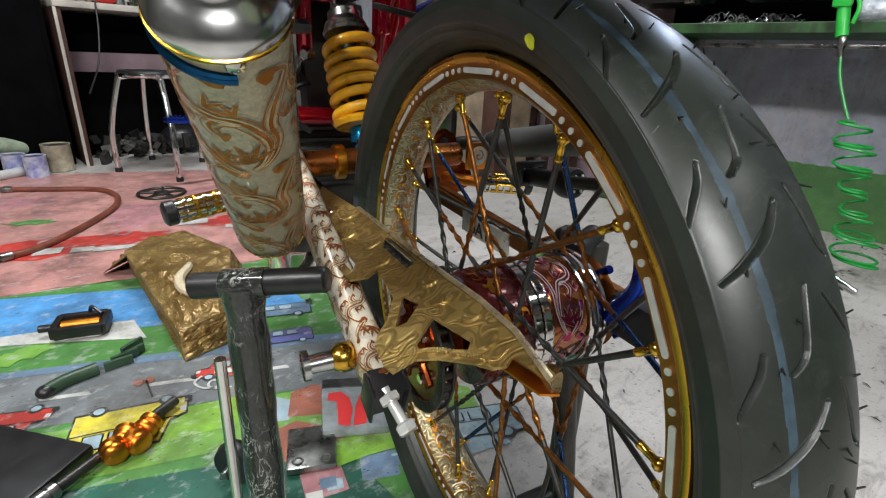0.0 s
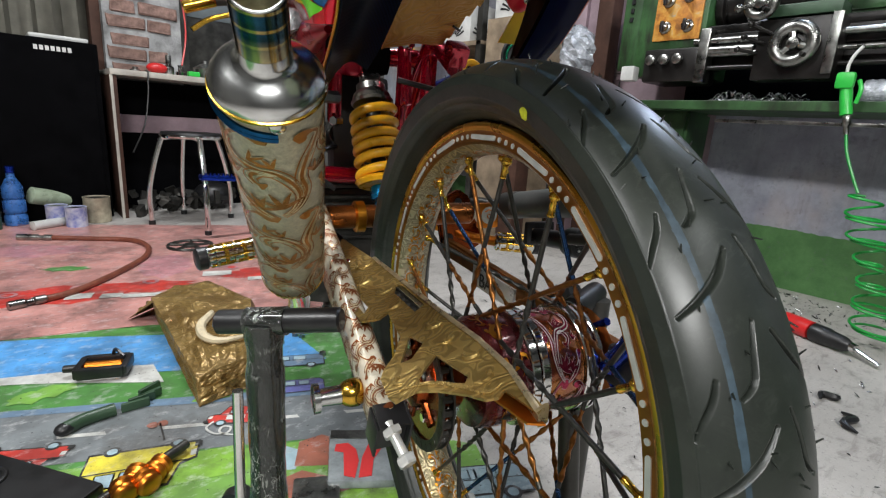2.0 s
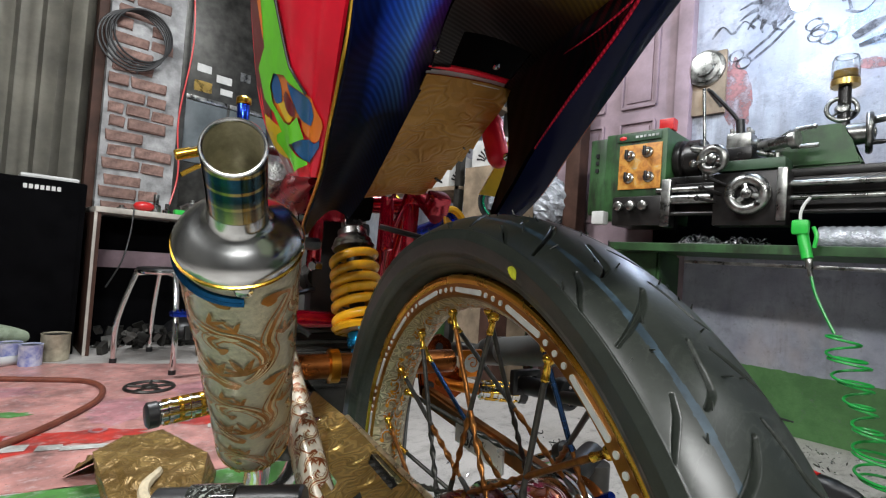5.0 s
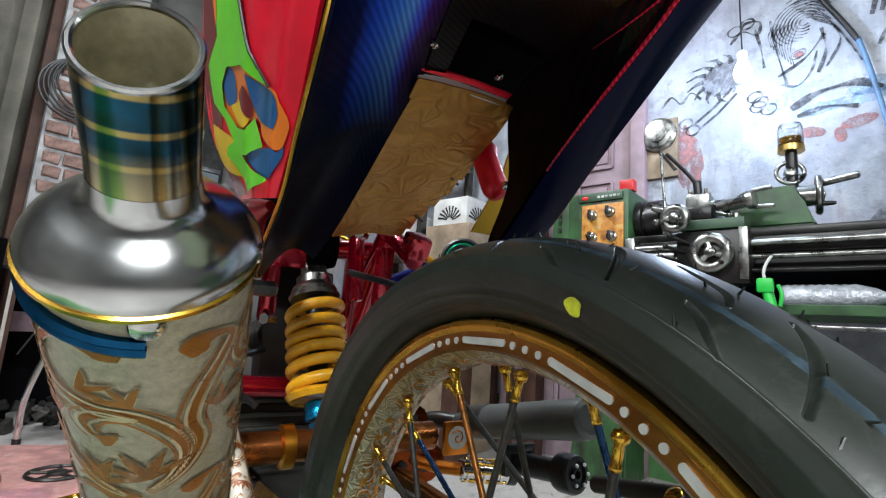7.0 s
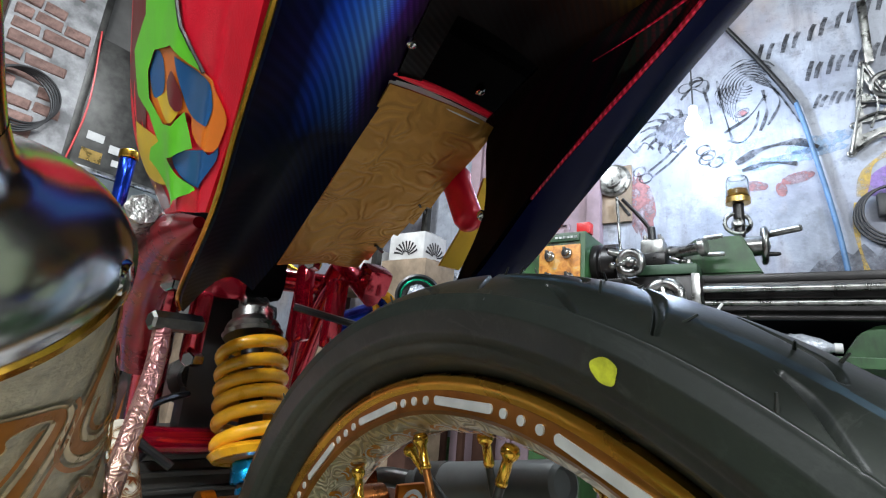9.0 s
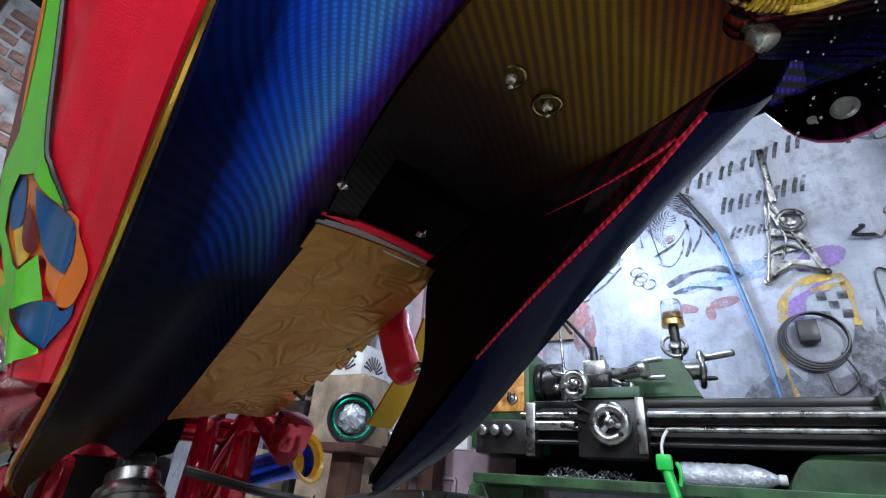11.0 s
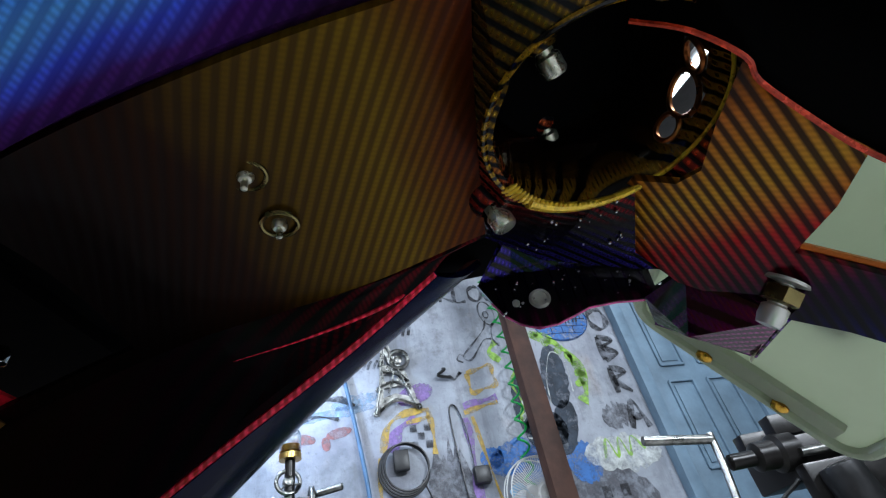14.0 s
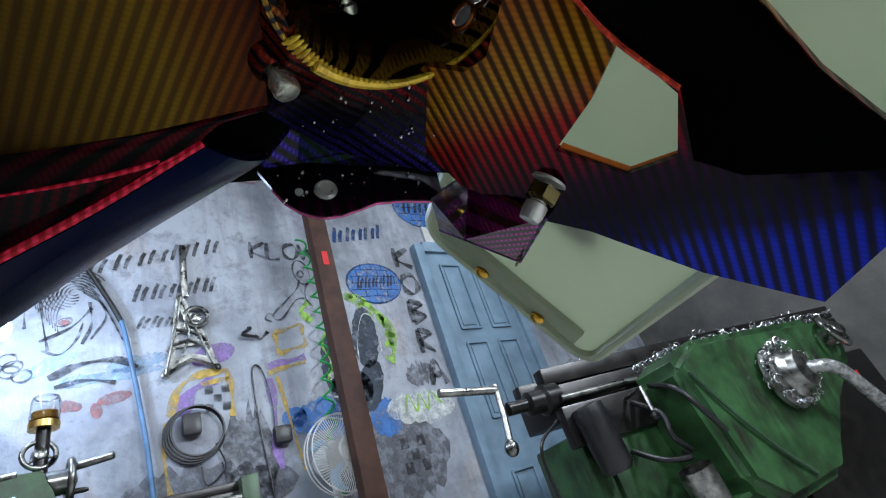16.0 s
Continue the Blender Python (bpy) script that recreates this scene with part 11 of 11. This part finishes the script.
    # upper mat: big red shapes, white panels, a green patch
    def blob(cx, cy, rx, ry, key, level=1, turn=0.0, wob=0.2, k=1.0):
        flat(up, "printed_shape", at(cx, cy, turn, [(rx * (1 + wob * math.sin(2.7 * i + k)) * math.cos(i * 0.2618), ry * (1 + wob * math.cos(1.9 * i + k)) * math.sin(i * 0.2618)) for i in range(24)]), key, level)
    blob(0.06, 1.86, 0.2, 0.09, "red", 1, -0.3, 0.15)
    blob(0.3, 1.82, 0.16, 0.06, "red", 2, -0.35, 0.2, 2)
    blob(0.42, 2.05, 0.09, 0.16, "rose", 1, -0.3, 0.12, 3)
    blob(-0.35, 2.1, 0.16, 0.1, "red", 1, -0.3, 0.2, 4)
    blob(0.7, 1.78, 0.14, 0.07, "red", 1, -0.3, 0.2, 5)
    blob(0.8, 2.2, 0.16, 0.12, "rose", 1, -0.3, 0.2, 6)
    blob(0.12, 2.16, 0.07, 0.03, "grass", 2, -0.4, 0.25, 7)
    blob(0.02, 2.5, 0.2, 0.1, "rose", 1, -0.3, 0.2, 8)
    blob(-0.4, 2.75, 0.2, 0.12, "rose", 1, -0.3, 0.2, 9)
    for cx, cy, a, b in ((0.12, 1.81, 0.035, 0.028), (0.2, 1.77, 0.03, 0.022), (0.02, 1.83, 0.025, 0.03), (0.55, 1.85, 0.05, 0.03), (-0.2, 1.95, 0.05, 0.03), (0.3, 1.72, 0.08, 0.018), (0.66, 1.72, 0.04, 0.02)):
        flat(up, "printed_panel", at(cx, cy, -0.35, [(-a, -b), (a, -b * 0.8), (a, b), (-a, b)]), "white", 4)
    for cx, cy in ((0.13, 1.9), (0.33, 1.86), (-0.05, 1.92), (0.62, 1.9)):
        flat(up, "printed_wheel", disc(cx, cy, 0.026), "rose", 5)
        flat(up, "printed_wheel_disc", disc(cx, cy, 0.015), "red", 6)


floor_mat()


M["smoke_box"] = simple("scuffed_clear_box", (0.3, 0.33, 0.34), 0.15, vary=0.4, big=30)
M["card_red"] = simple("red_card", (0.75, 0.05, 0.05), 0.4, vary=0.1)
M["hose_brown"] = simple("brown_rubber_hose", (0.2, 0.06, 0.035), 0.4, vary=0.4, big=30)


M["bag_paper"] = engraved("brown_gold_foil_paper", (0.36, 0.24, 0.08), (0.2, 0.12, 0.035), 0.3, 0.45, 30.0, 0.0008, 0.3, 0.35, 0.5)
M["cream_trim"] = simple("cream_moulded_plastic", (0.66, 0.56, 0.38), 0.45, vary=0.25, big=40)


def paper_bag():
    """A creased foil bag lying on its side, its mouth sprung open at the far end."""
    bag = thing("gift_bag", pose(0, 0, 0), "crumpled brown gold paper bag lying on the play mat", "bag")

    def panel(name, a, b, c, d, puff, seed, label=""):
        a, b, c, d = (Vector(p) for p in (a, b, c, d))
        n = (b - a).cross(d - a).normalized()
        if n.z < 0:
            n = -n
        bm = bmesh.new()
        rows = []
        for i in range(15):
            u = i / 14
            row = []
            for j in range(19):
                v = j / 18
                p = a.lerp(b, u).lerp(d.lerp(c, u), v)
                q = Vector((u * 4.2 + seed, v * 5.1, 0.4))
                inside = min(1.0, 6 * min(u, 1 - u, v, 1 - v))
                crease = abs(noise.noise(q)) + 0.5 * abs(noise.noise(q * 2.3))
                p = p + n * (puff * math.sin(math.pi * u) * math.sin(math.pi * v) + 0.02 * (crease - 0.3) * inside)
                p.z = max(p.z, 0.0055)
                row.append(bm.verts.new(p))
            rows.append(row)
        for r, s in zip(rows, rows[1:]):
            for j in range(18):
                bm.faces.new((r[j], r[j + 1], s[j + 1], s[j]))
        bmesh.ops.recalc_face_normals(bm, faces=bm.faces)
        bmesh.ops.solidify(bm, geom=bm.faces[:], thickness=0.0012)
        return part(name, bm, M["bag_paper"], bag, label, False)
    panel("top_panel", (0.24, 1.0, 0.05), (0.35, 1.01, 0.06), (0.46, 1.27, 0.1), (0.243, 1.4, 0.105), 0.012, 1.0)
    panel("base_panel", (0.232, 0.955, 0.006), (0.34, 0.972, 0.006), (0.35, 1.01, 0.06), (0.24, 1.0, 0.05), 0.0, 5.0, "folded base of the bag")
    panel("side_panel", (0.232, 0.955, 0.006), (0.24, 1.0, 0.05), (0.243, 1.4, 0.105), (0.27, 1.5, 0.006), -0.01, 2.0)
    panel("side_panel", (0.34, 0.972, 0.006), (0.35, 1.01, 0.06), (0.46, 1.27, 0.1), (0.52, 1.36, 0.006), 0.0, 3.0)
    panel("mouth_flap", (0.243, 1.4, 0.105), (0.46, 1.27, 0.1), (0.44, 1.58, 0.07), (0.34, 1.62, 0.05), 0.01, 4.0, "sprung open mouth of the bag")
    panel("mouth_flap", (0.205, 1.53, 0.008), (0.243, 1.4, 0.09), (0.34, 1.58, 0.06), (0.32, 1.62, 0.006), 0.006, 6.0, "folded corner of the mouth")


def on_mat():
    paper_bag()
    c = thing("horseshoe_guard", pose(0, 0, 0), "cream horseshoe-shaped plastic trim on the paper bag", "trim piece")
    run = curve([(0.345, 1.235, 0.098), (0.335, 1.21, 0.1), (0.3, 1.165, 0.096), (0.292, 1.115, 0.088), (0.318, 1.08, 0.084), (0.385, 1.075, 0.084)], 6)
    part("horseshoe", tube(bmesh.new(), run, 0.0105, 8, radii=[0.004 + 0.0075 * math.sin(math.pi * min(1, 0.05 + i / len(run))) for i in range(len(run))]), M["cream_trim"], c)
    # platform pedal
    p = thing("pedal", pose(0.105, 1.215, 0.024, 0, 0, -22), "black platform pedal with an orange axle body", "pedal")
    for q in (-1, 1):
        part("pedal_rail", box(bmesh.new(), (0, q * 0.032, 0), (0.09, 0.014, 0.026), bevel=0.004), M["black"], p)
        part("pedal_end", box(bmesh.new(), (q * 0.045, 0, 0), (0.014, 0.072, 0.024), bevel=0.004), M["black"], p)
    part("pedal_core", rod(bmesh.new(), (-0.038, 0, 0), (0.038, 0, 0), 0.013, n=18, chamfer=0.003), M["orange_anod"], p, "orange anodised core")
    part("pedal_axle", rod(bmesh.new(), (-0.052, 0, 0), (-0.078, 0, 0), 0.0085, n=12, chamfer=0.001), M["black"], p)
    part("pedal_strap", tube(bmesh.new(), curve([(0.01, 0.036, 0.012), (0.02, 0.02, 0.03), (0.04, 0.0, 0.02)], 5), 0.004, 6), M["black"], p)
    # dark green folding spanner
    s = thing("folding_tool", pose(0.095, 1.025, 0.014, 0, 0, 12), "dark green folded hand tool", "tool")
    part("tool_grip", tube(bmesh.new(), curve([(-0.085, -0.004, 0.0), (-0.05, 0.004, 0), (0.0, 0.0, 0)], 6), 0.013, 10), M["green_dark"], s)
    for k in range(4):
        part("tool_blade", box(bmesh.new(), (0.035 + 0.016 * k, 0.008 * (k % 2) - 0.004, 0.0), (0.05, 0.008, 0.018), Matrix.Rotation(radians(10 * k - 12), 4, "Z"), 0.002), M["green_dark"], s)
    part("tool_head", ball(bmesh.new(), (-0.085, -0.004, 0), 0.015, (1.1, 1, 0.8)), M["black"], s)
    # dark tray with a round recess
    t = thing("parts_tray", pose(-0.105, 0.83, 0.006, 0, 0, -56), "dark grey plastic plate with a round recess", "plate")
    part("plate_body", box(bmesh.new(), (0, 0, 0.01), (0.24, 0.2, 0.02), bevel=0.006), M["black"], t)
    part("recess_ring", hoop(bmesh.new(), (-0.05, 0.045, 0.021), (0, 0, 1), 0.026, 0.004, 28, 8), M["black"], t)
    # orange lever clamps and rod
    g = thing("clip_on_bar", pose(0.08, 0.775, 0.02, 0, 0, 27), "dark steel bar with orange anodised clamps", "handlebar")
    part("bar", rod(bmesh.new(), (-0.1, 0, 0), (0.105, 0, 0), 0.0085, n=16, chamfer=0.001), M["steel_dark"], g)
    part("bar_end", lathe(bmesh.new(), [(0.008, 0), (0.012, 0.002), (0.012, 0.012), (0.009, 0.014), (0.012, 0.016), (0.012, 0.03), (0.006, 0.032)], (-0.1, 0, 0), (-1, 0, 0), 18), M["steel"], g, "ribbed steel end")
    for k, (u, v, a) in enumerate(((-0.01, -0.014, 0.6), (0.018, -0.02, 0.2), (-0.032, -0.03, 1.1), (0.0, -0.045, 1.4))):
        part("clamp", lathe(bmesh.new(), [(0.009, 0), (0.016, 0.002), (0.019, 0.006), (0.019, 0.012), (0.015, 0.016), (0.019, 0.02), (0.019, 0.028), (0.011, 0.032)], (u, v, 0.004), (math.cos(a), math.sin(a), 0.1), 14), M["orange_anod"], g, "orange anodised clamp")
    # blister pack
    b = thing("blister_pack", pose(0.402, 0.61, 0.008, 0, 4, -30), "clear blister pack with a red printed card", "pack")
    part("pack_shell", box(bmesh.new(), (0, 0, 0.008), (0.112, 0.138, 0.016), bevel=0.004), M["smoke_box"], b)
    for o in ([(-0.03, -0.056), (-0.012, -0.062), (-0.004, -0.02), (-0.008, 0.012), (-0.022, 0.03), (-0.044, 0.026), (-0.046, 0.008), (-0.03, 0.004)], [(-0.006, -0.062), (0.016, -0.058), (0.022, -0.016), (0.046, 0.03), (0.042, 0.05), (0.022, 0.046), (0.002, -0.01)]):
        part("red_mark", slab(bmesh.new(), o, 0.0012, Matrix.Translation((0, 0, 0.0163))), M["card_red"], b, "red card mark")
    part("pack_header", box(bmesh.new(), (0, 0.055, 0.0175), (0.108, 0.024, 0.002)), M["steel"], b, "ribbed silver header")
    # loose steel plate with holes
    s = thing("caliper_plate", pose(0.295, 0.57, 0.008, 0, 0, -30), "bare metal bracket plate with bolt holes", "bracket")
    part("bracket_body", box(bmesh.new(), (0, 0, 0.006), (0.075, 0.09, 0.012), bevel=0.004), M["steel"], s)
    for u, v in ((-0.02, -0.03), (0.022, -0.03), (-0.02, 0.03), (0.022, 0.03)):
        part("bracket_boss", hoop(bmesh.new(), (u, v, 0.0125), (0, 0, 1), 0.007, 0.002, 16, 6), M["steel"], s)
    w = thing("small_wheel", pose(0.19, 0.6, 0.034, 0, 90, 30), "small black rubber wheel on a steel bolt", "wheel")
    part("wheel_tyre", lathe(bmesh.new(), [(0.012, -0.013), (0.03, -0.012), (0.034, 0.0), (0.03, 0.012), (0.012, 0.013)], n=28), M["black"], w)
    part("wheel_bolt", rod(bmesh.new(), (0, 0, -0.03), (0, 0, 0.02), 0.006, n=10), M["steel"], w, "steel bolt")
    # brown hose
    h = thing("brown_hose", pose(0, 0, 0), "reddish brown rubber hose with metal ends", "hose")
    pts = curve([(0.02, 1.8, 0.014), (0.09, 1.83, 0.012), (0.17, 1.9, 0.012), (0.3, 2.06, 0.012), (0.385, 2.2, 0.012), (0.42, 2.36, 0.012), (0.38, 2.5, 0.012), (0.24, 2.6, 0.012), (0.1, 2.68, 0.014)], 7)
    part("hose", tube(bmesh.new(), pts, 0.011, 10), M["hose_brown"], h)
    for a, b2 in ((Vector((0.02, 1.8, 0.014)), Vector((-0.05, 1.78, 0.015))), (Vector((0.1, 2.68, 0.014)), Vector((0.0, 2.73, 0.016)))):
        d = b2 - a
        part("hose_end", lathe(bmesh.new(), [(0.012, -0.02), (0.014, -0.018), (0.014, 0.01), (0.01, 0.013), (0.01, 0.03), (0.014, 0.034), (0.014, d.length)], a, d, 12), M["steel"], h, "metal end fitting")
    # chainring lying flat
    r = thing("chainring", pose(0.58, 2.31, 0.008), "dark toothed chainring lying flat", "chainring")
    bm = bmesh.new()
    hoop(bm, (0, 0, 0), (0, 0, 1), 0.09, 0.007, 40, 6)
    part("ring", bm, M["steel_dark"], r)
    for k in range(5):
        a = k * 2 * math.pi / 5
        part("ring_arm", rod(bmesh.new(), (0.02 * math.cos(a), 0.02 * math.sin(a), 0), (0.088 * math.cos(a), 0.088 * math.sin(a), 0), 0.006, n=8), M["steel_dark"], r)
    part("ring_boss", lathe(bmesh.new(), [(0.03, -0.006), (0.032, 0), (0.03, 0.006), (0.012, 0.008)], n=24), M["steel_dark"], r)
    # air tool on the concrete
    a = thing("air_screwdriver", pose(1.9, 0.26, 0.03, 0, 0, 66), "red and black screwdriver with a steel shank", "screwdriver")
    part("grip", lathe(bmesh.new(), [(0.018, 0.0), (0.03, 0.01), (0.03, 0.055), (0.027, 0.06), (0.024, 0.1), (0.016, 0.12), (0.008, 0.125)], (0.0, 0, 0), (-1, 0, 0), 22), M["black"], a)
    part("butt", lathe(bmesh.new(), [(0.03, -0.002), (0.031, 0.03), (0.03, 0.09), (0.024, 0.1)], (0.0, 0, 0), (1, 0, 0), 22), M["red_plastic"], a, "red end of the grip")
    part("shank", rod(bmesh.new(), (-0.12, 0, 0), (-0.21, 0.01, -0.02), 0.007, n=10), M["chrome"], a, "steel shank")
    part("ferrule", lathe(bmesh.new(), [(0.01, 0), (0.014, 0.002), (0.014, 0.016), (0.008, 0.018)], (-0.122, 0, 0), (-1, 0, 0), 16), M["chrome"], a)
    # socket bar by the stand
    rng = random.Random(77)
    for k in range(8):
        x, y = rng.uniform(0.28, 0.62), rng.uniform(0.8, 1.5)
        n = thing("loose_nut", pose(x, y, 0.008, 0, 0, rng.uniform(0, 90)), "small loose steel nut", "nut", "loose nuts")
        part("nut", lathe(bmesh.new(), [(0.004, -0.004), (0.009, -0.004), (0.009, 0.004), (0.004, 0.004)], n=6), M["steel"], n)


on_mat()


def chips():
    """Turnings and chips swept from the lathe."""
    rng = random.Random(90)
    bm, dk = bmesh.new(), bmesh.new()
    spots = [(rng.uniform(0.75, 2.35), rng.uniform(-0.7, 1.1)) for k in range(420)] + [(2.43 - abs(rng.gauss(0, 0.07)), rng.uniform(-0.8, 1.3)) for k in range(420)] + [(2.15 + rng.gauss(0, 0.12), 0.45 + rng.gauss(0, 0.18)) for k in range(200)]
    for x, y in spots:
        s = rng.uniform(0.003, 0.011)
        a = rng.random() * 6.28
        b = bm if rng.random() < 0.72 else dk
        p = Vector((x, y, 0.001 + 0.003 * rng.random()))
        d1 = Vector((math.cos(a), math.sin(a), rng.uniform(0, 0.8))) * s
        d2 = Vector((-math.sin(a), math.cos(a), rng.uniform(0, 0.8))) * s * 0.4
        q = [p - d1, p + d2, p + d1, p - d2 * 0.3 + Vector((0, 0, 0.003))]
        vs = [b.verts.new(v) for v in q]
        b.faces.new(vs)
        b.faces.new([b.verts.new(v + Vector((0, 0, 0.0006))) for v in q])
    for k in range(26):
        x, y = rng.choice(spots)
        a, r = rng.random() * 6.28, rng.uniform(0.012, 0.03)
        run = [Vector((x + r * math.cos(a + i * 0.35), y + r * 0.6 * math.sin(a + i * 0.35), 0.004 + 0.002 * math.sin(i))) for i in range(rng.randint(4, 10))]
        tube(dk, run, 0.0022, 5)
    tagged(mesh_object("metal_chips", bm, M["swarf"], None, "", False), "bright lathe turnings scattered over the concrete", "swarf", kind="stuff")
    tagged(mesh_object("dark_chips", dk, M["steel_dark"], None, "", False), "dark metal chips and curls on the concrete", "swarf", kind="stuff")
    for k, (x, y, w, h, a) in enumerate(((1.36, 0.06, 0.09, 0.02, 20), (1.46, 0.12, 0.06, 0.015, -30), (1.62, 0.5, 0.08, 0.018, 10), (1.25, -0.2, 0.07, 0.02, 60), (2.1, 0.62, 0.12, 0.02, -15), (1.75, -0.1, 0.06, 0.02, 35))):
        o = thing("dark_offcut", pose(x, y, 0.004, 0, 0, a), "thin curled dark rubber offcut", "offcut", "offcuts")
        pts = curve([(-w / 2, 0, 0.003), (-w / 6, h, 0.006), (w / 5, -h * 0.4, 0.006), (w / 2, h * 0.6, 0.003)], 5)
        part("offcut", tube(bmesh.new(), pts, 0.005, 6, True, [0.003 + 0.006 * math.sin(math.pi * i / (len(pts) - 1)) for i in range(len(pts))]), M["black"], o)


chips()
